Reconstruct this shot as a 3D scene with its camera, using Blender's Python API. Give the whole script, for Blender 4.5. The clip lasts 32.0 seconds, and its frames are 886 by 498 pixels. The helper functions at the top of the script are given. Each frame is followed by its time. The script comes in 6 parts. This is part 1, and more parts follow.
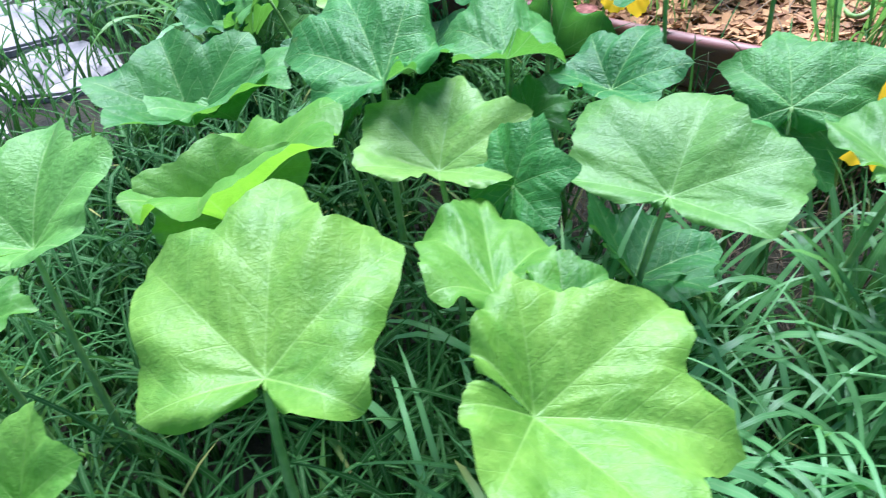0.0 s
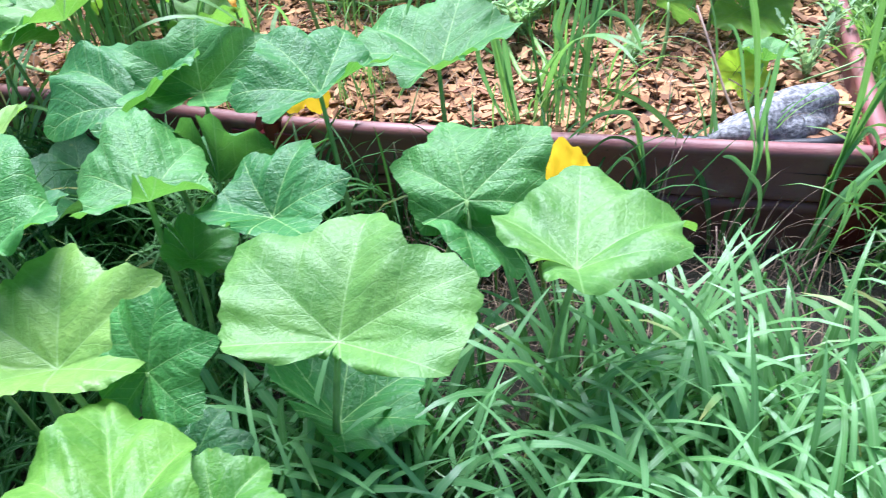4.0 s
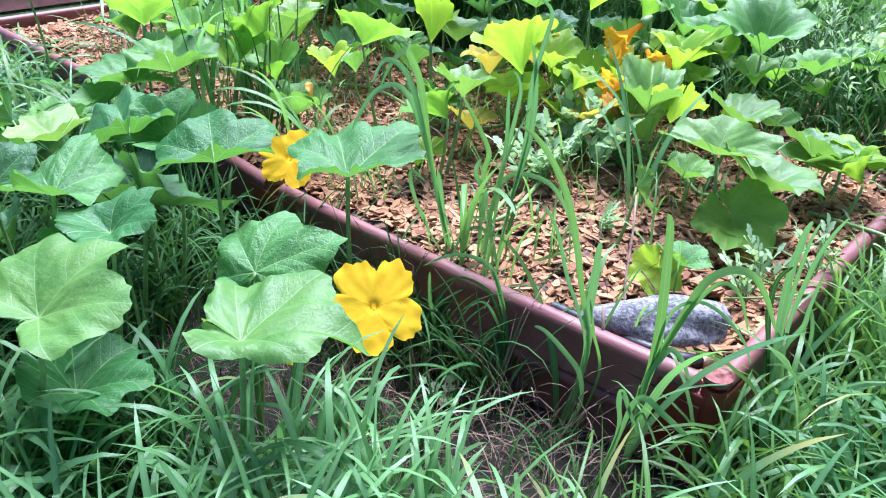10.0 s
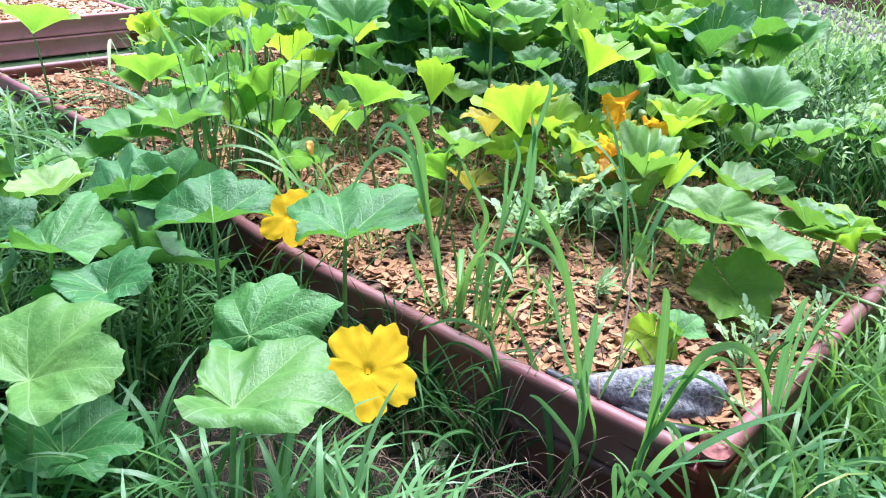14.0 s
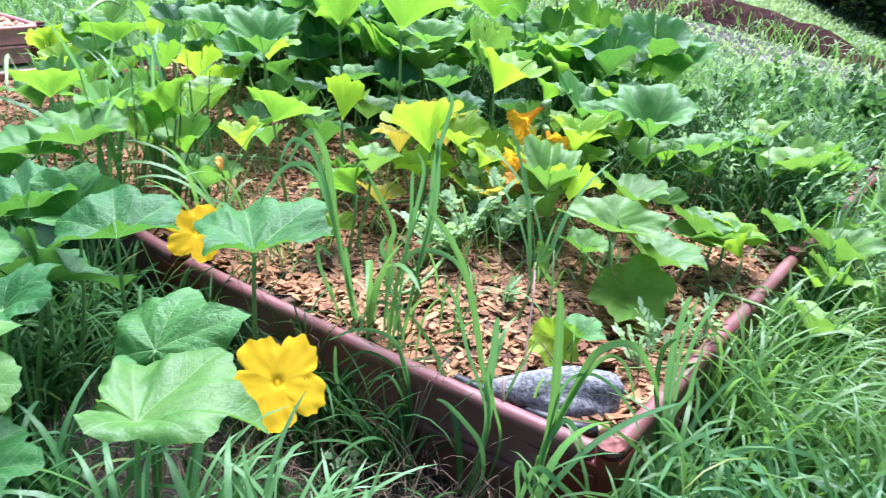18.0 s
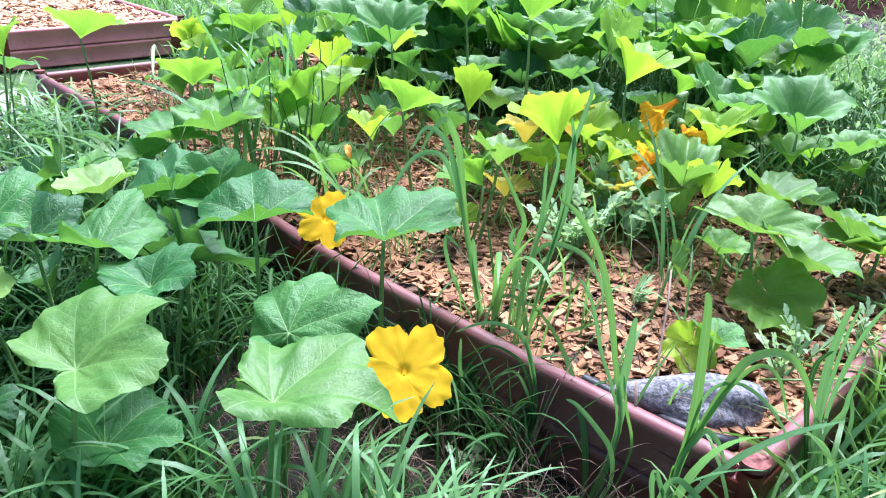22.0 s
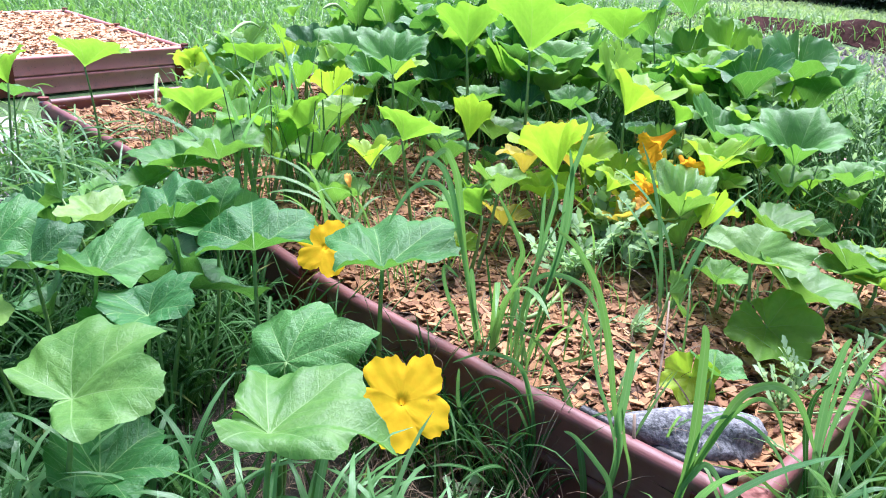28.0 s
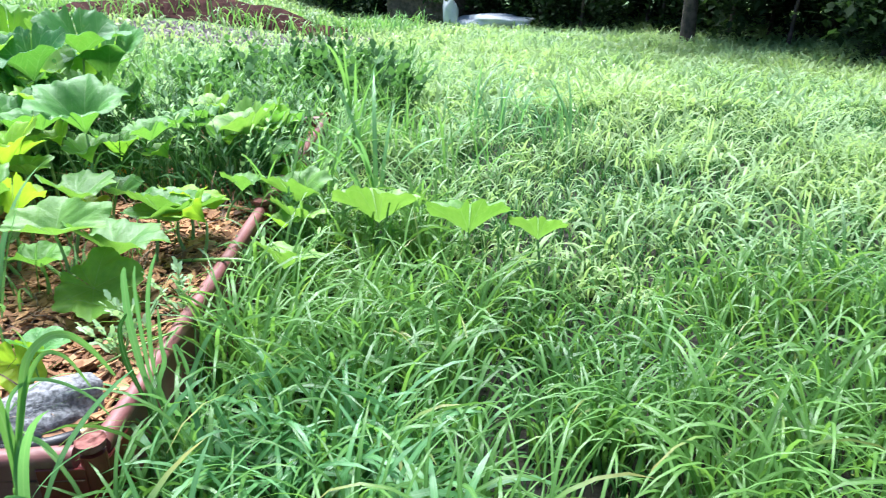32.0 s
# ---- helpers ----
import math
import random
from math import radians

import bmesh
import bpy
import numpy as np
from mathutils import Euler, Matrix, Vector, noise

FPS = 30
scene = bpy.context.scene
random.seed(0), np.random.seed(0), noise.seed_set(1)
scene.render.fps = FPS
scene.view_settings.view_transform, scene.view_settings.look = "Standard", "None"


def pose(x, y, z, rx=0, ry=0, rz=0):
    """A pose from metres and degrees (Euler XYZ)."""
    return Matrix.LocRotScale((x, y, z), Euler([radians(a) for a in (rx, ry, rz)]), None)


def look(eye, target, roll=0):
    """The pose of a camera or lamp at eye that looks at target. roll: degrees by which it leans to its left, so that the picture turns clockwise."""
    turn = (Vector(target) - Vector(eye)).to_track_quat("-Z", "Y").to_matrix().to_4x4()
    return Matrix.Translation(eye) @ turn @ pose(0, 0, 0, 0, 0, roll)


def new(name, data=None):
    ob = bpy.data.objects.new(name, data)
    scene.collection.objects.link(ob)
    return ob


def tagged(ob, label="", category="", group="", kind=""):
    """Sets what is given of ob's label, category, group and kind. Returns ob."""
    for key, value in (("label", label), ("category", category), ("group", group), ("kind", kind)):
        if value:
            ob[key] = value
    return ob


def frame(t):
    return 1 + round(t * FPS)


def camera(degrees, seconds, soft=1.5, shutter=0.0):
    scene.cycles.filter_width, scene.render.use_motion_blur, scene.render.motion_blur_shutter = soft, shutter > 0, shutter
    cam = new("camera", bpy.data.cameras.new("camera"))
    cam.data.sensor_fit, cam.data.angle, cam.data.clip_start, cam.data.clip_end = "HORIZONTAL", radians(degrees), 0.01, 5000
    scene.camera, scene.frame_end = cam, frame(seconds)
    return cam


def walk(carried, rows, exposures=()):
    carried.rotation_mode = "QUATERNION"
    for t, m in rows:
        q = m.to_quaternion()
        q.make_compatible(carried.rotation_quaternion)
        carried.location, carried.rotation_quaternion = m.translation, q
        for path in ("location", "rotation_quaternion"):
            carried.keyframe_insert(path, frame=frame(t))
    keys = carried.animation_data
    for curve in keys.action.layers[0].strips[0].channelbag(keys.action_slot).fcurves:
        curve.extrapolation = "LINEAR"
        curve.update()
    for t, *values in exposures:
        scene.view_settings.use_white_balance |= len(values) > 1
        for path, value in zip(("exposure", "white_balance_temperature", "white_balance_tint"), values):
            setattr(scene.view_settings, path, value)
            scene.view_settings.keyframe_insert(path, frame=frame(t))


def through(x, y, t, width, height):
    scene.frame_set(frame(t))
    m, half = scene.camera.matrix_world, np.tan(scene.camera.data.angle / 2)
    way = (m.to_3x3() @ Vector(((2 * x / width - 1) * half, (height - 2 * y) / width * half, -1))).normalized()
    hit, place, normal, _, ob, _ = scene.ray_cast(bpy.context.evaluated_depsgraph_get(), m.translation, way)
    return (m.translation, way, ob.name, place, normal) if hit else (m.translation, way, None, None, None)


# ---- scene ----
cam = camera(61.4, 32.0, soft=1.0, shutter=0.3)
PATH = [
    (0, (-0.537, -1.725, 1.127), (-1.487, -0.578, -0.207), -6.6),
    (0.5, (-0.459, -1.662, 1.141), (-1.392, -0.459, -0.157), -6.6),
    (1, (-0.482, -1.6, 1.131), (-1.329, -0.324, -0.156), -7.2),
    (1.5, (-0.519, -1.548, 1.134), (-1.264, -0.223, -0.166), -7.2),
    (2, (-0.516, -1.54, 1.135), (-1.227, -0.199, -0.168), -5.8),
    (2.5, (-0.52, -1.539, 1.135), (-1.229, -0.188, -0.159), -5.3),
    (3, (-0.514, -1.533, 1.139), (-1.197, -0.159, -0.144), -5.1),
    (3.5, (-0.495, -1.518, 1.137), (-1.122, -0.102, -0.128), -5.2),
    (4, (-0.458, -1.474, 1.112), (-0.966, -0.001, -0.142), -5.1),
    (4.5, (-0.336, -1.467, 1.131), (-0.823, 0.064, -0.06), -4.2),
    (6.5, (0.311, -1.176, 1.194), (-0.714, 0.275, 0.276), 2.5),
    (7, (0.457, -1.159, 1.221), (-0.673, 0.205, 0.292), 2.3),
    (7.5, (0.446, -1.161, 1.219), (-0.696, 0.186, 0.279), 1.4),
    (8, (0.423, -1.171, 1.216), (-0.719, 0.178, 0.28), 1.3),
    (9, (0.406, -1.183, 1.205), (-0.751, 0.136, 0.245), 1.7),
    (10, (0.386, -1.187, 1.195), (-0.805, 0.075, 0.201), 1.3),
    (11, (0.377, -1.19, 1.188), (-0.845, 0.033, 0.184), 0.9),
    (12, (0.38, -1.177, 1.199), (-0.863, 0.044, 0.217), 1.3),
    (13, (0.377, -1.183, 1.214), (-0.873, 0.064, 0.275), 1.9),
    (13.5, (0.377, -1.177, 1.214), (-0.873, 0.092, 0.305), 2.2),
    (14, (0.375, -1.178, 1.226), (-0.855, 0.133, 0.349), 2.6),
    (14.5, (0.398, -1.173, 1.237), (-0.787, 0.196, 0.388), 3.1),
    (15, (0.418, -1.174, 1.248), (-0.69, 0.272, 0.422), 3.6),
    (15.5, (0.437, -1.176, 1.258), (-0.583, 0.346, 0.455), 4.1),
    (17.5, (0.472, -1.178, 1.251), (-0.511, 0.368, 0.449), 4.3),
    (18, (0.433, -1.192, 1.234), (-0.655, 0.269, 0.41), 4.2),
    (18.5, (0.406, -1.203, 1.222), (-0.768, 0.176, 0.373), 4.0),
    (19, (0.384, -1.199, 1.197), (-0.838, 0.119, 0.32), 3.7),
    (19.5, (0.366, -1.195, 1.179), (-0.882, 0.085, 0.283), 3.5),
    (20, (0.368, -1.189, 1.188), (-0.891, 0.073, 0.282), 3.4),
    (21, (0.372, -1.183, 1.19), (-0.906, 0.069, 0.295), 3.0),
    (22, (0.37, -1.2, 1.209), (-0.924, 0.064, 0.356), 2.6),
    (23, (0.364, -1.202, 1.216), (-0.937, 0.079, 0.401), 2.3),
    (24, (0.369, -1.198, 1.221), (-0.928, 0.093, 0.415), 2.1),
    (25, (0.37, -1.198, 1.214), (-0.924, 0.091, 0.4), 1.9),
    (25.5, (0.377, -1.197, 1.215), (-0.918, 0.09, 0.399), 1.8),
    (27.5, (0.378, -1.202, 1.217), (-0.927, 0.089, 0.422), 2.8),
    (28, (0.373, -1.199, 1.219), (-0.944, 0.083, 0.43), 2.9),
    (28.5, (0.368, -1.202, 1.216), (-0.955, 0.073, 0.426), 2.9),
    (29, (0.345, -1.211, 1.212), (-0.959, 0.082, 0.419), 2.7),
    (29.5, (0.348, -1.202, 1.218), (-0.935, 0.108, 0.418), 2.3),
    (30, (0.411, -1.182, 1.223), (-0.732, 0.248, 0.419), 1.5),
    (30.5, (0.526, -1.142, 1.194), (-0.287, 0.499, 0.39), 1.1),
    (31, (0.603, -1.14, 1.184), (0.12, 0.624, 0.375), 0.5),
    (31.5, (0.66, -1.146, 1.177), (0.47, 0.674, 0.37), -0.2),
    (32, (0.704, -1.158, 1.18), (0.668, 0.678, 0.387), -0.7),
]
walk(cam, [(t, look(eye, target, roll)) for t, eye, target, roll in PATH],
     [(0, 1.58, 4980, 16), (1, 1.64, 6300, 8), (2, 1.72, 5950, 11), (3, 1.79, 5550, 15), (4, 1.79, 5100, 23), (7, 1.71, 5000, 29), (10, 1.71, 5000, 29), (12, 1.71, 5100, 31), (15, 1.65, 5200, 22), (20, 1.68, 5120, 27), (29, 1.56, 5300, 25), (32, 1.80, 5400, 14)])

# ---- light ----
SUN_UP = radians(64)
world = bpy.data.worlds.new("sky_world")
scene.world = world
world.use_nodes = True
wn = world.node_tree.nodes
sky = wn.new("ShaderNodeTexSky")
sky.sky_type, sky.sun_disc = "NISHITA", False
sky.sun_elevation, sky.sun_rotation = SUN_UP, radians(-25)
wn["Background"].inputs[1].default_value = 0.056
world.node_tree.links.new(sky.outputs[0], wn["Background"].inputs[0])
sun = new("sun", bpy.data.lights.new("sun", "SUN"))
sun.data.energy, sun.data.angle, sun.data.color = 4.9, radians(42), (1.0, 0.94, 0.82)
sun.matrix_world = look((-2.6, 5.2, 12.0), (0, 0, 0))


# ---- materials ----
def material(name, rough=0.6, metal=0.0):
    m = bpy.data.materials.new(name)
    m.use_nodes = True
    b = m.node_tree.nodes["Principled BSDF"]
    b.inputs["Roughness"].default_value, b.inputs["Metallic"].default_value = rough, metal
    return m, m.node_tree, b


def node(nt, kind, links=(), **props):
    n = nt.nodes.new(kind)
    for k, v in props.items():
        if k == "i_0":
            n.inputs[0].default_value = v
        elif k == "uv_map":
            n.uv_map = v
        elif k == "operation":
            n.operation = v
    for slot, sock in links:
        nt.links.new(sock, n.inputs[slot])
    return n


def calc(nt, op, a, b=None, clamp=False):
    n = nt.nodes.new("ShaderNodeMath")
    n.operation, n.use_clamp = op, clamp
    for i, v in enumerate((a, b)):
        if v is None:
            continue
        if isinstance(v, (int, float)):
            n.inputs[i].default_value = v
        else:
            nt.links.new(v, n.inputs[i])
    return n.outputs[0]


def blend(nt, fac, a, b, mode="MIX"):
    n = nt.nodes.new("ShaderNodeMix")
    n.data_type, n.blend_type = "RGBA", mode
    for i, v in ((0, fac), (6, a), (7, b)):
        if isinstance(v, (int, float)):
            n.inputs[i].default_value = v
        elif isinstance(v, tuple):
            n.inputs[i].default_value = (*v, 1)
        else:
            nt.links.new(v, n.inputs[i])
    return n.outputs[2]


def ramp(nt, sock, lo, hi):
    n = nt.nodes.new("ShaderNodeMapRange")
    n.interpolation_type = "SMOOTHSTEP"
    nt.links.new(sock, n.inputs[0])
    n.inputs[1].default_value, n.inputs[2].default_value = lo, hi
    return n.outputs[0]


def noise_of(nt, scale, detail=3.0, coord=None, out=0):
    n = nt.nodes.new("ShaderNodeTexNoise")
    n.inputs["Scale"].default_value, n.inputs["Detail"].default_value = scale, detail
    if coord is not None:
        nt.links.new(coord, n.inputs["Vector"])
    return n.outputs[out]


def bumped(nt, b, height, strength, distance):
    n = node(nt, "ShaderNodeBump", [("Height", height)])
    n.inputs["Strength"].default_value, n.inputs["Distance"].default_value = strength, distance
    nt.links.new(n.outputs[0], b.inputs["Normal"])
    return n.outputs[0]


def see_through(nt, b, colour, fac):
    """Lets part of the light pass through a thin leaf or petal."""
    t = node(nt, "ShaderNodeBsdfTranslucent")
    nt.links.new(colour, t.inputs[0])
    mix = node(nt, "ShaderNodeMixShader", i_0=fac)
    nt.links.new(b.outputs[0], mix.inputs[1])
    nt.links.new(t.outputs[0], mix.inputs[2])
    nt.links.new(mix.outputs[0], nt.nodes["Material Output"].inputs[0])


def leaf_material(name, dark, light, vein, through, fac=0.35, gloss=0.5, pucker=0.20, lines=1.0):
    m, nt, b = material(name, gloss)
    uv = node(nt, "ShaderNodeUVMap", uv_map="veins")
    flat = node(nt, "ShaderNodeUVMap", uv_map="flat").outputs[0]
    sep = node(nt, "ShaderNodeSeparateXYZ", [(0, uv.outputs[0])])
    s, d = sep.outputs[0], sep.outputs[1]
    info = node(nt, "ShaderNodeObjectInfo")
    geo = node(nt, "ShaderNodeNewGeometry")
    spot = node(nt, "ShaderNodeVectorMath", [(0, flat), (1, info.outputs["Location"])], operation="ADD").outputs[0]
    wobble = calc(nt, "MULTIPLY", calc(nt, "SUBTRACT", noise_of(nt, 9, 2, spot), 0.5), 0.05)
    d2 = calc(nt, "ADD", d, calc(nt, "MULTIPLY", wobble, 0.25))
    width = calc(nt, "MULTIPLY_ADD", s, -0.006)
    width.node.inputs[2].default_value = 0.0095
    main = calc(nt, "SUBTRACT", 1.0, ramp(nt, calc(nt, "DIVIDE", d2, width), 0.35, 1.1), True)
    along = calc(nt, "ADD", calc(nt, "SUBTRACT", s, calc(nt, "MULTIPLY", d, 0.85)), wobble)
    saw = calc(nt, "ABSOLUTE", calc(nt, "SUBTRACT", calc(nt, "FRACT", calc(nt, "MULTIPLY", along, 6.5)), 0.5))
    side = calc(nt, "SUBTRACT", 1.0, ramp(nt, saw, 0.012, 0.055), True)
    net = nt.nodes.new("ShaderNodeTexVoronoi")
    net.feature = "DISTANCE_TO_EDGE"
    net.inputs["Scale"].default_value = 17
    warp = node(nt, "ShaderNodeVectorMath", [(0, spot), (1, noise_of(nt, 7, 3, spot, 1))], operation="ADD").outputs[0]
    nt.links.new(warp, net.inputs["Vector"])
    netv = calc(nt, "SUBTRACT", 1.0, ramp(nt, net.outputs[0], 0.0, 0.09), True)
    veins = calc(nt, "MAXIMUM", calc(nt, "MULTIPLY", main, 0.30 + 0.2 * lines), calc(nt, "MAXIMUM", calc(nt, "MULTIPLY", side, 0.20 * lines), calc(nt, "MULTIPLY", netv, 0.07 * lines)))
    blotch = calc(nt, "ADD", calc(nt, "MULTIPLY", ramp(nt, noise_of(nt, 2.6, 4, spot), 0.3, 0.7), 0.65), calc(nt, "MULTIPLY", ramp(nt, noise_of(nt, 16, 3, spot), 0.3, 0.7), 0.35))
    body = blend(nt, blotch, dark, light)
    shift = calc(nt, "MULTIPLY_ADD", info.outputs["Random"], 0.5)
    shift.node.inputs[2].default_value = 0.75
    hue = node(nt, "ShaderNodeHueSaturation", [("Color", body), ("Value", shift)])
    huev = calc(nt, "MULTIPLY_ADD", info.outputs["Random"], -0.035)
    huev.node.inputs[2].default_value = 0.517
    nt.links.new(huev, hue.inputs["Hue"])
    worn = ramp(nt, noise_of(nt, 7.0, 2, spot), 0.73, 0.8)
    aged = blend(nt, calc(nt, "MULTIPLY", worn, 0.5), hue.outputs[0], (0.30, 0.30, 0.07))
    colour = blend(nt, veins, aged, vein)
    nt.links.new(colour, b.inputs["Base Color"])
    b.inputs["Specular IOR Level"].default_value = 0.40
    nt.links.new(calc(nt, "ADD", gloss - 0.14, calc(nt, "MULTIPLY", noise_of(nt, 30, 2, spot), 0.25)), b.inputs["Roughness"])
    puff = nt.nodes.new("ShaderNodeTexVoronoi")
    puff.feature = "SMOOTH_F1"
    puff.inputs["Scale"].default_value = 9
    nt.links.new(warp, puff.inputs["Vector"])
    relief = calc(nt, "SUBTRACT", calc(nt, "MULTIPLY", ramp(nt, net.outputs[0], 0.0, 0.3), 0.22), calc(nt, "MULTIPLY", calc(nt, "MAXIMUM", main, side), 0.7))
    relief = calc(nt, "ADD", relief, calc(nt, "MULTIPLY", noise_of(nt, 7, 2, spot), 0.9))
    relief = calc(nt, "SUBTRACT", relief, calc(nt, "MULTIPLY", puff.outputs[0], 1.6))
    relief = calc(nt, "ADD", relief, calc(nt, "MULTIPLY", saw, 0.4))
    bumped(nt, b, relief, pucker, 0.005)
    see_through(nt, b, blend(nt, 0.55, blend(nt, veins, through, vein), hue.outputs[0]), fac)
    return m


LEAF = leaf_material("leaf_green", (0.058, 0.185, 0.034), (0.12, 0.30, 0.060), (0.30, 0.47, 0.15), (0.26, 0.56, 0.02), 0.38, 0.5, 0.26, 1.6)
# Deep green leaf, darkened further for the shade on low and rear leaves.
LEAF_DARK = leaf_material("leaf_deep_shaded", (0.022, 0.102, 0.023), (0.045, 0.170, 0.042), (0.18, 0.33, 0.10), (0.16, 0.38, 0.02), 0.3, 0.5, 0.34, 2.2)
LEAF_MID = leaf_material("leaf_mid_green", (0.036, 0.150, 0.029), (0.078, 0.250, 0.054), (0.29, 0.48, 0.15), (0.22, 0.50, 0.02), 0.35, 0.5, 0.34, 2.2)
LEAF_PALE = leaf_material("leaf_light_green", (0.095, 0.225, 0.036), (0.185, 0.335, 0.066), (0.27, 0.43, 0.15), (0.30, 0.58, 0.03), 0.35, 0.5, 0.20, 1.2)
LEAF_YOUNG = leaf_material("leaf_young_green", (0.062, 0.185, 0.018), (0.145, 0.300, 0.042), (0.27, 0.44, 0.10), (0.30, 0.60, 0.02), 0.38, 0.5, 0.20, 1.3)
LEAF_FRESH = leaf_material("leaf_fresh_green", (0.110, 0.28, 0.026), (0.19, 0.39, 0.042), (0.34, 0.5, 0.12), (0.36, 0.68, 0.015), 0.48)
LEAF_LIME = leaf_material("leaf_yellow_green", (0.20, 0.40, 0.018), (0.31, 0.50, 0.03), (0.44, 0.58, 0.10), (0.50, 0.74, 0.015), 0.48)
LEAF_YELLOW = leaf_material("leaf_yellowed", (0.55, 0.44, 0.03), (0.62, 0.54, 0.07), (0.6, 0.55, 0.2), (0.75, 0.58, 0.03), 0.4)


def stem_material(name, a, b_, rough=0.5):
    m, nt, b = material(name, rough)
    geo = node(nt, "ShaderNodeNewGeometry")
    c = blend(nt, ramp(nt, noise_of(nt, 40, 4, geo.outputs["Position"]), 0.3, 0.7), a, b_)
    nt.links.new(c, b.inputs["Base Color"])
    bumped(nt, b, noise_of(nt, 220, 3, geo.outputs["Position"]), 0.4, 0.002)
    return m


STEM = stem_material("stem_green", (0.13, 0.25, 0.06), (0.22, 0.34, 0.10))
STRAW = stem_material("dry_straw", (0.055, 0.033, 0.021), (0.25, 0.18, 0.11), 0.8)
TWIG = stem_material("twig_brown", (0.16, 0.11, 0.08), (0.28, 0.2, 0.14), 0.8)


def blade_material(name, dark, light, through, fac=0.35, gloss=0.35, shine=0.5):
    m, nt, b = material(name, gloss)
    b.inputs["Specular IOR Level"].default_value = shine
    geo = node(nt, "ShaderNodeNewGeometry")
    rnd = geo.outputs["Random Per Island"]
    big = ramp(nt, noise_of(nt, 1.7, 3, geo.outputs["Position"]), 0.3, 0.7)
    c = blend(nt, calc(nt, "MULTIPLY_ADD", rnd, 0.7), dark, light)
    c.node.inputs[0].links[0].from_node.inputs[2].default_value = 0.0
    c = blend(nt, calc(nt, "MULTIPLY", big, 0.55), c, light)
    wide_patch = ramp(nt, noise_of(nt, 0.75, 2, geo.outputs["Position"]), 0.35, 0.65)
    c = blend(nt, calc(nt, "MULTIPLY", wide_patch, 0.35), c, (light[0] * 1.15, light[1], light[2] * 0.6))
    uv = node(nt, "ShaderNodeUVMap", uv_map="blade")
    sep = node(nt, "ShaderNodeSeparateXYZ", [(0, uv.outputs[0])])
    rib = calc(nt, "SUBTRACT", 1.0, ramp(nt, calc(nt, "ABSOLUTE", calc(nt, "SUBTRACT", sep.outputs[0], 0.5)), 0.02, 0.1), True)
    c = blend(nt, calc(nt, "MULTIPLY", rib, 0.4), c, (0.3, 0.42, 0.2))
    dry = ramp(nt, calc(nt, "ADD", rnd, calc(nt, "MULTIPLY", sep.outputs[1], 0.12)), 1.055, 1.11)
    c = blend(nt, dry, c, (0.34, 0.33, 0.10))
    nt.links.new(c, b.inputs["Base Color"])
    lines = nt.nodes.new("ShaderNodeMath")
    lines.operation = "SINE"
    nt.links.new(calc(nt, "MULTIPLY", sep.outputs[0], 44.0), lines.inputs[0])
    bumped(nt, b, lines.outputs[0], 0.25, 0.001)
    see_through(nt, b, blend(nt, 0.5, through, c), fac)
    return m


GRASS_LUSH = blade_material("grass_lush", (0.042, 0.158, 0.032), (0.190, 0.40, 0.175), (0.26, 0.55, 0.08), 0.39, 0.30, 0.5)
# Grass green darkened to stand in for shade under leaves and blades.
GRASS_SHADE = blade_material("grass_shaded", (0.016, 0.064, 0.013), (0.048, 0.14, 0.032), (0.08, 0.23, 0.02), 0.25, 0.55, 0.15)
GRASS_BRIGHT = blade_material("grass_bright", (0.070, 0.20, 0.045), (0.19, 0.38, 0.11), (0.26, 0.52, 0.05), 0.4, 0.4)
GRASS_NEAR = blade_material("grass_near", (0.028, 0.102, 0.017), (0.150, 0.315, 0.075), (0.26, 0.50, 0.04), 0.42, 0.33)
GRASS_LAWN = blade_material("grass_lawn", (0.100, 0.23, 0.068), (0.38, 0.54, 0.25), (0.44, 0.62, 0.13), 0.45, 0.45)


def plastic_material(name="terracotta_composite", dark=(0.145, 0.050, 0.045), light=(0.215, 0.082, 0.074)):
    m, nt, b = material(name, 0.5)
    geo = node(nt, "ShaderNodeNewGeometry")
    pos = geo.outputs["Position"]
    mp = node(nt, "ShaderNodeMapping", [(0, pos)])
    mp.inputs["Scale"].default_value = (3, 3, 40)
    c = blend(nt, ramp(nt, noise_of(nt, 3, 5, pos), 0.3, 0.7), dark, light)
    c = blend(nt, calc(nt, "MULTIPLY", ramp(nt, noise_of(nt, 14, 5, pos), 0.55, 0.75), 0.45), c, (0.22, 0.15, 0.12))
    c = blend(nt, calc(nt, "MULTIPLY", ramp(nt, noise_of(nt, 90, 2, pos), 0.66, 0.72), 0.5), c, (0.06, 0.04, 0.03))
    nt.links.new(c, b.inputs["Base Color"])
    nt.links.new(calc(nt, "ADD", 0.38, calc(nt, "MULTIPLY", noise_of(nt, 8, 4, pos), 0.3)), b.inputs["Roughness"])
    bumped(nt, b, calc(nt, "ADD", noise_of(nt, 8, 4, mp.outputs[0]), calc(nt, "MULTIPLY", noise_of(nt, 160, 2, pos), 0.3)), 0.25, 0.003)
    return m


PLASTIC = plastic_material()
# Same composite in a paler colour, for the second bed.
PLASTIC_PALE = plastic_material("pale_composite", (0.52, 0.19, 0.16), (0.62, 0.26, 0.22))


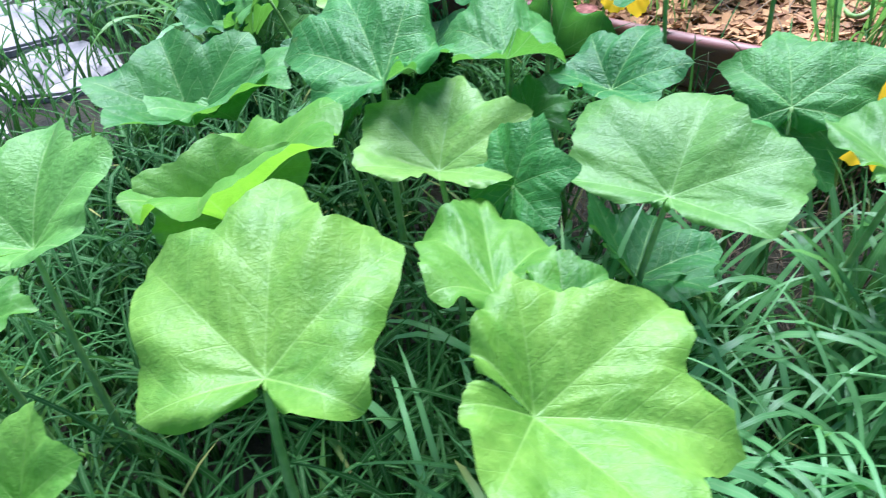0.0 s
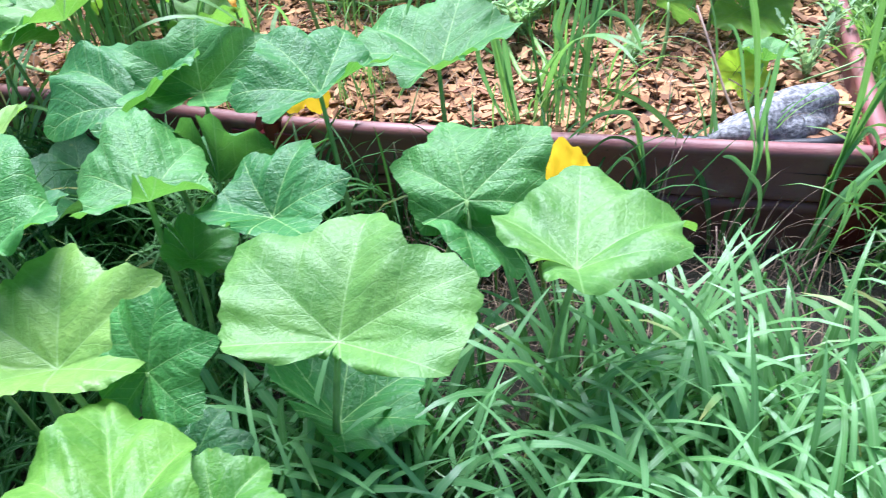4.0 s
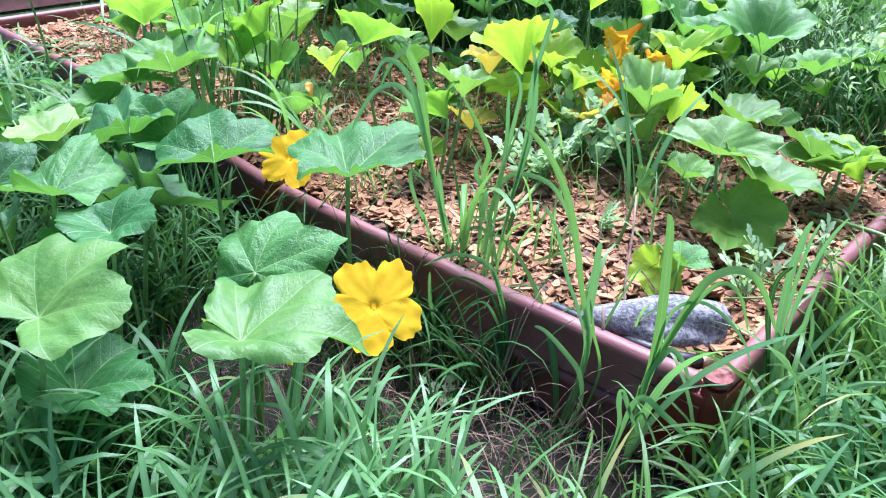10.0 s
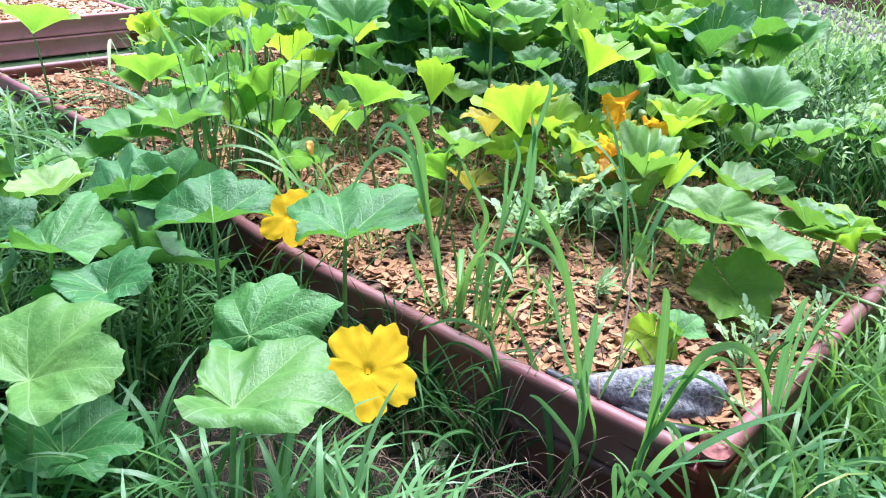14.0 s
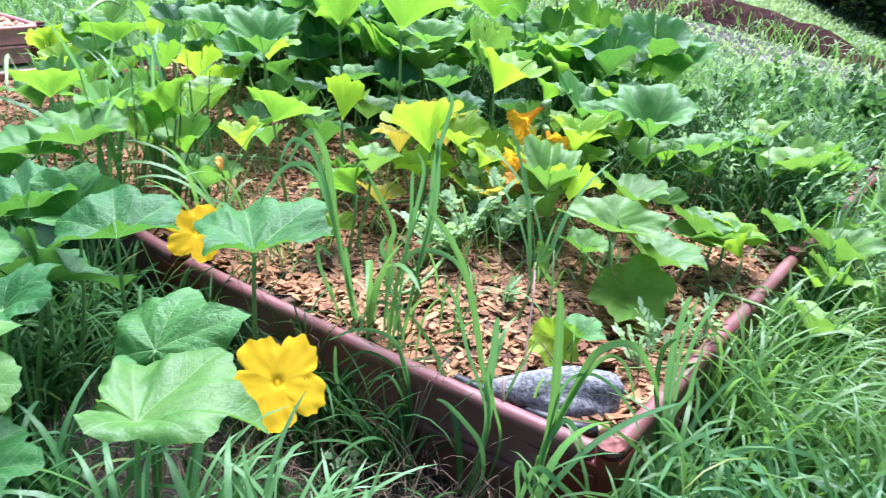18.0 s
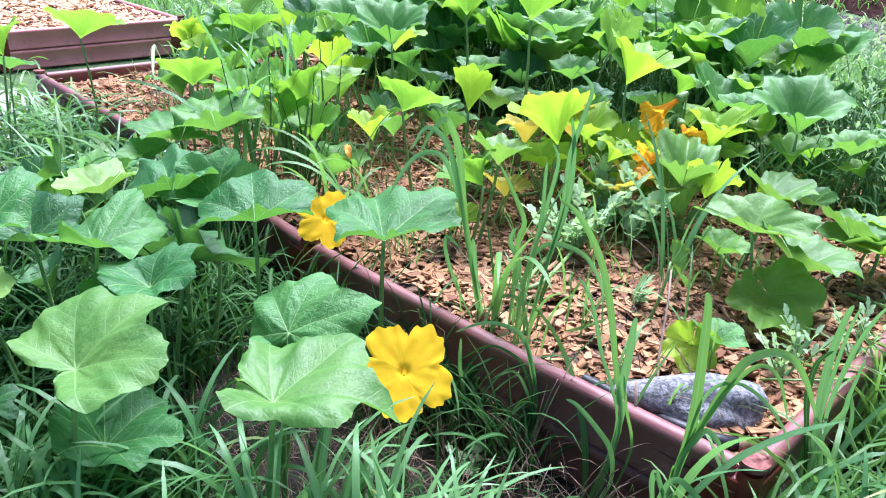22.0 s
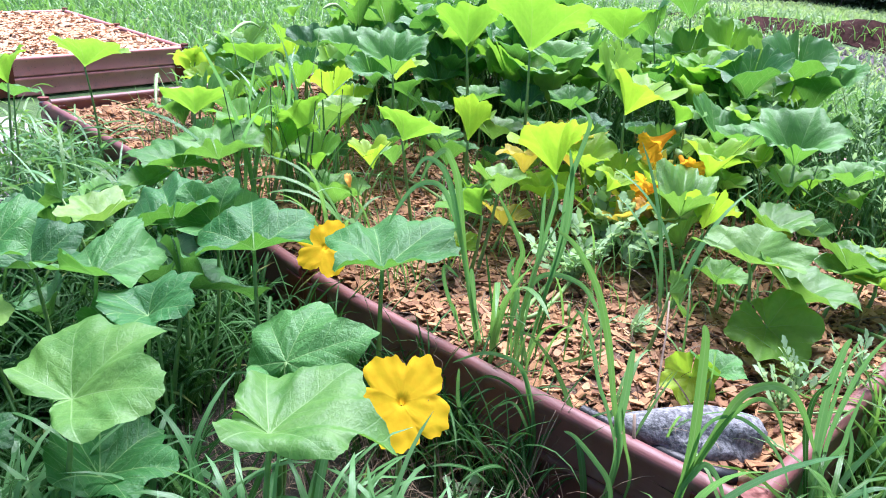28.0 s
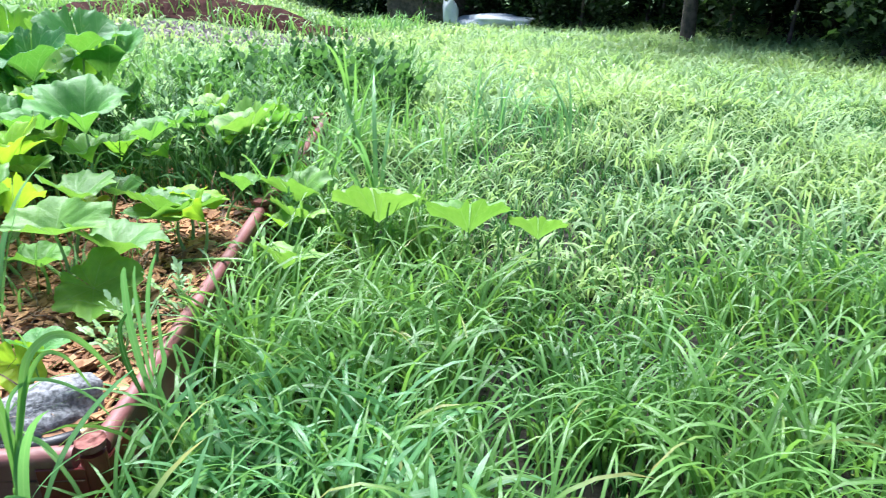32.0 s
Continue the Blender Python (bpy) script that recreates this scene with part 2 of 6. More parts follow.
def plain_noise(name, a, b_, scale, rough=0.8, bump=0.4, dist=0.004, fine=120, island=0.0):
    m, nt, b = material(name, rough)
    geo = node(nt, "ShaderNodeNewGeometry")
    pos = geo.outputs["Position"]
    f = ramp(nt, noise_of(nt, scale, 5, pos), 0.32, 0.68)
    if island:
        f = calc(nt, "ADD", calc(nt, "MULTIPLY", f, 1 - island), calc(nt, "MULTIPLY", geo.outputs["Random Per Island"], island))
    c = blend(nt, f, a, b_)
    c = blend(nt, calc(nt, "MULTIPLY", ramp(nt, noise_of(nt, fine, 2, pos), 0.55, 0.75), 0.4), c, tuple(0.45 * v for v in a))
    nt.links.new(c, b.inputs["Base Color"])
    bumped(nt, b, noise_of(nt, fine, 4, pos), bump, dist)
    return m


BRACKET = plain_noise("bracket_plastic", (0.105, 0.012, 0.010), (0.165, 0.022, 0.018), 20, 0.32, 0.15, 0.002, 90)
LID = plain_noise("worn_lid", (0.11, 0.035, 0.028), (0.27, 0.12, 0.10), 55, 0.5, 0.2, 0.001, 140)
LID.node_tree.nodes["Principled BSDF"].inputs["Specular IOR Level"].default_value = 0.12
LID.node_tree.nodes["Principled BSDF"].inputs["Roughness"].default_value = 0.8
CHIP = plain_noise("wood_chip", (0.10, 0.036, 0.013), (0.55, 0.30, 0.13), 30, 0.85, 0.5, 0.002, 260, island=0.8)
def loose_chip():
    m, nt, b = material("wood_chip_loose", 0.85)
    info = node(nt, "ShaderNodeObjectInfo")
    geo = node(nt, "ShaderNodeNewGeometry")
    c = blend(nt, info.outputs["Random"], (0.17, 0.062, 0.023), (0.53, 0.31, 0.15))
    c = blend(nt, calc(nt, "MULTIPLY", noise_of(nt, 120, 4, geo.outputs["Position"]), 0.6), c, (0.16, 0.08, 0.045))
    nt.links.new(c, b.inputs["Base Color"])
    bumped(nt, b, noise_of(nt, 260, 3, geo.outputs["Position"]), 0.5, 0.002)
    return m


CHIP_LOOSE = loose_chip()
CHIP_FRESH = plain_noise("wood_chip_fresh", (0.45, 0.25, 0.12), (0.80, 0.53, 0.31), 30, 0.85, 0.5, 0.002, 260, island=0.8)
MULCH = plain_noise("mulch_soil", (0.045, 0.025, 0.015), (0.16, 0.085, 0.05), 28, 0.9, 0.8, 0.01, 90)
# Soil set near black so its colour holds the shade under the plants.
SOIL = plain_noise("soil_thatch_shaded", (0.008, 0.008, 0.004), (0.026, 0.023, 0.011), 12, 0.95, 0.8, 0.01, 70)
TURF = plain_noise("turf_ground", (0.030, 0.065, 0.015), (0.075, 0.14, 0.035), 5, 0.95, 0.8, 0.02, 40)
ROCK = plain_noise("granite", (0.085, 0.086, 0.088), (0.27, 0.27, 0.275), 85, 0.9, 0.7, 0.005, 150)
PAVER = plain_noise("pale_paving_stone", (0.27, 0.24, 0.245), (0.44, 0.385, 0.39), 9, 0.85, 0.5, 0.004, 110)
GRAVEL = plain_noise("grey_gravel", (0.07, 0.062, 0.062), (0.20, 0.175, 0.175), 30, 0.9, 0.8, 0.01, 80, island=0.6)
GRAVEL.node_tree.nodes["Principled BSDF"].inputs["Specular IOR Level"].default_value = 0.1
BARK = plain_noise("tree_bark", (0.05, 0.04, 0.03), (0.12, 0.09, 0.07), 14, 0.9, 0.8, 0.02, 50)
REDMULCH = plain_noise("red_brown_mulch", (0.026, 0.012, 0.010), (0.06, 0.028, 0.024), 10, 0.95, 0.8, 0.02, 60)
REDMULCH.node_tree.nodes["Principled BSDF"].inputs["Specular IOR Level"].default_value = 0.05
BLACK, _nt, _b = material("black_rubber", 0.45)
_b.inputs["Base Color"].default_value = (0.014, 0.015, 0.017, 1)
bumped(_nt, _b, noise_of(_nt, 300, 2), 0.2, 0.001)
BRASS = plain_noise("tarnished_brass", (0.20, 0.13, 0.07), (0.34, 0.24, 0.13), 60, 0.4)
BRASS.node_tree.nodes["Principled BSDF"].inputs["Metallic"].default_value = 0.8
WHITE = plain_noise("weathered_white", (0.66, 0.67, 0.68), (0.8, 0.8, 0.8), 6, 0.6, 0.2)
WOODGREY = plain_noise("weathered_boards", (0.20, 0.16, 0.14), (0.34, 0.28, 0.25), 8, 0.8, 0.4)


def petal_material(name, a, b_, through):
    m, nt, b = material(name, 0.75)
    b.inputs["Specular IOR Level"].default_value = 0.15
    uv = node(nt, "ShaderNodeUVMap", uv_map="flat").outputs[0]
    sep = node(nt, "ShaderNodeSeparateXYZ", [(0, node(nt, "ShaderNodeUVMap", uv_map="veins").outputs[0])])
    c = blend(nt, ramp(nt, noise_of(nt, 4, 4, uv), 0.3, 0.7), a, b_)
    rib = calc(nt, "SUBTRACT", 1.0, ramp(nt, sep.outputs[1], 0.0, 0.05), True)
    c = blend(nt, calc(nt, "MULTIPLY", rib, 0.15), c, (0.85, 0.42, 0.01))
    nt.links.new(c, b.inputs["Base Color"])
    bumped(nt, b, calc(nt, "ADD", calc(nt, "MULTIPLY", rib, 0.3), noise_of(nt, 9, 4, uv)), 0.18, 0.004)
    see_through(nt, b, blend(nt, 0.3, through, c), 0.58)
    return m


PETAL = petal_material("petal_yellow", (1.0, 0.60, 0.002), (1.0, 0.68, 0.004), (1.0, 0.68, 0.004))
PETAL_ORANGE = petal_material("petal_orange", (0.92, 0.40, 0.006), (0.96, 0.54, 0.012), (1.0, 0.50, 0.008))
PETAL_FADED = petal_material("petal_faded", (0.72, 0.42, 0.16), (0.78, 0.55, 0.25), (0.8, 0.5, 0.1))


# ---- mesh helpers ----
def mesh(name, verts, faces, uvs=None, smooth=True):
    """A mesh from arrays; faces all of one corner count; uvs: name -> (u, v) for each vertex."""
    me = bpy.data.meshes.new(name)
    verts, faces = np.asarray(verts, np.float32), np.asarray(faces, np.int32)
    me.vertices.add(len(verts))
    me.vertices.foreach_set("co", verts.ravel())
    n, k = faces.shape
    me.loops.add(n * k)
    me.loops.foreach_set("vertex_index", faces.ravel())
    me.polygons.add(n)
    me.polygons.foreach_set("loop_start", np.arange(0, n * k, k, dtype=np.int32))
    me.polygons.foreach_set("loop_total", np.full(n, k, np.int32))
    me.polygons.foreach_set("use_smooth", np.full(n, smooth))
    for key, uv in (uvs or {}).items():
        me.uv_layers.new(name=key).data.foreach_set("uv", np.asarray(uv, np.float32)[faces.ravel()].ravel())
    me.update(calc_edges=True)
    return me


def put(name, me, mat, parent=None, label="", at=None):
    ob = new(name, me)
    if mat is not None and not me.materials:
        me.materials.append(mat)
    if parent is not None:
        ob.parent = parent
    if at is not None:
        ob.matrix_basis = at
    if label:
        tagged(ob, label)
    return ob


def part(name, bm, mat, parent, label="", smooth=False, at=None):
    me = bpy.data.meshes.new(name)
    bm.to_mesh(me)
    bm.free()
    if smooth:
        me.polygons.foreach_set("use_smooth", np.full(len(me.polygons), True))
    return put(name, me, mat, parent, label, at)


def thing(name, at, label, category, group="", kind=""):
    ob = new(name)
    ob.empty_display_size = 0.05
    ob.matrix_basis = at if isinstance(at, Matrix) else Matrix.Translation(at)
    return tagged(ob, label, category, group, kind)


def tube(points, radii, sides=8):
    """Vertices and faces of a round tube along points, closed at its end."""
    pts = [Vector(p) for p in points]
    verts, faces = [], []
    for i, p in enumerate(pts):
        t = (pts[min(i + 1, len(pts) - 1)] - pts[max(i - 1, 0)]).normalized()
        a = t.orthogonal().normalized() if i == 0 else (a - t * a.dot(t)).normalized()
        b = t.cross(a)
        r = radii[i] if hasattr(radii, "__len__") else radii
        verts += [p + (a * math.cos(k * math.tau / sides) + b * math.sin(k * math.tau / sides)) * r for k in range(sides)]
    for i in range(len(pts) - 1):
        for k in range(sides):
            k2 = (k + 1) % sides
            faces.append((i * sides + k, i * sides + k2, (i + 1) * sides + k2, (i + 1) * sides + k))
    last = (len(pts) - 1) * sides
    for k in range(0, sides - 2, 2):
        faces.append((last, last + k + 1, last + k + 2, last + min(k + 3, sides - 1)) if k + 3 < sides else (last, last + k + 1, last + k + 2, last + k + 2))
    faces = [f for f in faces if len(set(f)) == 4]
    return [tuple(v) for v in verts], faces


def bow(a, b, sag, n=7, side=(0, 0, 0)):
    """Points of a curve from a to b that swells by sag in z and by side."""
    a, b, s = Vector(a), Vector(b), Vector(side)
    return [a.lerp(b, k / (n - 1)) + (Vector((0, 0, sag)) + s) * (4 * (k / (n - 1)) * (1 - k / (n - 1))) for k in range(n)]


# ---- the ground ----
BED_X, BED_Y, RIM = -4.02, 2.74, 0.27
SOIL_Z = 0.20


def ground_z(x, y):
    d = np.hypot(np.asarray(x) - 0.4, np.asarray(y) + 1.0)
    f = np.clip((np.asarray(x) + 4.0) / 2.5, 0.15, 1.0)
    return -0.05 * np.maximum(0, d - 4.0) * f + 0.012 * np.sin(3.1 * np.asarray(x) + 1) * np.cos(2.7 * np.asarray(y))


def ground():
    xs = np.unique(np.concatenate([np.linspace(-9, 9, 91), np.linspace(-400, 400, 61)]))
    ys = np.unique(np.concatenate([np.linspace(-6, 16, 111), np.linspace(-400, 400, 61)]))
    gx, gy = np.meshgrid(xs, ys)
    gz = ground_z(np.clip(gx, -40, 40), np.clip(gy, -40, 40))
    nx, ny = len(xs), len(ys)
    i = (np.arange(ny - 1)[:, None] * nx + np.arange(nx - 1)).ravel()
    me = mesh("ground", np.stack([gx.ravel(), gy.ravel(), gz.ravel()], 1), np.stack([i, i + 1, i + nx + 1, i + nx], 1))
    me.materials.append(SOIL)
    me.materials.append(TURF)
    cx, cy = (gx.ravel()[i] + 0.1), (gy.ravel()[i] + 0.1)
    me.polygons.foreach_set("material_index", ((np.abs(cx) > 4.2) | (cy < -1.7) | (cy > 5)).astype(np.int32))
    tagged(put("ground", me, None), "soil with thatch, darkened for the shade under grass and weeds", "ground", kind="structure")


ground()


# ---- the raised beds ----
BOARD_H, BOARD_T = 0.135, 0.042


def board_mesh(length, swell=0.0):
    """One hollow composite board along +x from the origin: a rounded top lip, a recessed face and a foot."""
    h, t = BOARD_H, BOARD_T
    lip = [(0.5 * math.cos(math.radians(q)), h - 0.019 + 0.019 * math.sin(math.radians(q))) for q in range(205, -26, -23)]
    prof = [(-0.34, 0.003), (-0.42, 0.007), (-0.42, 0.017), (-0.34, 0.022), (-0.34, 0.55 * h), (-0.34, h - 0.042)] + lip + [(0.36, h - 0.042), (0.36, 0.003)]
    n, m = 14, len(prof)
    verts, faces = [], []
    for k in range(n):
        u = k / (n - 1)
        out = -swell * 4 * u * (1 - u)
        verts += [(length * u, py * t + out, pz) for py, pz in prof]
    for k in range(n - 1):
        for j in range(m):
            j2 = (j + 1) % m
            faces.append((k * m + j, (k + 1) * m + j, (k + 1) * m + j2, k * m + j2))
    me = mesh("board", verts, faces, smooth=True)
    bm = bmesh.new()
    bm.from_mesh(me)
    bm.verts.ensure_lookup_table()
    for k in (0, n - 1):
        bm.faces.new([bm.verts[k * m + j] for j in (range(m) if k == 0 else reversed(range(m)))])
    bm.normal_update()
    for e in bm.edges:
        if len(e.link_faces) == 2 and e.calc_face_angle() > 0.6:
            e.smooth = False
    bm.to_mesh(me)
    bm.free()
    return me


def post(parent, x, y, height, top=RIM + 0.006, label=""):
    """A corner joint: a round hinge barrel under a flat rimmed lid."""
    bm = bmesh.new()
    bmesh.ops.create_cone(bm, cap_ends=True, segments=24, radius1=0.0245, radius2=0.0245, depth=height, matrix=Matrix.Translation((x, y, top - 0.018 - height / 2)))
    part("hinge_barrel", bm, BRACKET, parent, "dark red hinge barrel", smooth=False)
    bm = bmesh.new()
    bmesh.ops.create_cone(bm, cap_ends=True, segments=28, radius1=0.0265, radius2=0.0290, depth=0.016, matrix=Matrix.Translation((x, y, top + 0.001)))
    top_face = max(bm.faces, key=lambda f: f.calc_center_median().z)
    bmesh.ops.inset_region(bm, faces=[top_face], thickness=0.0035)
    bmesh.ops.translate(bm, verts=top_face.verts, vec=(0, 0, -0.003))
    part("lid", bm, LID, parent, "round lid of the hinge, worn pale", smooth=False)


def raised_bed(name, corner, turn, spans, label, mat=None):
    """spans: runs of boards, each (x, y, heading, length, swell), two boards high, with a joint at its start."""
    bed = thing(name, pose(*corner, 0, 0, turn), label, "raised bed")
    for x, y, heading, length, swell in spans:
        for level in range(2):
            me = board_mesh(length - 0.064, swell)
            put("board", me, mat or PLASTIC, bed, at=pose(x, y, RIM - 0.272 + level * (BOARD_H + 0.001), 0, 0, heading) @ Matrix.Translation((0.032, 0, 0)))
        post(bed, x, y, 0.255)
        c = Matrix.Translation((x, y, 0)) @ Euler((0, 0, radians(heading))).to_matrix().to_4x4()
        # a bracket hugs each end of the boards and runs into the barrel
        for u0, u1 in ((0.008, 0.105), (length - 0.105, length - 0.008)):
            bm = bmesh.new()
            for side, lo, hi in ((-1, u0, u1), (1, max(u0, 0.030), min(u1, length - 0.030))):
                bmesh.ops.create_cube(bm, size=1, matrix=c @ Matrix.Translation(((lo + hi) / 2, side * 0.0200, RIM - 0.150)) @ Matrix.Diagonal((hi - lo, 0.006, 0.228, 1)))
            end = 0.018 if u0 < 0.02 else length - 0.018
            bmesh.ops.create_cube(bm, size=1, matrix=c @ Matrix.Translation((end, 0, RIM - 0.150)) @ Matrix.Diagonal((0.018, 0.036, 0.226, 1)))
            bmesh.ops.bevel(bm, geom=bm.edges[:], offset=0.002, segments=1, affect="EDGES")
            part("bracket", bm, BRACKET, bed, "dark red corner bracket")
    return bed


main_bed = raised_bed("raised_bed", (0, 0, 0), 0, [
    (-1.345, -0.075, 3.2, 1.345, 0.012), (-2.69, 0.0, -3.2, 1.345, 0.0), (-4.0, 0.0, 0, 1.31, 0.0), (-3.98, 1.37, -90.8, 1.37, 0.0), (-3.98, 2.72, -90, 1.35, 0.0),
    (-2.66, 2.74, 180, 1.32, 0.0), (-1.33, 2.74, 180, 1.33, 0.0), (0.02, 2.72, 180, 1.35, 0.0), (0.0, 1.37, 89.2, 1.35, 0.0), (0.0, 0.0, 90, 1.37, 0.0)],
    "low raised bed of terracotta composite boards with round hinged corners")


def bed_soil(name, x0, x1, y0, y1, z, label):
    xs, ys = np.linspace(x0, x1, 60), np.linspace(y0, y1, 60)
    gx, gy = np.meshgrid(xs, ys)
    gz = z + 0.012 * np.sin(7 * gx + 2) * np.cos(6 * gy) + 0.008 * np.sin(17 * gx) * np.sin(15 * gy + 1)
    i = (np.arange(59)[:, None] * 60 + np.arange(59)).ravel()
    v = np.stack([gx.ravel(), gy.ravel(), gz.ravel()], 1)
    me = mesh(name, v, np.stack([i, i + 1, i + 61, i + 60], 1))
    return tagged(put(name, me, MULCH), label, "mulch", kind="structure")


bed_soil("bed_soil", -3.96, -0.012, -0.03, 2.71, SOIL_Z, "dark soil under wood chips in the raised bed")


def chips(name, n, x0, x1, y0, y1, z, seed, size=1.0, label="tan and brown wood chips scattered over the soil", mat=None):
    """Many flat splinters of wood, each a tapered slab of six faces, joined."""
    rng = np.random.default_rng(seed)
    c = np.stack([rng.uniform(x0, x1, n), rng.uniform(y0, y1, n)], 1)
    L, W, H = 0.015 + 0.040 * rng.uniform(0, 1, n) ** 1.8 * size, rng.uniform(0.008, 0.028, n) * size, rng.uniform(0.0015, 0.004, n) * size
    base = np.array([(-1, -1, -1), (1, -1, -1), (1, 1, -1), (-1, 1, -1), (-1, -1, 1), (1, -1, 1), (1, 1, 1), (-1, 1, 1)], float) * 0.5
    v = base[None] * np.stack([L, W, H], 1)[:, None]
    v[:, :, 1] *= 1 + np.sign(v[:, :, 0]) * rng.uniform(-0.6, 0.6, n)[:, None]
    v[:, :, 0] += v[:, :, 1] * rng.uniform(-0.7, 0.7, n)[:, None]
    a, b, g = rng.uniform(0, math.tau, n), rng.normal(0, 0.30, n), rng.normal(0, 0.30, n)
    x, y, zz = v[:, :, 0], v[:, :, 1], v[:, :, 2]
    y, zz = y * np.cos(b)[:, None] - zz * np.sin(b)[:, None], y * np.sin(b)[:, None] + zz * np.cos(b)[:, None]
    x, zz = x * np.cos(g)[:, None] - zz * np.sin(g)[:, None], x * np.sin(g)[:, None] + zz * np.cos(g)[:, None]
    x, y = x * np.cos(a)[:, None] - y * np.sin(a)[:, None], x * np.sin(a)[:, None] + y * np.cos(a)[:, None]
    wave = 0.012 * np.sin(7 * c[:, 0] + 2) * np.cos(6 * c[:, 1]) + 0.008 * np.sin(17 * c[:, 0]) * np.sin(15 * c[:, 1] + 1)
    v = np.stack([x + c[:, :1], y + c[:, 1:], zz + (z + 0.004 + wave + rng.uniform(0, 0.014, n))[:, None]], 2)
    f = np.array([(0, 3, 2, 1), (4, 5, 6, 7), (0, 1, 5, 4), (1, 2, 6, 5), (2, 3, 7, 6), (3, 0, 4, 7)])
    faces = (f[None] + 8 * np.arange(n)[:, None, None]).reshape(-1, 4)
    return tagged(put(name, mesh(name, v.reshape(-1, 3), faces, smooth=False), mat or CHIP), label, "wood chips", kind="stuff")


chips("wood_chips", 10500, -2.0, -0.03, 0.03, 1.35, SOIL_Z, 3)
chips("wood_chips", 6500, -3.96, -2.0, 0.03, 1.35, SOIL_Z, 4, 1.3)
chips("wood_chips", 7000, -3.96, -0.03, 1.35, 2.70, SOIL_Z, 6, 1.4)


# ---- grass ----
def in_bed(x, y, m=0.02):
    return (x > BED_X - m) & (x < m) & (y > -0.075 - m) & (y < BED_Y + m)


def blades(name, mat, x, y, seed, length, width, bend, label, segs=7, start=0.22, zoff=0.0, category="grass", kind="stuff", az=None, parent=None, arch=2.1, patchy=0.0):
    """Arching grass blades with roots at x, y; length, width and bend are (low, high)."""
    rng = np.random.default_rng(seed)
    n = len(x)
    L, W = rng.uniform(*length, n), rng.uniform(*width, n)
    if patchy:
        xx, yy = np.asarray(x), np.asarray(y)
        L = L * (1 + patchy * np.sin(2.9 * xx + 1.7 * np.sin(2.3 * yy)) * np.sin(2.6 * yy + 1.3 * np.sin(3.1 * xx)))
    az = rng.uniform(0, math.tau, n) if az is None else az
    t0, t1 = np.abs(rng.normal(0, start, n)), rng.uniform(*bend, n)
    s = np.linspace(0, 1, segs + 1)
    tilt = t0[:, None] + (t1 - t0)[:, None] * s[None] ** arch
    step = (L / segs)[:, None]
    out = np.concatenate([np.zeros((n, 1)), np.cumsum(np.sin(tilt[:, 1:]) * step, 1)], 1)
    up = np.concatenate([np.zeros((n, 1)), np.cumsum(np.cos(tilt[:, 1:]) * step, 1)], 1)
    sway = rng.normal(0, 0.10, n)[:, None] * L[:, None] * s[None] ** 2
    ca, sa = np.cos(az)[:, None], np.sin(az)[:, None]
    px, py = np.asarray(x)[:, None] + out * ca - sway * sa, np.asarray(y)[:, None] + out * sa + sway * ca
    gz = ground_z(x, y) if np.isscalar(zoff) and zoff == 0 else np.full(n, zoff)
    pz = gz[:, None] + np.maximum(up, -gz[:, None] * 0 + 0.004) - 0.01
    prof = np.minimum(1, 0.55 + 1.8 * s) * np.sqrt(np.clip(1 - s ** 2.4, 0.0, 1)) + 0.02
    hw = 0.5 * W[:, None] * prof[None]
    tw = rng.normal(0, 0.5, n)[:, None] * (0.3 + s[None])
    sx, sy, sz = -sa * np.cos(tw) + 0 * out, ca * np.cos(tw) + 0 * out, np.sin(tw) + 0 * out
    a = np.stack([px - sx * hw, py - sy * hw, pz - sz * hw], 2)
    b = np.stack([px + sx * hw, py + sy * hw, pz + sz * hw], 2)
    v = np.stack([a, b], 2).reshape(-1, 3)
    uv = np.stack([np.broadcast_to([0.0, 1.0], (n, segs + 1, 2)), np.broadcast_to(s[None, :, None], (n, segs + 1, 2))], 3).reshape(-1, 2)
    k = np.arange(segs)
    q = np.stack([2 * k, 2 * k + 1, 2 * k + 3, 2 * k + 2], 1)
    faces = (q[None] + (2 * (segs + 1) * np.arange(n))[:, None, None]).reshape(-1, 4)
    ob = put(name, mesh(name, v, faces, {"blade": uv}), mat, parent)
    return tagged(ob, label, category, kind=kind) if parent is None else ob


def scatter(seed, n, x0, x1, y0, y1, keep=None, tufts=0, spread=0.05):
    rng = np.random.default_rng(seed)
    if tufts:
        cx, cy = rng.uniform(x0, x1, tufts), rng.uniform(y0, y1, tufts)
        k = rng.integers(0, tufts, n)
        x, y = cx[k] + rng.normal(0, spread, n), cy[k] + rng.normal(0, spread, n)
    else:
        x, y = rng.uniform(x0, x1, n), rng.uniform(y0, y1, n)
    ok = ~in_bed(x, y)
    if keep is not None:
        ok &= keep(x, y)
    return x[ok], y[ok]


def bare(x, y):
    """The straw-covered strip along the front boards stays open."""
    return (x > -1.15) & (x < 0.07) & (y > np.where(x < -0.55, -0.70, np.where(x < -0.12, -0.49, -0.40))) & (y < 0)


def off_gravel(x, y):
    """True away from the gravel path."""
    d = y - (9.85 + 0.12 * (x + 3))
    near = (d > -1.5) & (d < 0.6) & (x > -9.5) & (x < -0.4)
    bank = (x > -5.2) & (x < -0.9) & (y > 10.3) & (y < 12.6)
    return ~(near & (np.sin(37.1 * x + 91.7 * y) > -0.35)) & ~bank


def off_path(x, y):
    """True away from the stone slabs at the bed's far end."""
    return (np.hypot((x + 3.25) / 1.05, (y + 0.72) / 0.64) > 1) | (np.sin(57.1 * x + 31.7 * y) > 0.93)


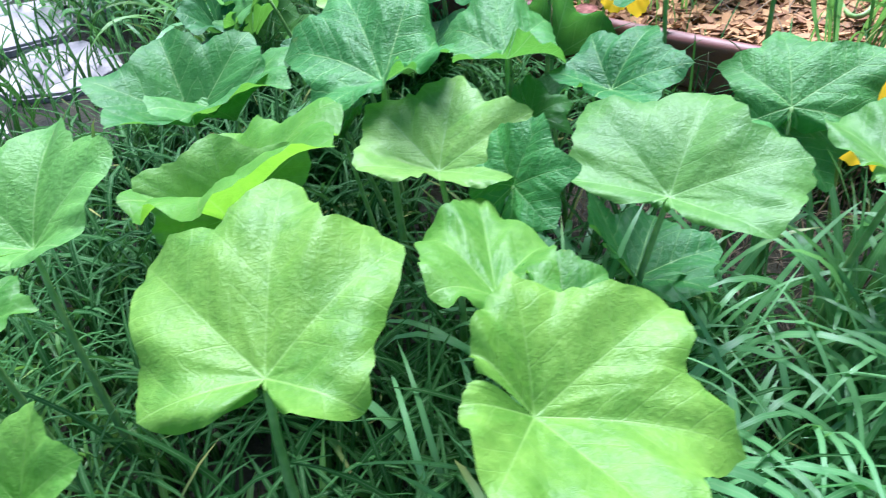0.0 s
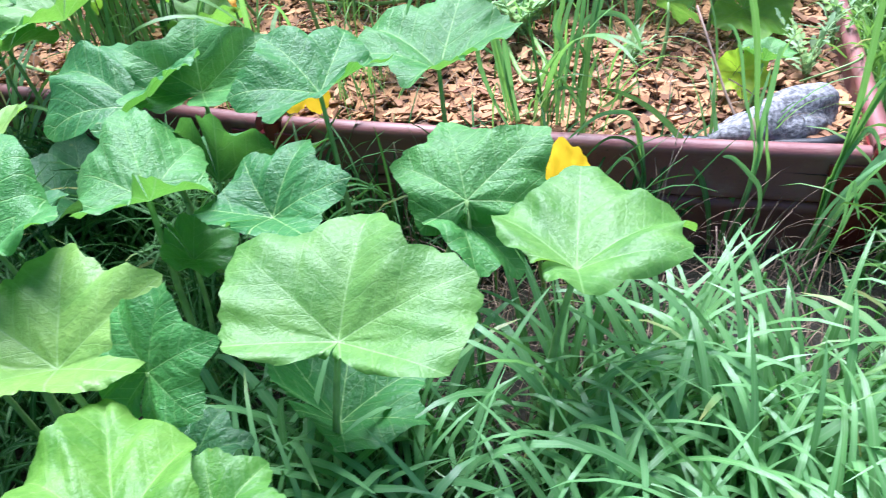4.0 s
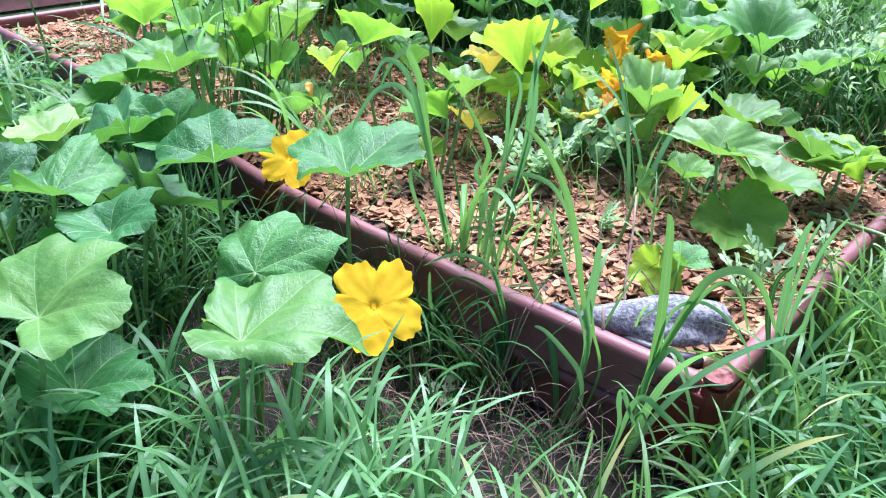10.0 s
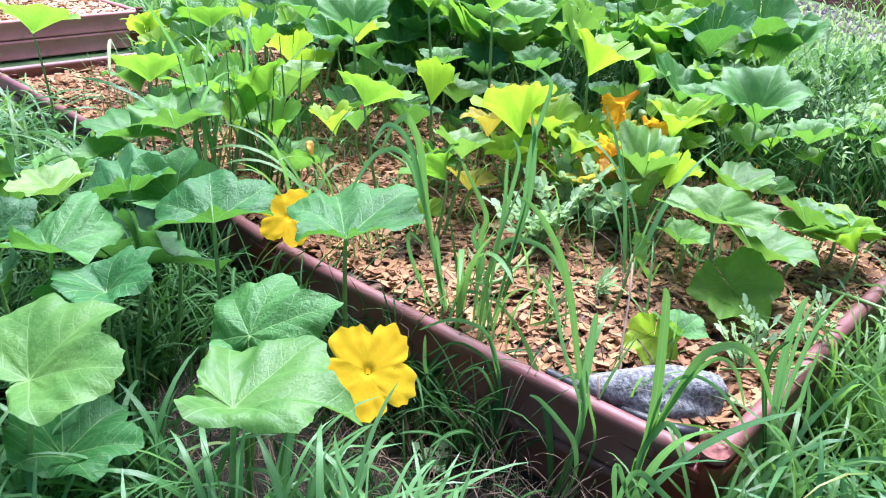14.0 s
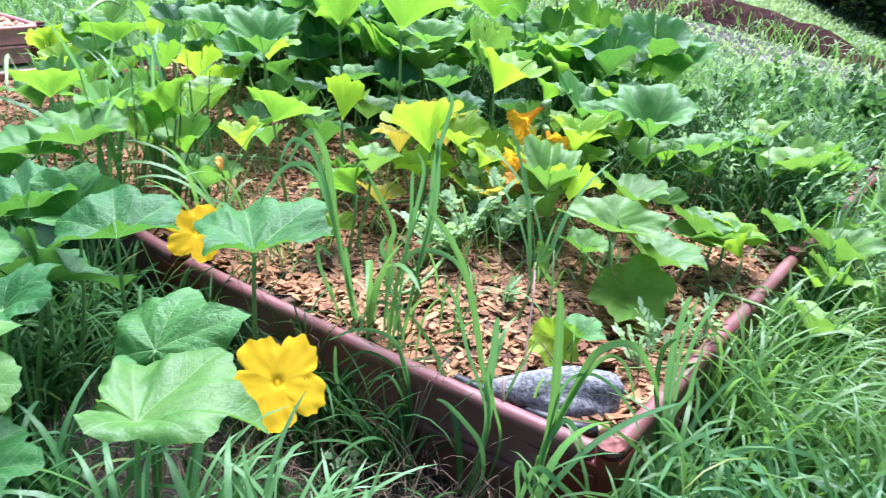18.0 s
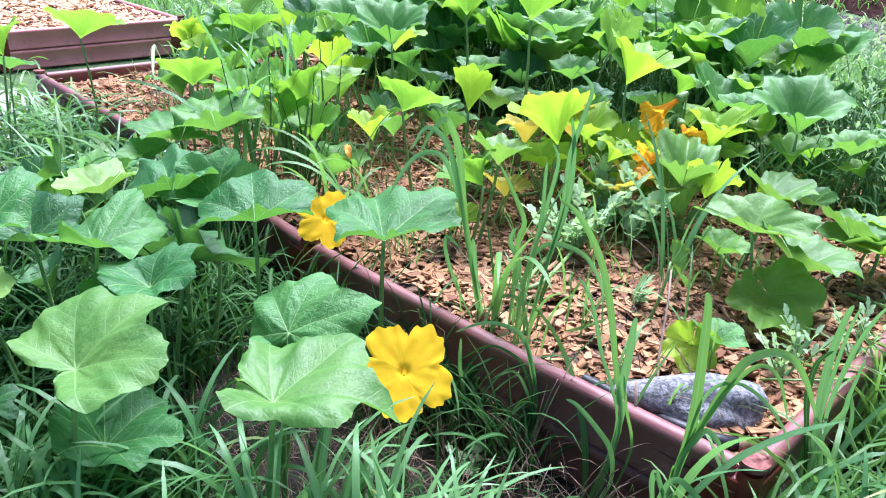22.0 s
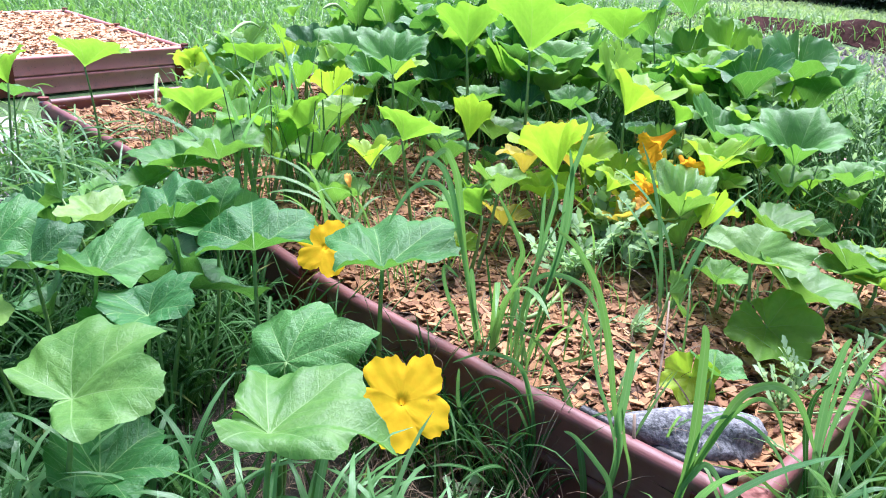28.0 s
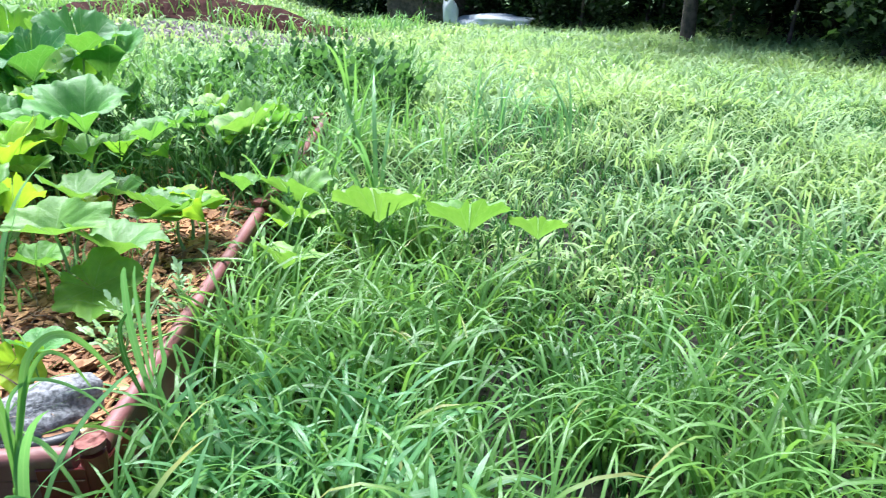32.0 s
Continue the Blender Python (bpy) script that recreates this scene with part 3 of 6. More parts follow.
# broad lush grass before the bed
x, y = scatter(11, 950, -1.0, 0.9, -1.45, -0.42, lambda x, y: ~bare(x, y) & (np.hypot(x - 0.4, y + 1.18) > 0.28), tufts=130, spread=0.035)
blades("broad_grass", GRASS_LUSH, x, y, 12, (0.26, 0.46), (0.010, 0.020), (1.3, 2.9), "broad arching grass blades, lush bluish green, before the bed", 10, start=0.16, arch=2.2)
x, y = scatter(10, 500, -0.95, 0.9, -1.45, -0.42, lambda x, y: ~bare(x, y) & (np.hypot(x - 0.4, y + 1.18) > 0.28), tufts=90, spread=0.035)
blades("broad_grass", GRASS_LUSH, x, y, 9, (0.26, 0.46), (0.006, 0.014), (1.2, 2.7), "long thin arching grass before the bed", 10, start=0.2, arch=1.4)
x, y = scatter(19, 320, -0.60, 0.12, -0.98, -0.54, tufts=54, spread=0.03)
blades("broad_grass", GRASS_LUSH, x, y, 20, (0.30, 0.48), (0.010, 0.019), (1.0, 2.8), "tall broad grass standing before the squash leaves", 10, start=0.16, arch=2.3)
x, y = scatter(13, 430, -0.15, 0.7, -0.5, 0.25, lambda x, y: ~bare(x, y), tufts=60, spread=0.04)
blades("broad_grass", GRASS_LUSH, x, y, 14, (0.24, 0.42), (0.010, 0.021), (1.1, 2.7), "broad arching grass blades, lush green, round the bed's corner", 9)
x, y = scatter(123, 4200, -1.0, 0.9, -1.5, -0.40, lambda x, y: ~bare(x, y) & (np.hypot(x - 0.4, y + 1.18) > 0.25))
blades("low_grass", GRASS_SHADE, x, y, 124, (0.10, 0.26), (0.004, 0.009), (0.4, 1.9), "grass between the broad blades, its green darkened for shade", 6)
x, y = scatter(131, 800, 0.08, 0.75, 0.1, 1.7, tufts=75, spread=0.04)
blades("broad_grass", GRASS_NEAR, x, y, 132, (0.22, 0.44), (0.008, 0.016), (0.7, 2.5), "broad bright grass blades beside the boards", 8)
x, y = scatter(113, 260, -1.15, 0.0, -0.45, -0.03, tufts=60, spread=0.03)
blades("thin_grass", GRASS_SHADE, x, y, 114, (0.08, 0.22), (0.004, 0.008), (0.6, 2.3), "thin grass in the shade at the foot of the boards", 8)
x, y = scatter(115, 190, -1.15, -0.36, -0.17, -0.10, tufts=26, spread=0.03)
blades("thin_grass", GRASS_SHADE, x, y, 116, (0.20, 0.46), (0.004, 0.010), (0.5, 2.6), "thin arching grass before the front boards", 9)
x, y = scatter(117, 120, -1.15, -0.02, -0.14, -0.09)
blades("dry_stalks", STRAW, x, y, 118, (0.12, 0.36), (0.0012, 0.0024), (0.5, 1.6), "thin dry stalks leaning on the front boards", 7, start=0.5, category="straw")
# grass below the squash leaves, its green darkened for shade
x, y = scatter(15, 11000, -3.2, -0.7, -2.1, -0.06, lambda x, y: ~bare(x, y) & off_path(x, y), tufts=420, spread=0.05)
blades("shaded_grass", GRASS_SHADE, x, y, 16, (0.16, 0.40), (0.006, 0.013), (0.8, 2.5), "grass growing under the squash leaves, its green darkened for shade", 7)
x, y = scatter(17, 2300, -1.2, -0.05, -0.74, -0.03)
blades("dry_straw", STRAW, x, y, 18, (0.06, 0.22), (0.0015, 0.003), (1.4, 1.7), "dry straw and dead grass stems along the boards", 4, start=1.3, category="straw")
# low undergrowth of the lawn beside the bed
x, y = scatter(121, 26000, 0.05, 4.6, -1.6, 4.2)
blades("low_grass", GRASS_SHADE, x, y, 122, (0.06, 0.17), (0.006, 0.012), (0.6, 2.2), "short grass under the taller lawn, coloured dark for shade", 4)
# bright grass beside and behind the bed
x, y = scatter(21, 11500, 0.06, 4.4, -1.6, 1.1, lambda x, y: np.hypot(x - 0.45, y + 1.18) > 0.3, tufts=430, spread=0.06)
blades("tall_grass", GRASS_NEAR, x, y, 22, (0.18, 0.44), (0.006, 0.013), (1.1, 2.8), "tall bright green grass beside the raised bed", 9, arch=2.3, patchy=0.35)
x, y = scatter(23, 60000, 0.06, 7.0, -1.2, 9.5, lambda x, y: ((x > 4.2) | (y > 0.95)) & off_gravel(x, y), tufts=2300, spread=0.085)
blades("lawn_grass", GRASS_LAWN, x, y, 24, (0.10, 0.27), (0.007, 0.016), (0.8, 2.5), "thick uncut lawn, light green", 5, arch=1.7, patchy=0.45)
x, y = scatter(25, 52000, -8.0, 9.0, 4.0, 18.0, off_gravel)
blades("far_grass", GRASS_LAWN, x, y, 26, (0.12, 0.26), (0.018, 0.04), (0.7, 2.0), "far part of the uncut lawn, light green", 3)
x, y = scatter(27, 12000, -6.0, 0.3, 2.6, 6.0, tufts=500, spread=0.09)
blades("weeds", GRASS_BRIGHT, x, y, 28, (0.2, 0.5), (0.006, 0.014), (0.5, 2.0), "tall green weeds growing behind the raised bed", 5)
x, y = scatter(29, 1500, -3.6, -2.65, -0.45, 0.0, off_path, tufts=50, spread=0.06)
blades("tall_grass", GRASS_LUSH, x, y, 30, (0.16, 0.34), (0.010, 0.018), (1.5, 2.9), "tufts of grass between the bed and the path", 7)
x, y = scatter(31, 14000, -14.0, -4.0, 1.45, 12.0, lambda x, y: off_gravel(x, y) & ~((x > -8.3) & (x < -5.3) & (y < 1.6)))
blades("weeds", GRASS_BRIGHT, x, y, 32, (0.14, 0.4), (0.012, 0.03), (0.6, 2.2), "rough grass and weeds beyond the beds", 4)
x, y = scatter(35, 16000, -9.0, 9.0, -8.0, -1.3, lambda x, y: ~((x > -3.3) & (x < 1.0) & (y > -2.1)) & ~((x > -8.3) & (x < -5.3) & (y > -2.8)) & off_path(x, y))
blades("rough_grass", GRASS_BRIGHT, x, y, 36, (0.12, 0.34), (0.012, 0.03), (0.7, 2.2), "rough uncut grass behind the beds", 4)
x, y = scatter(39, 9000, -3.5, 4.9, -2.4, -1.42, lambda x, y: off_path(x, y) & (np.hypot(x - 0.4, y + 1.18) > 0.4) & (np.hypot(x + 0.35, y + 1.65) > 0.35), tufts=420, spread=0.09)
blades("rough_grass", GRASS_NEAR, x, y, 40, (0.12, 0.30), (0.008, 0.016), (0.7, 2.4), "rough uncut grass beside the front grass", 5)
x, y = scatter(37, 9000, -9.0, -4.05, -1.4, 1.6, lambda x, y: ~((x > -8.3) & (x < -5.35)) & ((x < -5.35) | (y > 1.3)))
blades("rough_grass", GRASS_BRIGHT, x, y, 38, (0.10, 0.28), (0.010, 0.02), (0.7, 2.2), "rough uncut grass round the second bed", 4)
rng = np.random.default_rng(33)
x, y = rng.uniform(-3.4, -0.05, 5000), rng.uniform(1.5, 2.66, 5000)
blades("weeds", GRASS_SHADE, x, y, 34, (0.14, 0.4), (0.006, 0.013), (0.5, 2.2), "weeds between the squash stalks, coloured dark for shade", 5, zoff=SOIL_Z)

# thin grass, straw and litter over the wood chips
rng = np.random.default_rng(141)
cx, cy = rng.uniform(-3.2, -0.25, 90), rng.uniform(0.05, 1.35, 90)
k = rng.integers(0, 90, 620)
x, y = np.clip(cx[k] + rng.normal(0, 0.04, 620), -3.9, -0.06), np.clip(cy[k] + rng.normal(0, 0.04, 620), 0.05, 2.6)
blades("thin_grass", GRASS_BRIGHT, x, y, 142, (0.08, 0.34), (0.003, 0.008), (0.5, 2.4), "thin grass sprouting through the wood chips", 8, zoff=SOIL_Z)
x, y = rng.uniform(-3.6, -0.08, 1300), rng.uniform(0.05, 1.5, 1300)
blades("dry_straw", STRAW, x, y, 143, (0.05, 0.20), (0.0015, 0.004), (1.4, 1.65), "dry stems and straw lying on the wood chips", 5, start=1.2, zoff=SOIL_Z + 0.035, category="straw")


# ---- squash leaves ----
VEINS = [math.radians(a) for a in (0, 52, 105, 152)]
EDGE_A = [math.radians(a) for a in (0, 26, 52, 78, 105, 128, 152, 168, 177)]


def leaf_mesh(size, wide=(1.0, 1.0), cup=0.2, fold=0.15, wave=0.06, seed=0, lobes=1.0, vee=0.12, lift=None, back=1.2, base=1.0):
    """A five-lobed squash leaf: the stalk meets it at the origin, its tip points along +y, its upper side is +z."""
    rng = random.Random(seed)
    edge = [1.0, 0.80, 0.95, 0.74, 0.80, 0.60, 0.50, 0.46, 0.40]
    edge = [e * (base if i > 5 else (1 + base) / 2 if i == 5 else (3 + base) / 4 if i == 4 else 1.0) for i, e in enumerate(edge)]
    edge = [0.85 + (e - 0.85) * lobes if i < 4 else e for i, e in enumerate(edge)]
    edge[0] = 1.0
    angles = []
    for i in range(len(EDGE_A) - 1):
        angles += [EDGE_A[i] + (EDGE_A[i + 1] - EDGE_A[i]) * k / 7 for k in range(7)]
    angles.append(EDGE_A[-1])
    both = [-a for a in reversed(angles)] + angles[1:]
    jitter = {s: [1 + rng.uniform(-0.055, 0.055) for _ in edge] for s in (-1, 1)}
    p1, p2, p3 = (rng.uniform(0, 6.28) for _ in range(3))
    rings = 12
    # each half grows a little differently, and two lobes hang or lift
    half = {-1: rng.uniform(0.92, 1.07), 1: rng.uniform(0.92, 1.07)}
    bends = [(rng.choice((-1, 1)) * rng.choice(VEINS[:3]), rng.uniform(-0.22, 0.26)) for _ in range(3)]
    verts, vein_uv, flat_uv = [(0, 0, 0)], [(0, 0)], [(0, 0)]
    for phi in both:
        a, s = abs(phi), (1 if phi >= 0 else -1)
        i = max(k for k in range(len(EDGE_A) - 1) if EDGE_A[k] <= a + 1e-6)
        f = (a - EDGE_A[i]) / (EDGE_A[i + 1] - EDGE_A[i])
        f = 0.8 * f + 0.2 * f * f * (3 - 2 * f)
        e0, e1 = (edge[i] * jitter[s][i], edge[i + 1] * jitter[s][i + 1])
        if i == 0:
            e0 = edge[0]
        rim = (e0 + (e1 - e0) * f) * (1 + 0.05 * noise.noise((2.2 * math.cos(phi), 2.2 * math.sin(phi), seed)) + 0.012 * math.sin(31 * phi + p1) + 0.018 * rng.uniform(-1, 1))
        near = min(VEINS, key=lambda v: abs(v - a))
        gap = abs(a - near)
        for k in range(1, rings + 1):
            r = k / rings
            rr = r * rim
            x, y = rr * math.sin(phi) * (wide[1] if s > 0 else wide[0]) * half[s], rr * math.cos(phi)
            ridge = min(1.0, gap / 0.42)
            if lift is None:
                z = cup * (1.5 * rr - 0.75 * rr ** 1.8) + vee * abs(math.sin(phi)) * rr ** 1.2
            else:
                z = cup * (rr - rr ** 2.2) + (lift[1] if s > 0 else lift[0]) * abs(math.sin(phi)) * 1.35 * rr ** 1.15
            z += fold * (ridge - 0.45) * rr ** 1.3 * 0.55
            # the blade puffs up between the side ribs
            z += 0.007 * math.sin(26 * (rr * math.cos(gap) - 0.85 * rr * math.sin(gap))) * min(1.0, gap * 5) * min(1.0, 3 * rr)
            z += wave * r ** 3 * 1.6 * noise.noise((1.5 * math.cos(phi), 1.5 * math.sin(phi), seed + 0.5)) + 0.4 * wave * r ** 5 * math.sin(11 * phi + p3) - 0.10 * r ** 6 * cup - 0.04 * r ** 5
            z += 0.05 * noise.noise((2.3 * x, 2.3 * y, seed * 0.7)) * r + r * r * (0.012 * math.sin(9 * phi + p1) * math.sin(7 * rr + p3) + 0.010 * math.sin(17 * phi + p2) * math.sin(13 * rr))
            for at_, rise in bends:
                z += rise * max(0.0, math.cos(phi - at_)) ** 5 * max(0.0, rr - 0.35) ** 1.4
            if a > 1.5:
                z += back * rr * (a - 1.5)
            verts.append((x * size, y * size, z * size))
            vein_uv.append((rr * math.cos(gap), rr * math.sin(gap)))
            flat_uv.append((x * size / 0.2, y * size / 0.2))
    faces, n = [], len(both)
    for j in range(n - 1):
        b0, b1 = 1 + j * rings, 1 + (j + 1) * rings
        faces.append((0, b1, b0, b0))
        for k in range(rings - 1):
            faces.append((b0 + k, b1 + k, b1 + k + 1, b0 + k + 1))
    tri = [f[:3] for f in faces if len(set(f)) == 3]
    quad = [f for f in faces if len(set(f)) == 4]
    allf = [f for f in tri] + [q for f in quad for q in ((f[0], f[1], f[2]), (f[0], f[2], f[3]))]
    return mesh("leaf", verts, allf, {"veins": vein_uv, "flat": flat_uv})


LEAF_KINDS = {"g": LEAF, "d": LEAF_DARK, "p": LEAF_PALE, "n": LEAF_YOUNG, "l": LEAF_LIME, "m": LEAF_MID, "f": LEAF_FRESH, "y": LEAF_YELLOW}
leaf_count = 0


def floor_under(x, y):
    return SOIL_Z if bool(in_bed(x, y, -0.03)) else float(ground_z(x, y))


def leaf(plant, j, t, kind="g", wide=1.0, cup=0.2, bank=0.0, root=None, fold=0.24, wave=0.10, lobes=1.25, vee=0.22, lift=None, back=0.8, base=1.0):
    """One leaf of a plant: stalk meets blade at j, the tip lies at t; bank turns it about that line, in degrees.
    wide: breadth, or that of both halves; lift: how high the two side lobes stand over the line from joint to tip."""
    global leaf_count
    leaf_count += 1
    j, t = Vector(j), Vector(t)
    size = (t - j).length
    fwd = (t - j).normalized()
    flat = Vector((fwd.x, fwd.y, 0))
    flat = flat.normalized() if flat.length > 0.05 else Vector((0, 1, 0))
    right = Vector((flat.y, -flat.x, 0))
    up = right.cross(fwd).normalized()
    # the cupped blade's tip rises above the plane of the joint, so the plane leans back by as much
    m = Matrix((right, fwd, up)).transposed()
    lean = math.atan2(cup * 0.75 - fold * 0.25, 1.0) if lift is None else 0.0
    wide = wide if isinstance(wide, tuple) else (wide, wide)
    # the lobes behind the joint rise by as much as the tip does
    back += min(0.5, max(0.0, fwd.z) / max(0.2, math.hypot(fwd.x, fwd.y)))
    m = m @ Euler((-lean, 0, 0)).to_matrix()
    m = m @ Euler((0, radians(bank), 0)).to_matrix()
    me = leaf_mesh(size / math.hypot(1, math.tan(lean)), wide, cup, fold, wave, 100 + leaf_count, lobes, vee, lift, back, base)
    ob = put("leaf", me, LEAF_KINDS[kind], plant, at=plant.matrix_basis.inverted() @ Matrix.Translation(j) @ m.to_4x4())
    rng = random.Random(leaf_count)
    if root is None:
        a = math.atan2(-fwd.y, -fwd.x) + rng.uniform(-0.6, 0.6)
        d = rng.uniform(0.03, 0.09)
        root = (j.x + d * math.cos(a), j.y + d * math.sin(a))
    rz = floor_under(*root) - 0.01
    under = (m @ Vector((0, 0, -1)))
    pts = bow((root[0], root[1], rz), j, 0.0, 8, (0.02 * rng.uniform(-1, 1), 0.02 * rng.uniform(-1, 1), 0))
    r = 0.0042 + 0.012 * size
    v, f = tube(pts, [r * (1.25 - 0.6 * k / 7) for k in range(8)], 8)
    stalk = put("stalk", mesh("stalk", v, f), STEM, ob)
    stalk.matrix_parent_inverse = (plant.matrix_basis @ ob.matrix_basis).inverted()
    return ob


def plant(x, y, label, group="squash plants"):
    z = floor_under(x, y)
    return thing("squash_plant", (x, y, z), label, "squash plant", group)


def vine(p, pts, r=0.006):
    """A creeping stem laid along points."""
    fine = []
    P = [Vector(q) for q in pts]
    for i in range(len(P) - 1):
        p0, p1, p2, p3 = P[max(i - 1, 0)], P[i], P[i + 1], P[min(i + 2, len(P) - 1)]
        for k in range(6):
            u = k / 6
            fine.append(0.5 * ((2 * p1) + (p2 - p0) * u + (2 * p0 - 5 * p1 + 4 * p2 - p3) * u * u + (3 * p1 - p0 - 3 * p2 + p3) * u ** 3))
    fine.append(P[-1])
    v, f = tube(fine, r, 8)
    ob = put("vine_stem", mesh("vine_stem", v, f), STEM, p)
    ob.matrix_parent_inverse = p.matrix_basis.inverted()
    return ob


def fill(p, n, xs, ys, heights, sizes, kinds, seed, cup=(0.5, 1.1)):
    """Leaves of a dense stand, in no order, each tilted a little towards the light."""
    rng = random.Random(seed)
    for _ in range(n):
        x, y = rng.uniform(*xs), rng.uniform(*ys)
        h = rng.uniform(*heights) * (1 - 0.25 * rng.random())
        a, s = rng.uniform(0, math.tau), rng.uniform(*sizes)
        j = Vector((x, y, floor_under(x, y) + h))
        t = j + Vector((s * math.cos(a), s * math.sin(a), s * rng.uniform(0.3, 0.9)))
        leaf(p, j, t, rng.choice(kinds), rng.uniform(0.9, 1.3), rng.uniform(*cup), rng.uniform(-12, 12))


# ---- the squash plants ----
front = plant(-1.2, -0.75, "squash plant with large grey-green leaves standing in grass before the bed")
left = plant(-2.6, -0.3, "squash plant trailing over the bed's far end")
bedleft = plant(-1.9, 0.25, "squash plant with cupped leaves on tall stalks in wood chips")
mid = plant(-1.1, 0.8, "squash plant with yellowing leaves in the middle of the bed")
right = plant(-0.35, 1.0, "squash plant with broad flat leaves creeping towards the boards")
outside = plant(0.35, 1.3, "squash vine creeping over the boards into the grass")
back = plant(-1.9, 1.7, "dense squash plant with tall leaves at the back of the bed")

leaf(front, (-0.735, -1.387, 0.570), (-0.568, -1.297, 0.560), "n", 0.82, 0.26, 8, base=0.8, back=0.5)
leaf(front, (-0.992, -1.475, 0.550), (-1.123, -1.287, 0.640), "n", (0.84, 0.72), 0.3, lift=(-0.06, -0.04), base=0.15, back=0.1, lobes=1.7)
leaf(front, (-0.882, -1.221, 0.500), (-1.003, -1.074, 0.480), "n", (0.61, 0.55), 0.25, lift=(0.24, -0.04), base=0.6, back=0.2, lobes=1.0)
leaf(front, (-0.823, -1.165, 0.460), (-0.802, -1.089, 0.474), "n", 0.95, 0.34, 0)
leaf(front, (-1.092, -1.043, 0.490), (-1.143, -0.913, 0.570), "p", (0.95, 0.95), 0.25, lift=(0.10, 0.10), base=0.6, back=0.7, lobes=1.0)
leaf(front, (-0.974, -1.031, 0.500), (-0.963, -0.971, 0.585), "m", (0.85, 0.95), 0.2, lift=(0.05, 0.10), base=1.3, back=-0.5)
leaf(front, (-1.277, -0.934, 0.530), (-1.470, -0.802, 0.640), "m", (0.65, 0.58), 0.25, lift=(-0.17, 0.13), base=0.75, back=0.8)
leaf(front, (-0.797, -0.910, 0.464), (-0.809, -0.748, 0.555), "p", (1.22, 1.14), 0.25, lift=(0.10, 0.12), base=0.32, back=0.1, lobes=1.1)
leaf(front, (-0.538, -0.691, 0.438), (-0.388, -0.549, 0.473), "p", (0.98, 0.55), 0.25, lift=(0.02, 0.12), base=0.6, back=0.4, lobes=1.1)
leaf(front, (-0.735, -0.535, 0.420), (-0.801, -0.404, 0.500), "m", (0.80, 1.10), 0.25, lift=(-0.07, 0.01), base=0.30, back=-0.9)
leaf(front, (-0.988, -0.697, 0.470), (-0.972, -0.587, 0.550), "m", (0.91, 1.00), 0.25, lift=(0.09, 0.15), base=0.75, back=0.8)
leaf(front, (-1.169, -0.730, 0.500), (-1.295, -0.586, 0.570), "m", (0.65, 0.68), 0.25, lift=(-0.09, -0.15), base=0.75, back=0.8)
leaf(front, (-1.353, -0.473, 0.500), (-1.577, -0.408, 0.560), "m", (0.58, 0.59), 0.25, lift=(-0.18, 0.17), base=0.75, back=0.8)
leaf(bedleft, (-1.273, -0.396, 0.500), (-1.298, -0.332, 0.620), "m", 1.2, 0.35, 0)
leaf(bedleft, (-1.008, -0.441, 0.540), (-1.137, -0.370, 0.610), "m", (1.03, 1.06), 0.25, lift=(-0.11, 0.09), base=0.75, back=0.8)
leaf(bedleft, (-0.880, -0.178, 0.465), (-1.073, -0.058, 0.515), "m", (0.70, 1.04), 0.25, lift=(0.12, 0.20), base=0.75, back=0.4)
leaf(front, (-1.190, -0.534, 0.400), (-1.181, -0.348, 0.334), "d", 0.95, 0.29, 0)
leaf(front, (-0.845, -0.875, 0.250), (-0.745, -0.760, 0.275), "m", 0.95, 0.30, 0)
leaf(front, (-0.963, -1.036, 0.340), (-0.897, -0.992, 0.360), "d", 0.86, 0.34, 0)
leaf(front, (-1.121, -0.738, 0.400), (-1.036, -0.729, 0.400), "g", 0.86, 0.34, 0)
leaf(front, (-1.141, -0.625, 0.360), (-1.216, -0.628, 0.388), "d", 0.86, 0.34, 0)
leaf(front, (-0.757, -0.524, 0.380), (-0.630, -0.566, 0.300), "m", 0.77, 0.24, 0, base=0.2, back=-0.3)
leaf(front, (-1.467, -1.465, 0.500), (-1.550, -1.321, 0.620), "g", 0.86, 0.34, 0, base=0.6, back=0.3)
leaf(front, (-1.364, -0.952, 0.420), (-1.432, -0.988, 0.441), "g", 0.86, 0.34, 0)
leaf(front, (-1.630, -1.073, 0.420), (-1.757, -1.005, 0.540), "g", 1.12, 0.49, 0, base=0.7, back=0.4)
leaf(front, (-1.572, -1.021, 0.420), (-1.439, -0.999, 0.540), "g", 1.03, 0.49, 0, base=0.6, back=0.3)
leaf(front, (-1.345, -1.236, 0.440), (-1.382, -1.202, 0.560), "p", 1.29, 0.54, 0, base=0.6, back=0.3)
leaf(front, (-1.331, -1.244, 0.440), (-1.133, -1.207, 0.620), "f", 0.77, 0.44, -8, base=0.3, back=0.0)
leaf(front, (-1.355, -0.971, 0.420), (-1.431, -0.997, 0.440), "g", 0.86, 0.44, 0)
leaf(front, (-1.032, -1.697, 0.600), (-1.050, -1.636, 0.660), "n", 0.86, 0.34, 0)
leaf(front, (-1.339, -1.605, 0.550), (-1.285, -1.546, 0.550), "n", 0.86, 0.34, 0)
leaf(left, (-1.684, -0.532, 0.420), (-1.780, -0.573, 0.473), "p", 1.2, 0.2, 0)
leaf(left, (-1.954, -0.278, 0.400), (-2.034, -0.302, 0.449), "g", 1.2, 0.2, 0)
leaf(left, (-1.988, -0.546, 0.400), (-2.046, -0.620, 0.336), "g", 1.0, 0.2, 0)
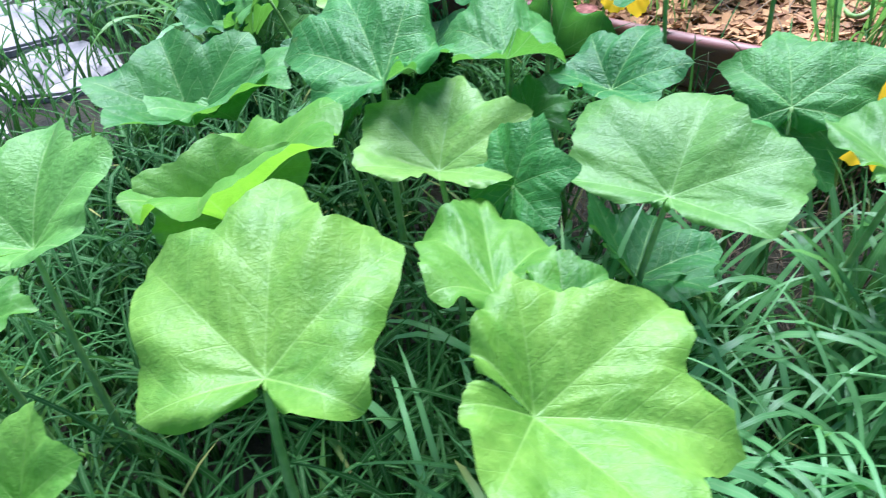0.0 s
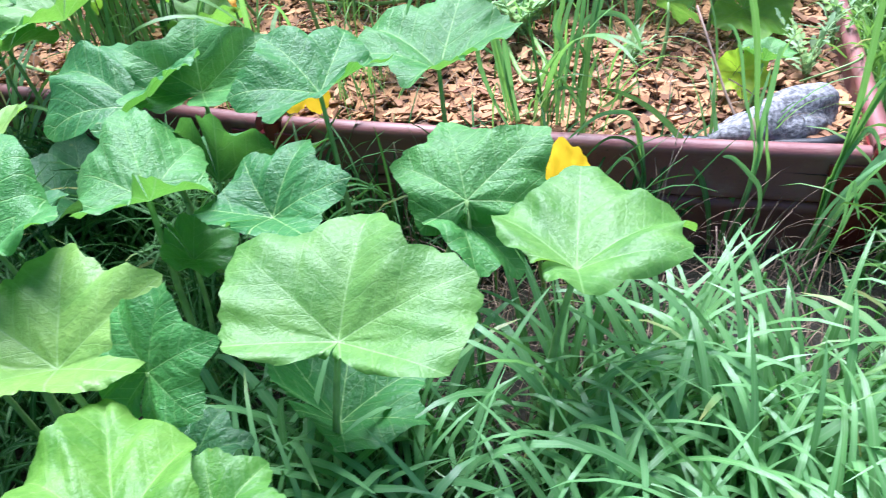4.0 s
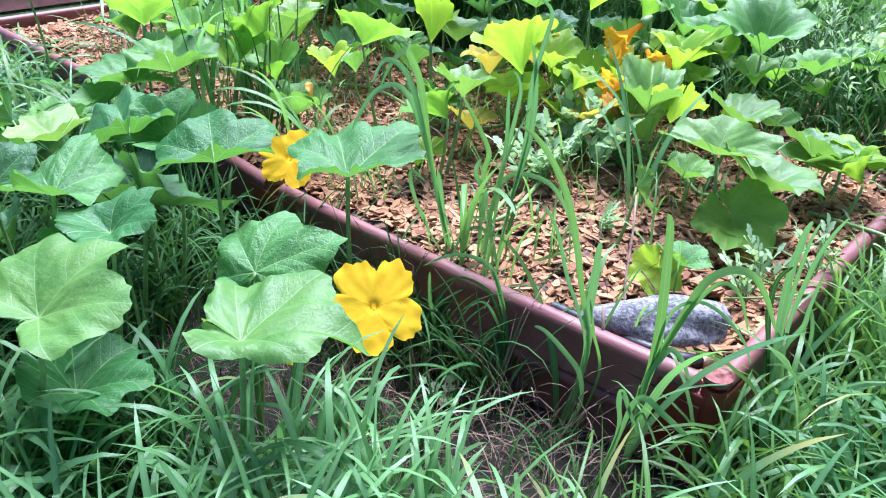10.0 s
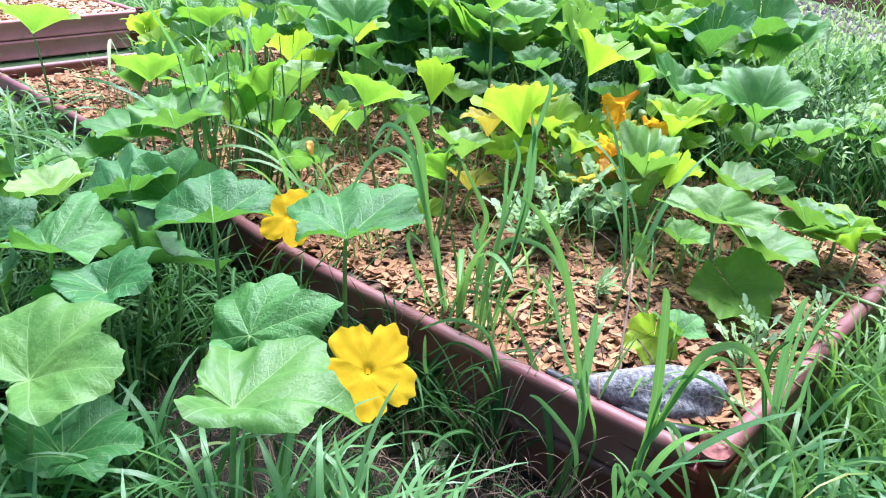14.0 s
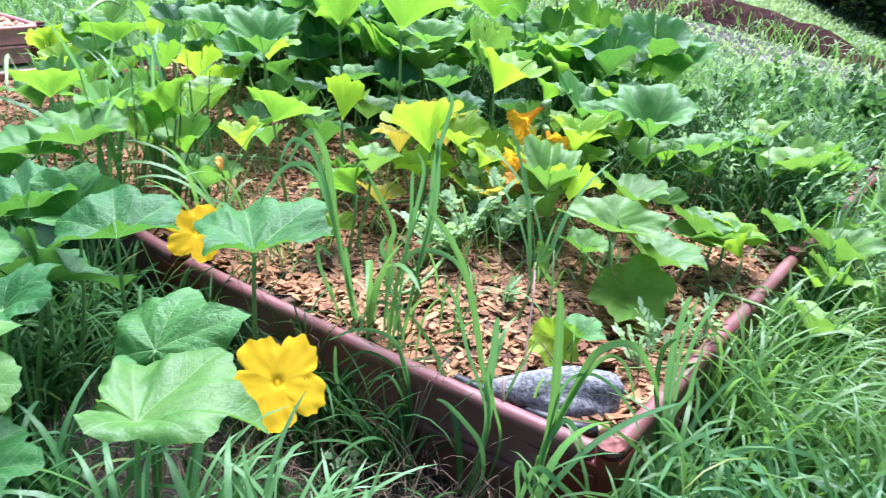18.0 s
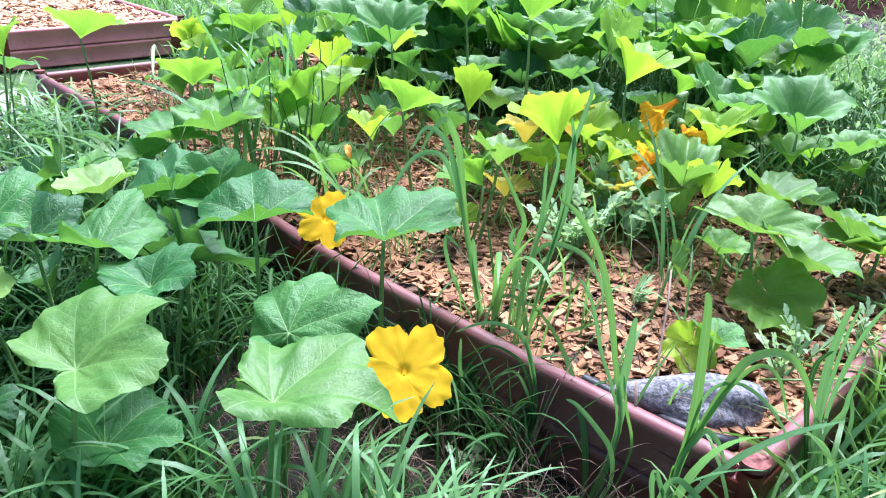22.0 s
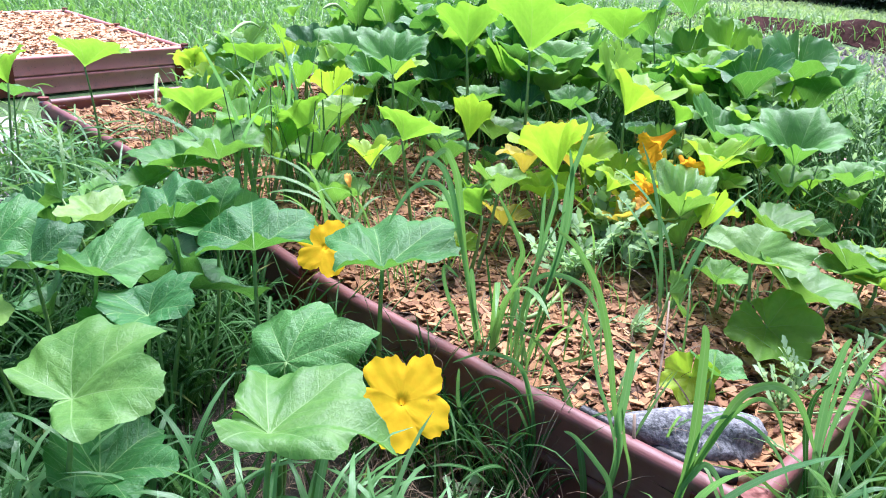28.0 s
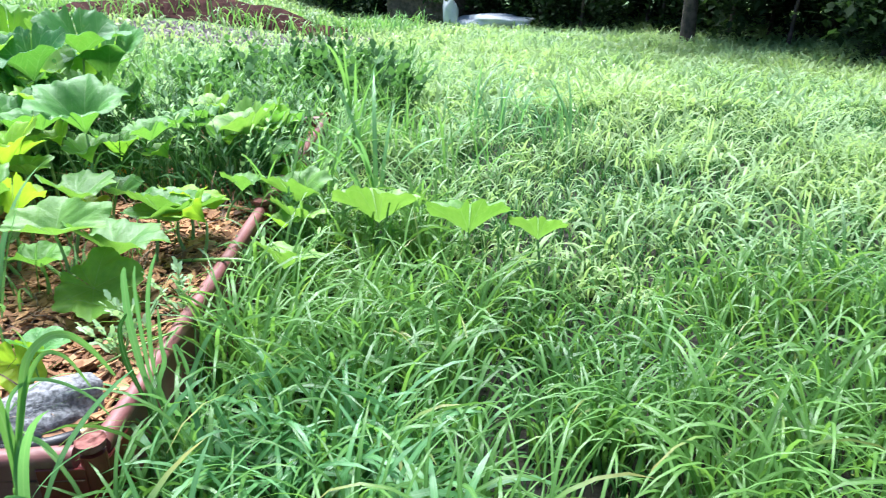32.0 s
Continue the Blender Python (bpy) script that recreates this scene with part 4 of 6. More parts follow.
leaf(left, (-1.470, -0.781, 0.420), (-1.585, -0.740, 0.521), "d", 1.0, 0.2, 0)
leaf(bedleft, (-1.800, -0.114, 0.500), (-1.964, -0.006, 0.600), "g", (0.82, 0.95), 0.25, lift=(-0.03, 0.20), base=0.75, back=0.8)
leaf(bedleft, (-1.926, -0.183, 0.450), (-2.110, -0.156, 0.530), "g", (0.85, 0.72), 0.25, lift=(0.05, -0.22), base=0.75, back=0.8)
leaf(bedleft, (-2.095, -0.043, 0.580), (-2.081, -0.051, 0.690), "f", 1.55, 0.95, 0)
leaf(bedleft, (-1.721, 0.182, 0.550), (-1.690, 0.192, 0.696), "f", 1.26, 0.95, 0)
leaf(bedleft, (-1.916, 0.445, 0.560), (-1.972, 0.459, 0.615), "p", 1.58, 0.42, 0)
leaf(bedleft, (-1.689, 0.254, 0.300), (-1.747, 0.372, 0.394), "g", 1.04, 0.42, 0)
leaf(bedleft, (-2.797, 0.597, 0.600), (-2.775, 0.591, 0.711), "f", 2.0, 0.95, 0)
leaf(bedleft, (-1.653, -0.173, 0.420), (-1.705, -0.218, 0.352), "d", 0.84, 0.42, 0)
leaf(bedleft, (-3.212, 0.503, 0.550), (-3.188, 0.513, 0.635), "l", 2.0, 0.95, 0)
leaf(bedleft, (-2.913, 0.393, 0.500), (-2.966, 0.441, 0.579), "l", 1.18, 0.42, 0)
leaf(back, (-3.047, -0.078, 0.600), (-3.027, -0.112, 0.736), "f", 1.87, 0.95, 0)
leaf(back, (-3.080, -0.375, 0.550), (-3.026, -0.304, 0.689), "f", 1.22, 0.95, 0)
leaf(back, (-3.307, -0.308, 0.450), (-3.339, -0.241, 0.481), "g", 1.85, 0.42, 0)
leaf(mid, (-1.419, 0.337, 0.580), (-1.418, 0.316, 0.697), "f", 1.95, 0.95, 0)
leaf(mid, (-1.510, 0.734, 0.500), (-1.496, 0.712, 0.683), "l", 0.66, 0.95, 0)
leaf(mid, (-1.572, 0.938, 0.460), (-1.583, 1.050, 0.541), "p", 0.99, 0.42, 0)
leaf(mid, (-1.076, 0.371, 0.420), (-1.069, 0.373, 0.542), "f", 1.46, 0.95, 0)
leaf(mid, (-1.144, 0.509, 0.440), (-1.141, 0.635, 0.504), "p", 0.74, 0.42, 0)
leaf(mid, (-1.088, 0.735, 0.480), (-1.063, 0.722, 0.690), "l", 0.95, 0.95, 0)
leaf(mid, (-1.320, 0.838, 0.400), (-1.379, 0.756, 0.511), "y", 0.8, 0.95, 0)
leaf(mid, (-0.984, 0.883, 0.420), (-1.004, 0.860, 0.519), "l", 1.19, 0.95, 0)
leaf(mid, (-1.128, 1.155, 0.620), (-1.159, 1.092, 0.792), "l", 1.39, 0.95, 0)
leaf(mid, (-0.721, 0.922, 0.400), (-0.800, 1.058, 0.554), "p", 0.6, 0.42, 0)
leaf(mid, (-0.780, 1.178, 0.460), (-0.860, 1.105, 0.598), "l", 0.68, 0.95, 0)
leaf(mid, (-0.743, 1.244, 0.420), (-0.753, 1.318, 0.487), "p", 1.21, 0.42, 0)
leaf(mid, (-0.807, 1.309, 0.460), (-0.880, 1.380, 0.556), "l", 0.77, 0.42, 0)
leaf(mid, (-0.928, 0.860, 0.360), (-0.937, 0.851, 0.447), "y", 1.28, 0.95, 0)
leaf(mid, (-0.821, 0.959, 0.330), (-0.814, 1.028, 0.371), "y", 1.22, 0.42, 0)
leaf(mid, (-1.182, 0.594, 0.300), (-1.179, 0.693, 0.344), "y", 1.03, 0.42, 0)
leaf(mid, (-1.136, 0.300, 0.270), (-1.141, 0.427, 0.321), "l", 0.64, 0.42, 0)
leaf(mid, (-1.685, 0.428, 0.400), (-1.625, 0.475, 0.507), "l", 0.84, 0.95, 0)
leaf(mid, (-0.919, 1.023, 0.400), (-0.948, 0.994, 0.513), "l", 1.47, 0.95, 0)
leaf(mid, (-1.150, 0.982, 0.440), (-1.175, 1.101, 0.549), "l", 0.85, 0.42, 0)
leaf(mid, (-1.148, 0.749, 0.380), (-1.227, 0.794, 0.453), "l", 1.12, 0.42, 0)
leaf(mid, (-0.865, 0.856, 0.330), (-0.971, 0.878, 0.369), "y", 1.12, 0.42, 0)
leaf(mid, (-1.668, 2.309, 0.500), (-1.691, 2.377, 0.583), "g", 1.45, 0.42, 0)
leaf(right, (-0.546, 1.296, 0.550), (-0.564, 1.428, 0.725), "g", 0.92, 0.8, 0, back=0.2)
leaf(right, (-0.793, 1.469, 0.520), (-0.863, 1.529, 0.605), "g", 1.27, 0.42, 0)
leaf(right, (-0.938, 1.682, 0.540), (-0.975, 1.643, 0.640), "f", 1.27, 0.95, 0)
leaf(right, (-1.260, 2.032, 0.580), (-1.232, 2.144, 0.692), "g", 1.41, 0.8, 0, back=0.2)
leaf(right, (-1.114, 1.508, 0.540), (-1.129, 1.481, 0.640), "f", 1.35, 0.95, 0)
leaf(right, (-0.525, 1.253, 0.460), (-0.464, 1.260, 0.540), "f", 1.66, 0.95, 0)
leaf(right, (-0.737, 1.471, 0.460), (-0.792, 1.428, 0.507), "l", 1.49, 0.95, 0)
leaf(right, (-0.462, 1.606, 0.440), (-0.524, 1.670, 0.516), "g", 0.94, 0.42, 0)
leaf(right, (-0.436, 1.801, 0.440), (-0.491, 1.842, 0.498), "g", 1.47, 0.8, 0, back=0.2)
leaf(right, (-0.395, 1.581, 0.380), (-0.373, 1.580, 0.457), "f", 1.99, 0.95, 0)
leaf(back, (-2.156, 0.904, 0.620), (-2.246, 0.996, 0.815), "g", 0.93, 0.8, 0, back=0.2)
leaf(back, (-2.635, 1.007, 0.620), (-2.737, 1.039, 0.771), "g", 1.14, 0.8, 0, back=0.2)
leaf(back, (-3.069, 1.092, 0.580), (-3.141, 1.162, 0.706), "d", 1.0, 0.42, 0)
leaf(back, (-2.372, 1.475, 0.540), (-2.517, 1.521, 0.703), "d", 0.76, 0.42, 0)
leaf(back, (-1.523, 1.058, 0.800), (-1.501, 0.992, 1.030), "f", 1.31, 0.95, 0)
leaf(back, (-1.940, 1.133, 0.760), (-1.901, 1.098, 0.958), "f", 1.04, 0.95, 0)
leaf(back, (-2.624, 1.617, 0.760), (-2.685, 1.628, 0.825), "p", 1.56, 0.42, 0)
leaf(back, (-2.162, 1.000, 0.520), (-2.145, 0.999, 0.604), "g", 1.79, 0.95, 0)
leaf(back, (-1.971, 1.273, 0.500), (-2.028, 1.306, 0.569), "g", 1.41, 0.42, 0)
leaf(back, (-1.853, 1.420, 0.440), (-1.939, 1.518, 0.591), "d", 0.68, 0.42, 0)
leaf(back, (-1.631, 1.504, 0.500), (-1.702, 1.558, 0.596), "g", 1.01, 0.42, 0)
leaf(back, (-1.892, 2.072, 0.560), (-1.926, 2.172, 0.686), "d", 1.01, 0.42, 0)
leaf(back, (-1.854, 1.656, 0.640), (-1.872, 1.744, 0.757), "g", 1.76, 0.8, 0, back=0.2)
leaf(back, (-2.201, 2.691, 0.660), (-2.162, 2.650, 0.869), "f", 1.51, 0.95, 0)
leaf(back, (-2.635, 2.614, 0.700), (-2.653, 2.702, 0.806), "g", 1.7, 0.42, 0)
leaf(back, (-3.854, 1.493, 0.660), (-3.815, 1.512, 0.739), "f", 2.0, 0.95, 0)
leaf(back, (-3.674, 1.893, 0.700), (-3.620, 1.897, 0.844), "f", 1.67, 0.95, 0)
leaf(back, (-3.712, 2.418, 0.660), (-3.795, 2.459, 0.784), "d", 1.2, 0.42, 0)
leaf(back, (-1.680, 1.264, 0.420), (-1.705, 1.322, 0.482), "g", 1.44, 0.42, 0)
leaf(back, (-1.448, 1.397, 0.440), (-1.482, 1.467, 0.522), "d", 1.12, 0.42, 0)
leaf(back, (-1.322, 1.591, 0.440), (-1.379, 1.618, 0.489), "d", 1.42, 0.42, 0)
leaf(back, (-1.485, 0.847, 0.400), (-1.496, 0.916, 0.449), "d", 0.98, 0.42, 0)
leaf(back, (-2.763, 0.951, 0.500), (-2.765, 0.921, 0.580), "g", 2.0, 0.95, 0)
leaf(back, (-2.732, 0.644, 0.520), (-2.776, 0.674, 0.581), "p", 2.0, 0.42, 0)
leaf(back, (-2.014, 1.000, 0.460), (-2.017, 1.102, 0.515), "d", 1.11, 0.42, 0)
leaf(back, (-1.893, 2.709, 0.580), (-1.961, 2.760, 0.678), "g", 1.53, 0.42, 0)
leaf(back, (-1.704, 2.876, 0.580), (-1.764, 2.899, 0.628), "p", 1.67, 0.42, 0)
leaf(back, (-1.357, 1.172, 0.400), (-1.376, 1.256, 0.476), "d", 1.02, 0.42, 0)
leaf(right, (-0.465, 0.442, 0.380), (-0.430, 0.475, 0.308), "p", 1.1, 0.15, 0)
leaf(right, (-0.375, 0.683, 0.430), (-0.382, 0.783, 0.510), "p", 1.4, 0.2, 0)
leaf(right, (-0.457, 0.986, 0.420), (-0.388, 1.107, 0.466), "p", 0.9, 0.2, 0)
leaf(right, (-0.252, 0.746, 0.340), (-0.176, 0.885, 0.397), "p", 1.0, 0.25, 0)
leaf(right, (-0.270, 0.624, 0.300), (-0.130, 0.580, 0.262), "f", (1.0, 0.85), 0.2, 30, base=1.1, back=0.1)
leaf(right, (-0.235, 0.278, 0.310), (-0.212, 0.338, 0.345), "m", 1.1, 0.3, 0)
leaf(right, (-0.285, 0.268, 0.285), (-0.262, 0.205, 0.245), "l", 1.0, 0.2, 0)
leaf(right, (-0.441, 1.206, 0.360), (-0.411, 1.287, 0.408), "g", 1.2, 0.2, 0)
leaf(right, (-0.190, 1.065, 0.320), (-0.285, 1.146, 0.394), "p", 1.3, 0.25, 0)
leaf(right, (-0.183, 1.159, 0.320), (-0.100, 1.267, 0.352), "l", 1.2, 0.3, 0)
leaf(right, (-0.482, 0.760, 0.300), (-0.473, 0.845, 0.351), "g", 1.0, 0.3, 0)
leaf(outside, (0.113, 1.461, 0.240), (0.170, 1.589, 0.328), "p", 0.91, 0.42, 0)
leaf(outside, (0.135, 1.290, 0.220), (0.222, 1.390, 0.247), "p", 1.05, 0.42, 0)
leaf(outside, (0.164, 0.957, 0.200), (0.237, 1.060, 0.234), "p", 1.05, 0.42, 0)
leaf(outside, (0.430, 1.290, 0.225), (0.452, 1.440, 0.290), "p", 1.25, 0.55, 0)
leaf(outside, (-0.074, 0.999, 0.340), (-0.062, 0.999, 0.466), "l", 0.85, 0.95, 0)
leaf(outside, (-0.236, 1.044, 0.360), (-0.205, 1.133, 0.408), "p", 1.26, 0.42, 0)
leaf(outside, (0.745, 1.150, 0.240), (0.735, 1.290, 0.305), "p", 1.25, 0.55, 0)
leaf(outside, (0.975, 1.140, 0.220), (0.990, 1.235, 0.262), "p", 1.25, 0.55, 0)
leaf(outside, (0.105, 1.235, 0.225), (0.155, 1.285, 0.262), "f", 1.0, 0.42, 0)
leaf(outside, (-0.425, 1.919, 0.400), (-0.416, 1.985, 0.459), "g", 1.45, 0.42, 0)
leaf(outside, (-0.079, 1.423, 0.300), (-0.032, 1.503, 0.338), "g", 0.95, 0.42, 0)

fill(back, 70, (-3.3, -0.9), (1.5, 2.6), (0.25, 0.50), (0.15, 0.22), "gfmgpf", 1)
fill(back, 36, (-3.7, -2.2), (0.5, 1.5), (0.18, 0.45), (0.10, 0.15), "gmfl", 2)
fill(back, 36, (-3.9, -2.4), (1.4, 2.6), (0.30, 0.58), (0.14, 0.20), "gfgm", 3)
fill(right, 24, (-1.2, 0.05), (1.5, 2.4), (0.12, 0.30), (0.09, 0.14), "gpf", 4)
fill(mid, 14, (-1.7, -0.7), (1.0, 1.4), (0.08, 0.24), (0.08, 0.12), "glfy", 5)
fill(back, 26, (-3.2, -1.4), (2.4, 3.4), (0.40, 0.75), (0.15, 0.21), "gfmf", 6)
fill(mid, 12, (-2.3, -1.3), (0.45, 1.2), (0.06, 0.22), (0.08, 0.12), "gfg", 8)
fill(front, 8, (-2.3, -1.5), (-0.75, -0.25), (0.16, 0.30), (0.10, 0.16), "gdd", 7)
fill(outside, 7, (-0.12, 0.04), (1.35, 2.6), (0.08, 0.2), (0.08, 0.12), "gpf", 9)
fill(mid, 10, (-1.2, -0.5), (0.7, 1.3), (0.06, 0.18), (0.08, 0.12), "gply", 10)
fill(bedleft, 16, (-3.1, -1.75), (0.06, 0.60), (0.16, 0.34), (0.10, 0.15), "gfpg", 77)


# ---- flowers ----
def flower(centre, face, size, kind="open", mat=None, stem_to=None, seed=0, label="open yellow squash blossom with ruffled petals", roll=0.0):
    """A squash blossom: a five-lobed ruffled trumpet, its green base, the stamen and a stalk down to the ground."""
    rng = random.Random(seed)
    c, n = Vector(centre), Vector(face).normalized()
    m = Matrix.Translation(c) @ n.to_track_quat("Z", "Y").to_matrix().to_4x4() @ Euler((0, 0, radians(roll))).to_matrix().to_4x4()
    fl = thing("squash_flower", m, label, "flower", "squash blossoms")
    around, rings = 120, 16
    verts, u1, u2 = [], [], []
    open_ = {"open": 1.0, "half": 0.5, "shut": 0.18}[kind]
    ph = [rng.uniform(0, 6.28) for _ in range(3)]
    for i in range(around):
        a = i * math.tau / around
        lob = abs(math.sin(2.5 * a))
        rim = (0.70 + 0.31 * lob ** 0.6) * (1 + 0.022 * math.sin(17 * a + ph[0]) + 0.014 * math.sin(31 * a + ph[1]) + 0.20 * noise.noise((1.6 * math.cos(a), 1.6 * math.sin(a), seed)) + 0.07 * noise.noise((7 * math.cos(a), 7 * math.sin(a), seed)))
        for k in range(rings):
            r = k / (rings - 1)
            if kind == "open":
                # a narrow throat that turns out sharply into a nearly flat, rippled face
                q = max(0.0, r - 0.22) / 0.78
                rad = 0.045 + 0.035 * min(1.0, r / 0.22) + (rim - 0.08) * q ** 0.95
                z = -0.50 + 0.46 * min(1.0, r / 0.24) ** 0.6 + 0.10 * q * (1 - 0.8 * q) + 0.025 * q * math.cos(5 * a)
            elif kind == "half":
                rad = 0.075 + 0.03 * r + rim * (r ** 1.5) * open_ * 0.95
                z = -0.62 + 0.66 * min(1.0, 1.6 * r) ** 0.5 + (1 - open_) * r * 0.9 - 0.10 * max(0.0, r - 0.5)
            else:
                rad = 0.14 + 0.22 * math.sin(r * 2.6) * (0.8 + 0.2 * lob)
                z = -0.62 + 0.66 * min(1.0, 1.6 * r) ** 0.5 + (1 - open_) * r * 0.9
            ruf = (1.0 if kind == "open" else 2.6) * r ** 2 * (0.02 * math.sin(5 * a + ph[2]) + 0.016 * r * r * math.sin(17 * a + ph[0]) + 0.055 * noise.noise((4.2 * math.cos(a) * r, 4.2 * math.sin(a) * r, seed * 3.3)))
            verts.append((rad * math.cos(a) * size / 2, rad * math.sin(a) * size / 2, (z + ruf) * size / 2))
            g = abs((a / math.tau * 5 + 0.5) % 1.0 - 0.5) / 5 * math.tau
            u1.append((r, abs(math.sin(g)) * r * 0.6))
            u2.append((rad * math.cos(a), rad * math.sin(a)))
    faces = [(i * rings + k, (i + 1) % around * rings + k, (i + 1) % around * rings + k + 1, i * rings + k + 1) for i in range(around) for k in range(rings - 1)]
    put("petals", mesh("petals", verts, faces, {"veins": u1, "flat": u2}), mat or PETAL, fl)
    if kind != "shut":
        v, f = tube([(0, 0, -0.33 * size), (0, 0, -0.26 * size), (0, 0, -0.17 * size)], [0.014 * size, 0.016 * size, 0.010 * size], 10)
        # Twig brown puts the shade of the dark throat into the stamen.
        put("stamen", mesh("stamen", v, f), TWIG, fl, "stamen deep in the throat, browned for the throat's shade")
    v, f = tube([(0, 0, -0.50 * size), (0, 0, -0.42 * size), (0, 0, -0.34 * size), (0, 0, -0.28 * size)], [0.03 * size, 0.065 * size, 0.075 * size, 0.06 * size], 10)
    put("calyx", mesh("calyx", v, f), STEM, fl, "green base of the blossom")
    inv = m.inverted()
    foot = stem_to or (c.x - 0.05 * n.x, c.y - 0.05 * n.y, floor_under(c.x, c.y))
    top = m @ Vector((0, 0, -0.48 * size))
    v, f = tube([inv @ p for p in bow(foot, top, 0.0, 7, (-0.03 * n.x, -0.03 * n.y, 0.02))], [0.006 - 0.0004 * k for k in range(7)], 8)
    put("flower_stalk", mesh("flower_stalk", v, f), STEM, fl)
    return fl


flower((-0.604, -0.345, 0.315), (0.70, -0.60, 1.08), 0.215, seed=1, roll=12)
flower((-1.237, -0.094, 0.380), (0.85, -0.4, 0.8), 0.17, seed=2, roll=30, label="open yellow squash blossom leaning over the boards")
flower((-0.949, 1.125, 0.570), (-0.25, -0.8, -0.45), 0.23, "half", PETAL_ORANGE, seed=3, label="orange squash blossom half closed and drooping among leaves")
flower((-0.832, 1.105, 0.515), (0.7, -0.6, -0.25), 0.20, "half", PETAL_ORANGE, seed=4, label="orange squash blossom half closed among leaves")
flower((-0.855, 0.950, 0.455), (-0.5, -0.8, -0.05), 0.20, "half", PETAL_ORANGE, seed=5, label="orange squash blossom half closed among leaves")
flower((-0.835, 0.890, 0.400), (-0.2, -0.5, 0.6), 0.12, "shut", PETAL_FADED, seed=17, label="closed faded squash blossom, pale orange")
for place, size, seed in (((-1.573, 0.236, 0.420), 0.07, 6), ((-2.906, 0.529, 0.500), 0.07, 7), ((-0.902, 1.092, 0.340), 0.09, 8), ((-3.830, 0.936, 0.450), 0.06, 9)):
    flower(place, (0.1, -0.3, 1.0), size, "shut", PETAL_FADED, seed=seed, label="closed faded squash blossom, pale orange")
for place, size, seed in (((-2.494, 0.549, 0.360), 0.09, 10), ((-2.446, 0.604, 0.320), 0.09, 11), ((-0.820, -0.404, 0.100), 0.10, 12), ((-0.816, 1.786, 0.270), 0.09, 13), ((-0.682, 1.786, 0.250), 0.08, 14), ((-1.278, 1.280, 0.400), 0.07, 15), ((-3.280, 1.642, 0.420), 0.08, 16)):
    flower(place, (0.3, -0.4, 0.6), size, "half", PETAL_ORANGE if seed > 12 else PETAL, seed=seed, label="small wilting squash blossom, orange yellow")


# ---- the stone, the hose and other things at the near corner ----
def rock(name, centre, half, turn, mat, seed, label, category="stone", rough=0.16, sub=4, facet=0.0):
    bm = bmesh.new()
    bmesh.ops.create_icosphere(bm, subdivisions=sub, radius=1)
    off = Vector((seed * 3.1, seed * 1.7, 0))
    for v in bm.verts:
        p = v.co.copy()
        k = 1 + rough * noise.noise(p * 1.1 + off) + 0.06 * noise.noise(p * 3.2 + off) + 0.02 * noise.noise(p * 9 + off)
        p = Vector((math.copysign(abs(p.x) ** 0.85, p.x), math.copysign(abs(p.y) ** 0.85, p.y), math.copysign(abs(p.z) ** 0.8, p.z)))
        if facet:
            k += facet * (abs(noise.noise(p * 1.9 + off * 2)) - 0.2) * 1.2 + 0.015 * noise.noise(p * 16 + off)
            p.x = p.x * (1.0 + 0.10 * p.z) - 0.10 * max(0.0, -p.x) * (1 - abs(p.y))
            p.z *= 1.0 - 0.30 * max(0.0, -p.x)
        v.co = Vector((p.x * half[0], p.y * half[1], p.z * half[2])) * k
    me = bpy.data.meshes.new(name)
    bm.to_mesh(me)
    bm.free()
    me.polygons.foreach_set("use_smooth", np.full(len(me.polygons), True))
    return tagged(put(name, me, mat, at=pose(*centre, 4, -3, turn)), label, category)


loose = bpy.data.objects["bed_soil"]
rng = np.random.default_rng(91)
chip_meshes = []
for k in range(8):
    bm = bmesh.new()
    L, W, H = 0.020 + 0.007 * k, 0.014 + 0.004 * (k % 4), 0.003
    low = [bm.verts.new((sx * L * (0.9 + 0.2 * rng.random()), sy * W * (0.4 + 0.7 * rng.random()), -H / 2)) for sx, sy in ((-0.5, -0.5), (0.1, -0.6), (0.5, -0.3), (0.5, 0.5), (-0.1, 0.55), (-0.5, 0.3))]
    bm.faces.new(reversed(low))
    high = [bm.verts.new((v_.co.x * 0.94, v_.co.y * 0.9, H / 2 + 0.002 * rng.random())) for v_ in low]
    bm.faces.new(high)
    for i in range(6):
        bm.faces.new((low[i], low[(i + 1) % 6], high[(i + 1) % 6], high[i]))
    me = bpy.data.meshes.new("wood_chip")
    bm.to_mesh(me)
    bm.free()
    me.materials.append(CHIP_LOOSE)
    chip_meshes.append(me)
for k in range(290):
    cx, cy = -0.06 - 1.25 * rng.random() ** 1.3, 0.06 + 0.75 * rng.random()
    put("wood_chip", chip_meshes[k % 8], None, loose, at=pose(cx, cy, SOIL_Z + 0.024 + 0.008 * rng.random(), rng.normal(0, 14), rng.normal(0, 14), rng.uniform(0, 360)))
rock("stone", (-0.203, 0.112, 0.232), (0.136, 0.062, 0.060), 37, ROCK, 2, "grey granite stone lying on wood chips in the corner", "stone", 0.5, facet=0.10)
hose = thing("hose", (-0.07, 0.06, SOIL_Z), "black rubber hose with a brass end beside the boards", "hose")
v, f = tube([Vector(p) - Vector((-0.07, 0.06, SOIL_Z)) for p in ((-0.42, 0.045, 0.215), (-0.30, 0.045, 0.222), (-0.20, 0.045, 0.226), (-0.12, 0.058, 0.228), (-0.065, 0.085, 0.230))], 0.0155, 14)
put("tube", mesh("tube", v, f), BLACK, hose)
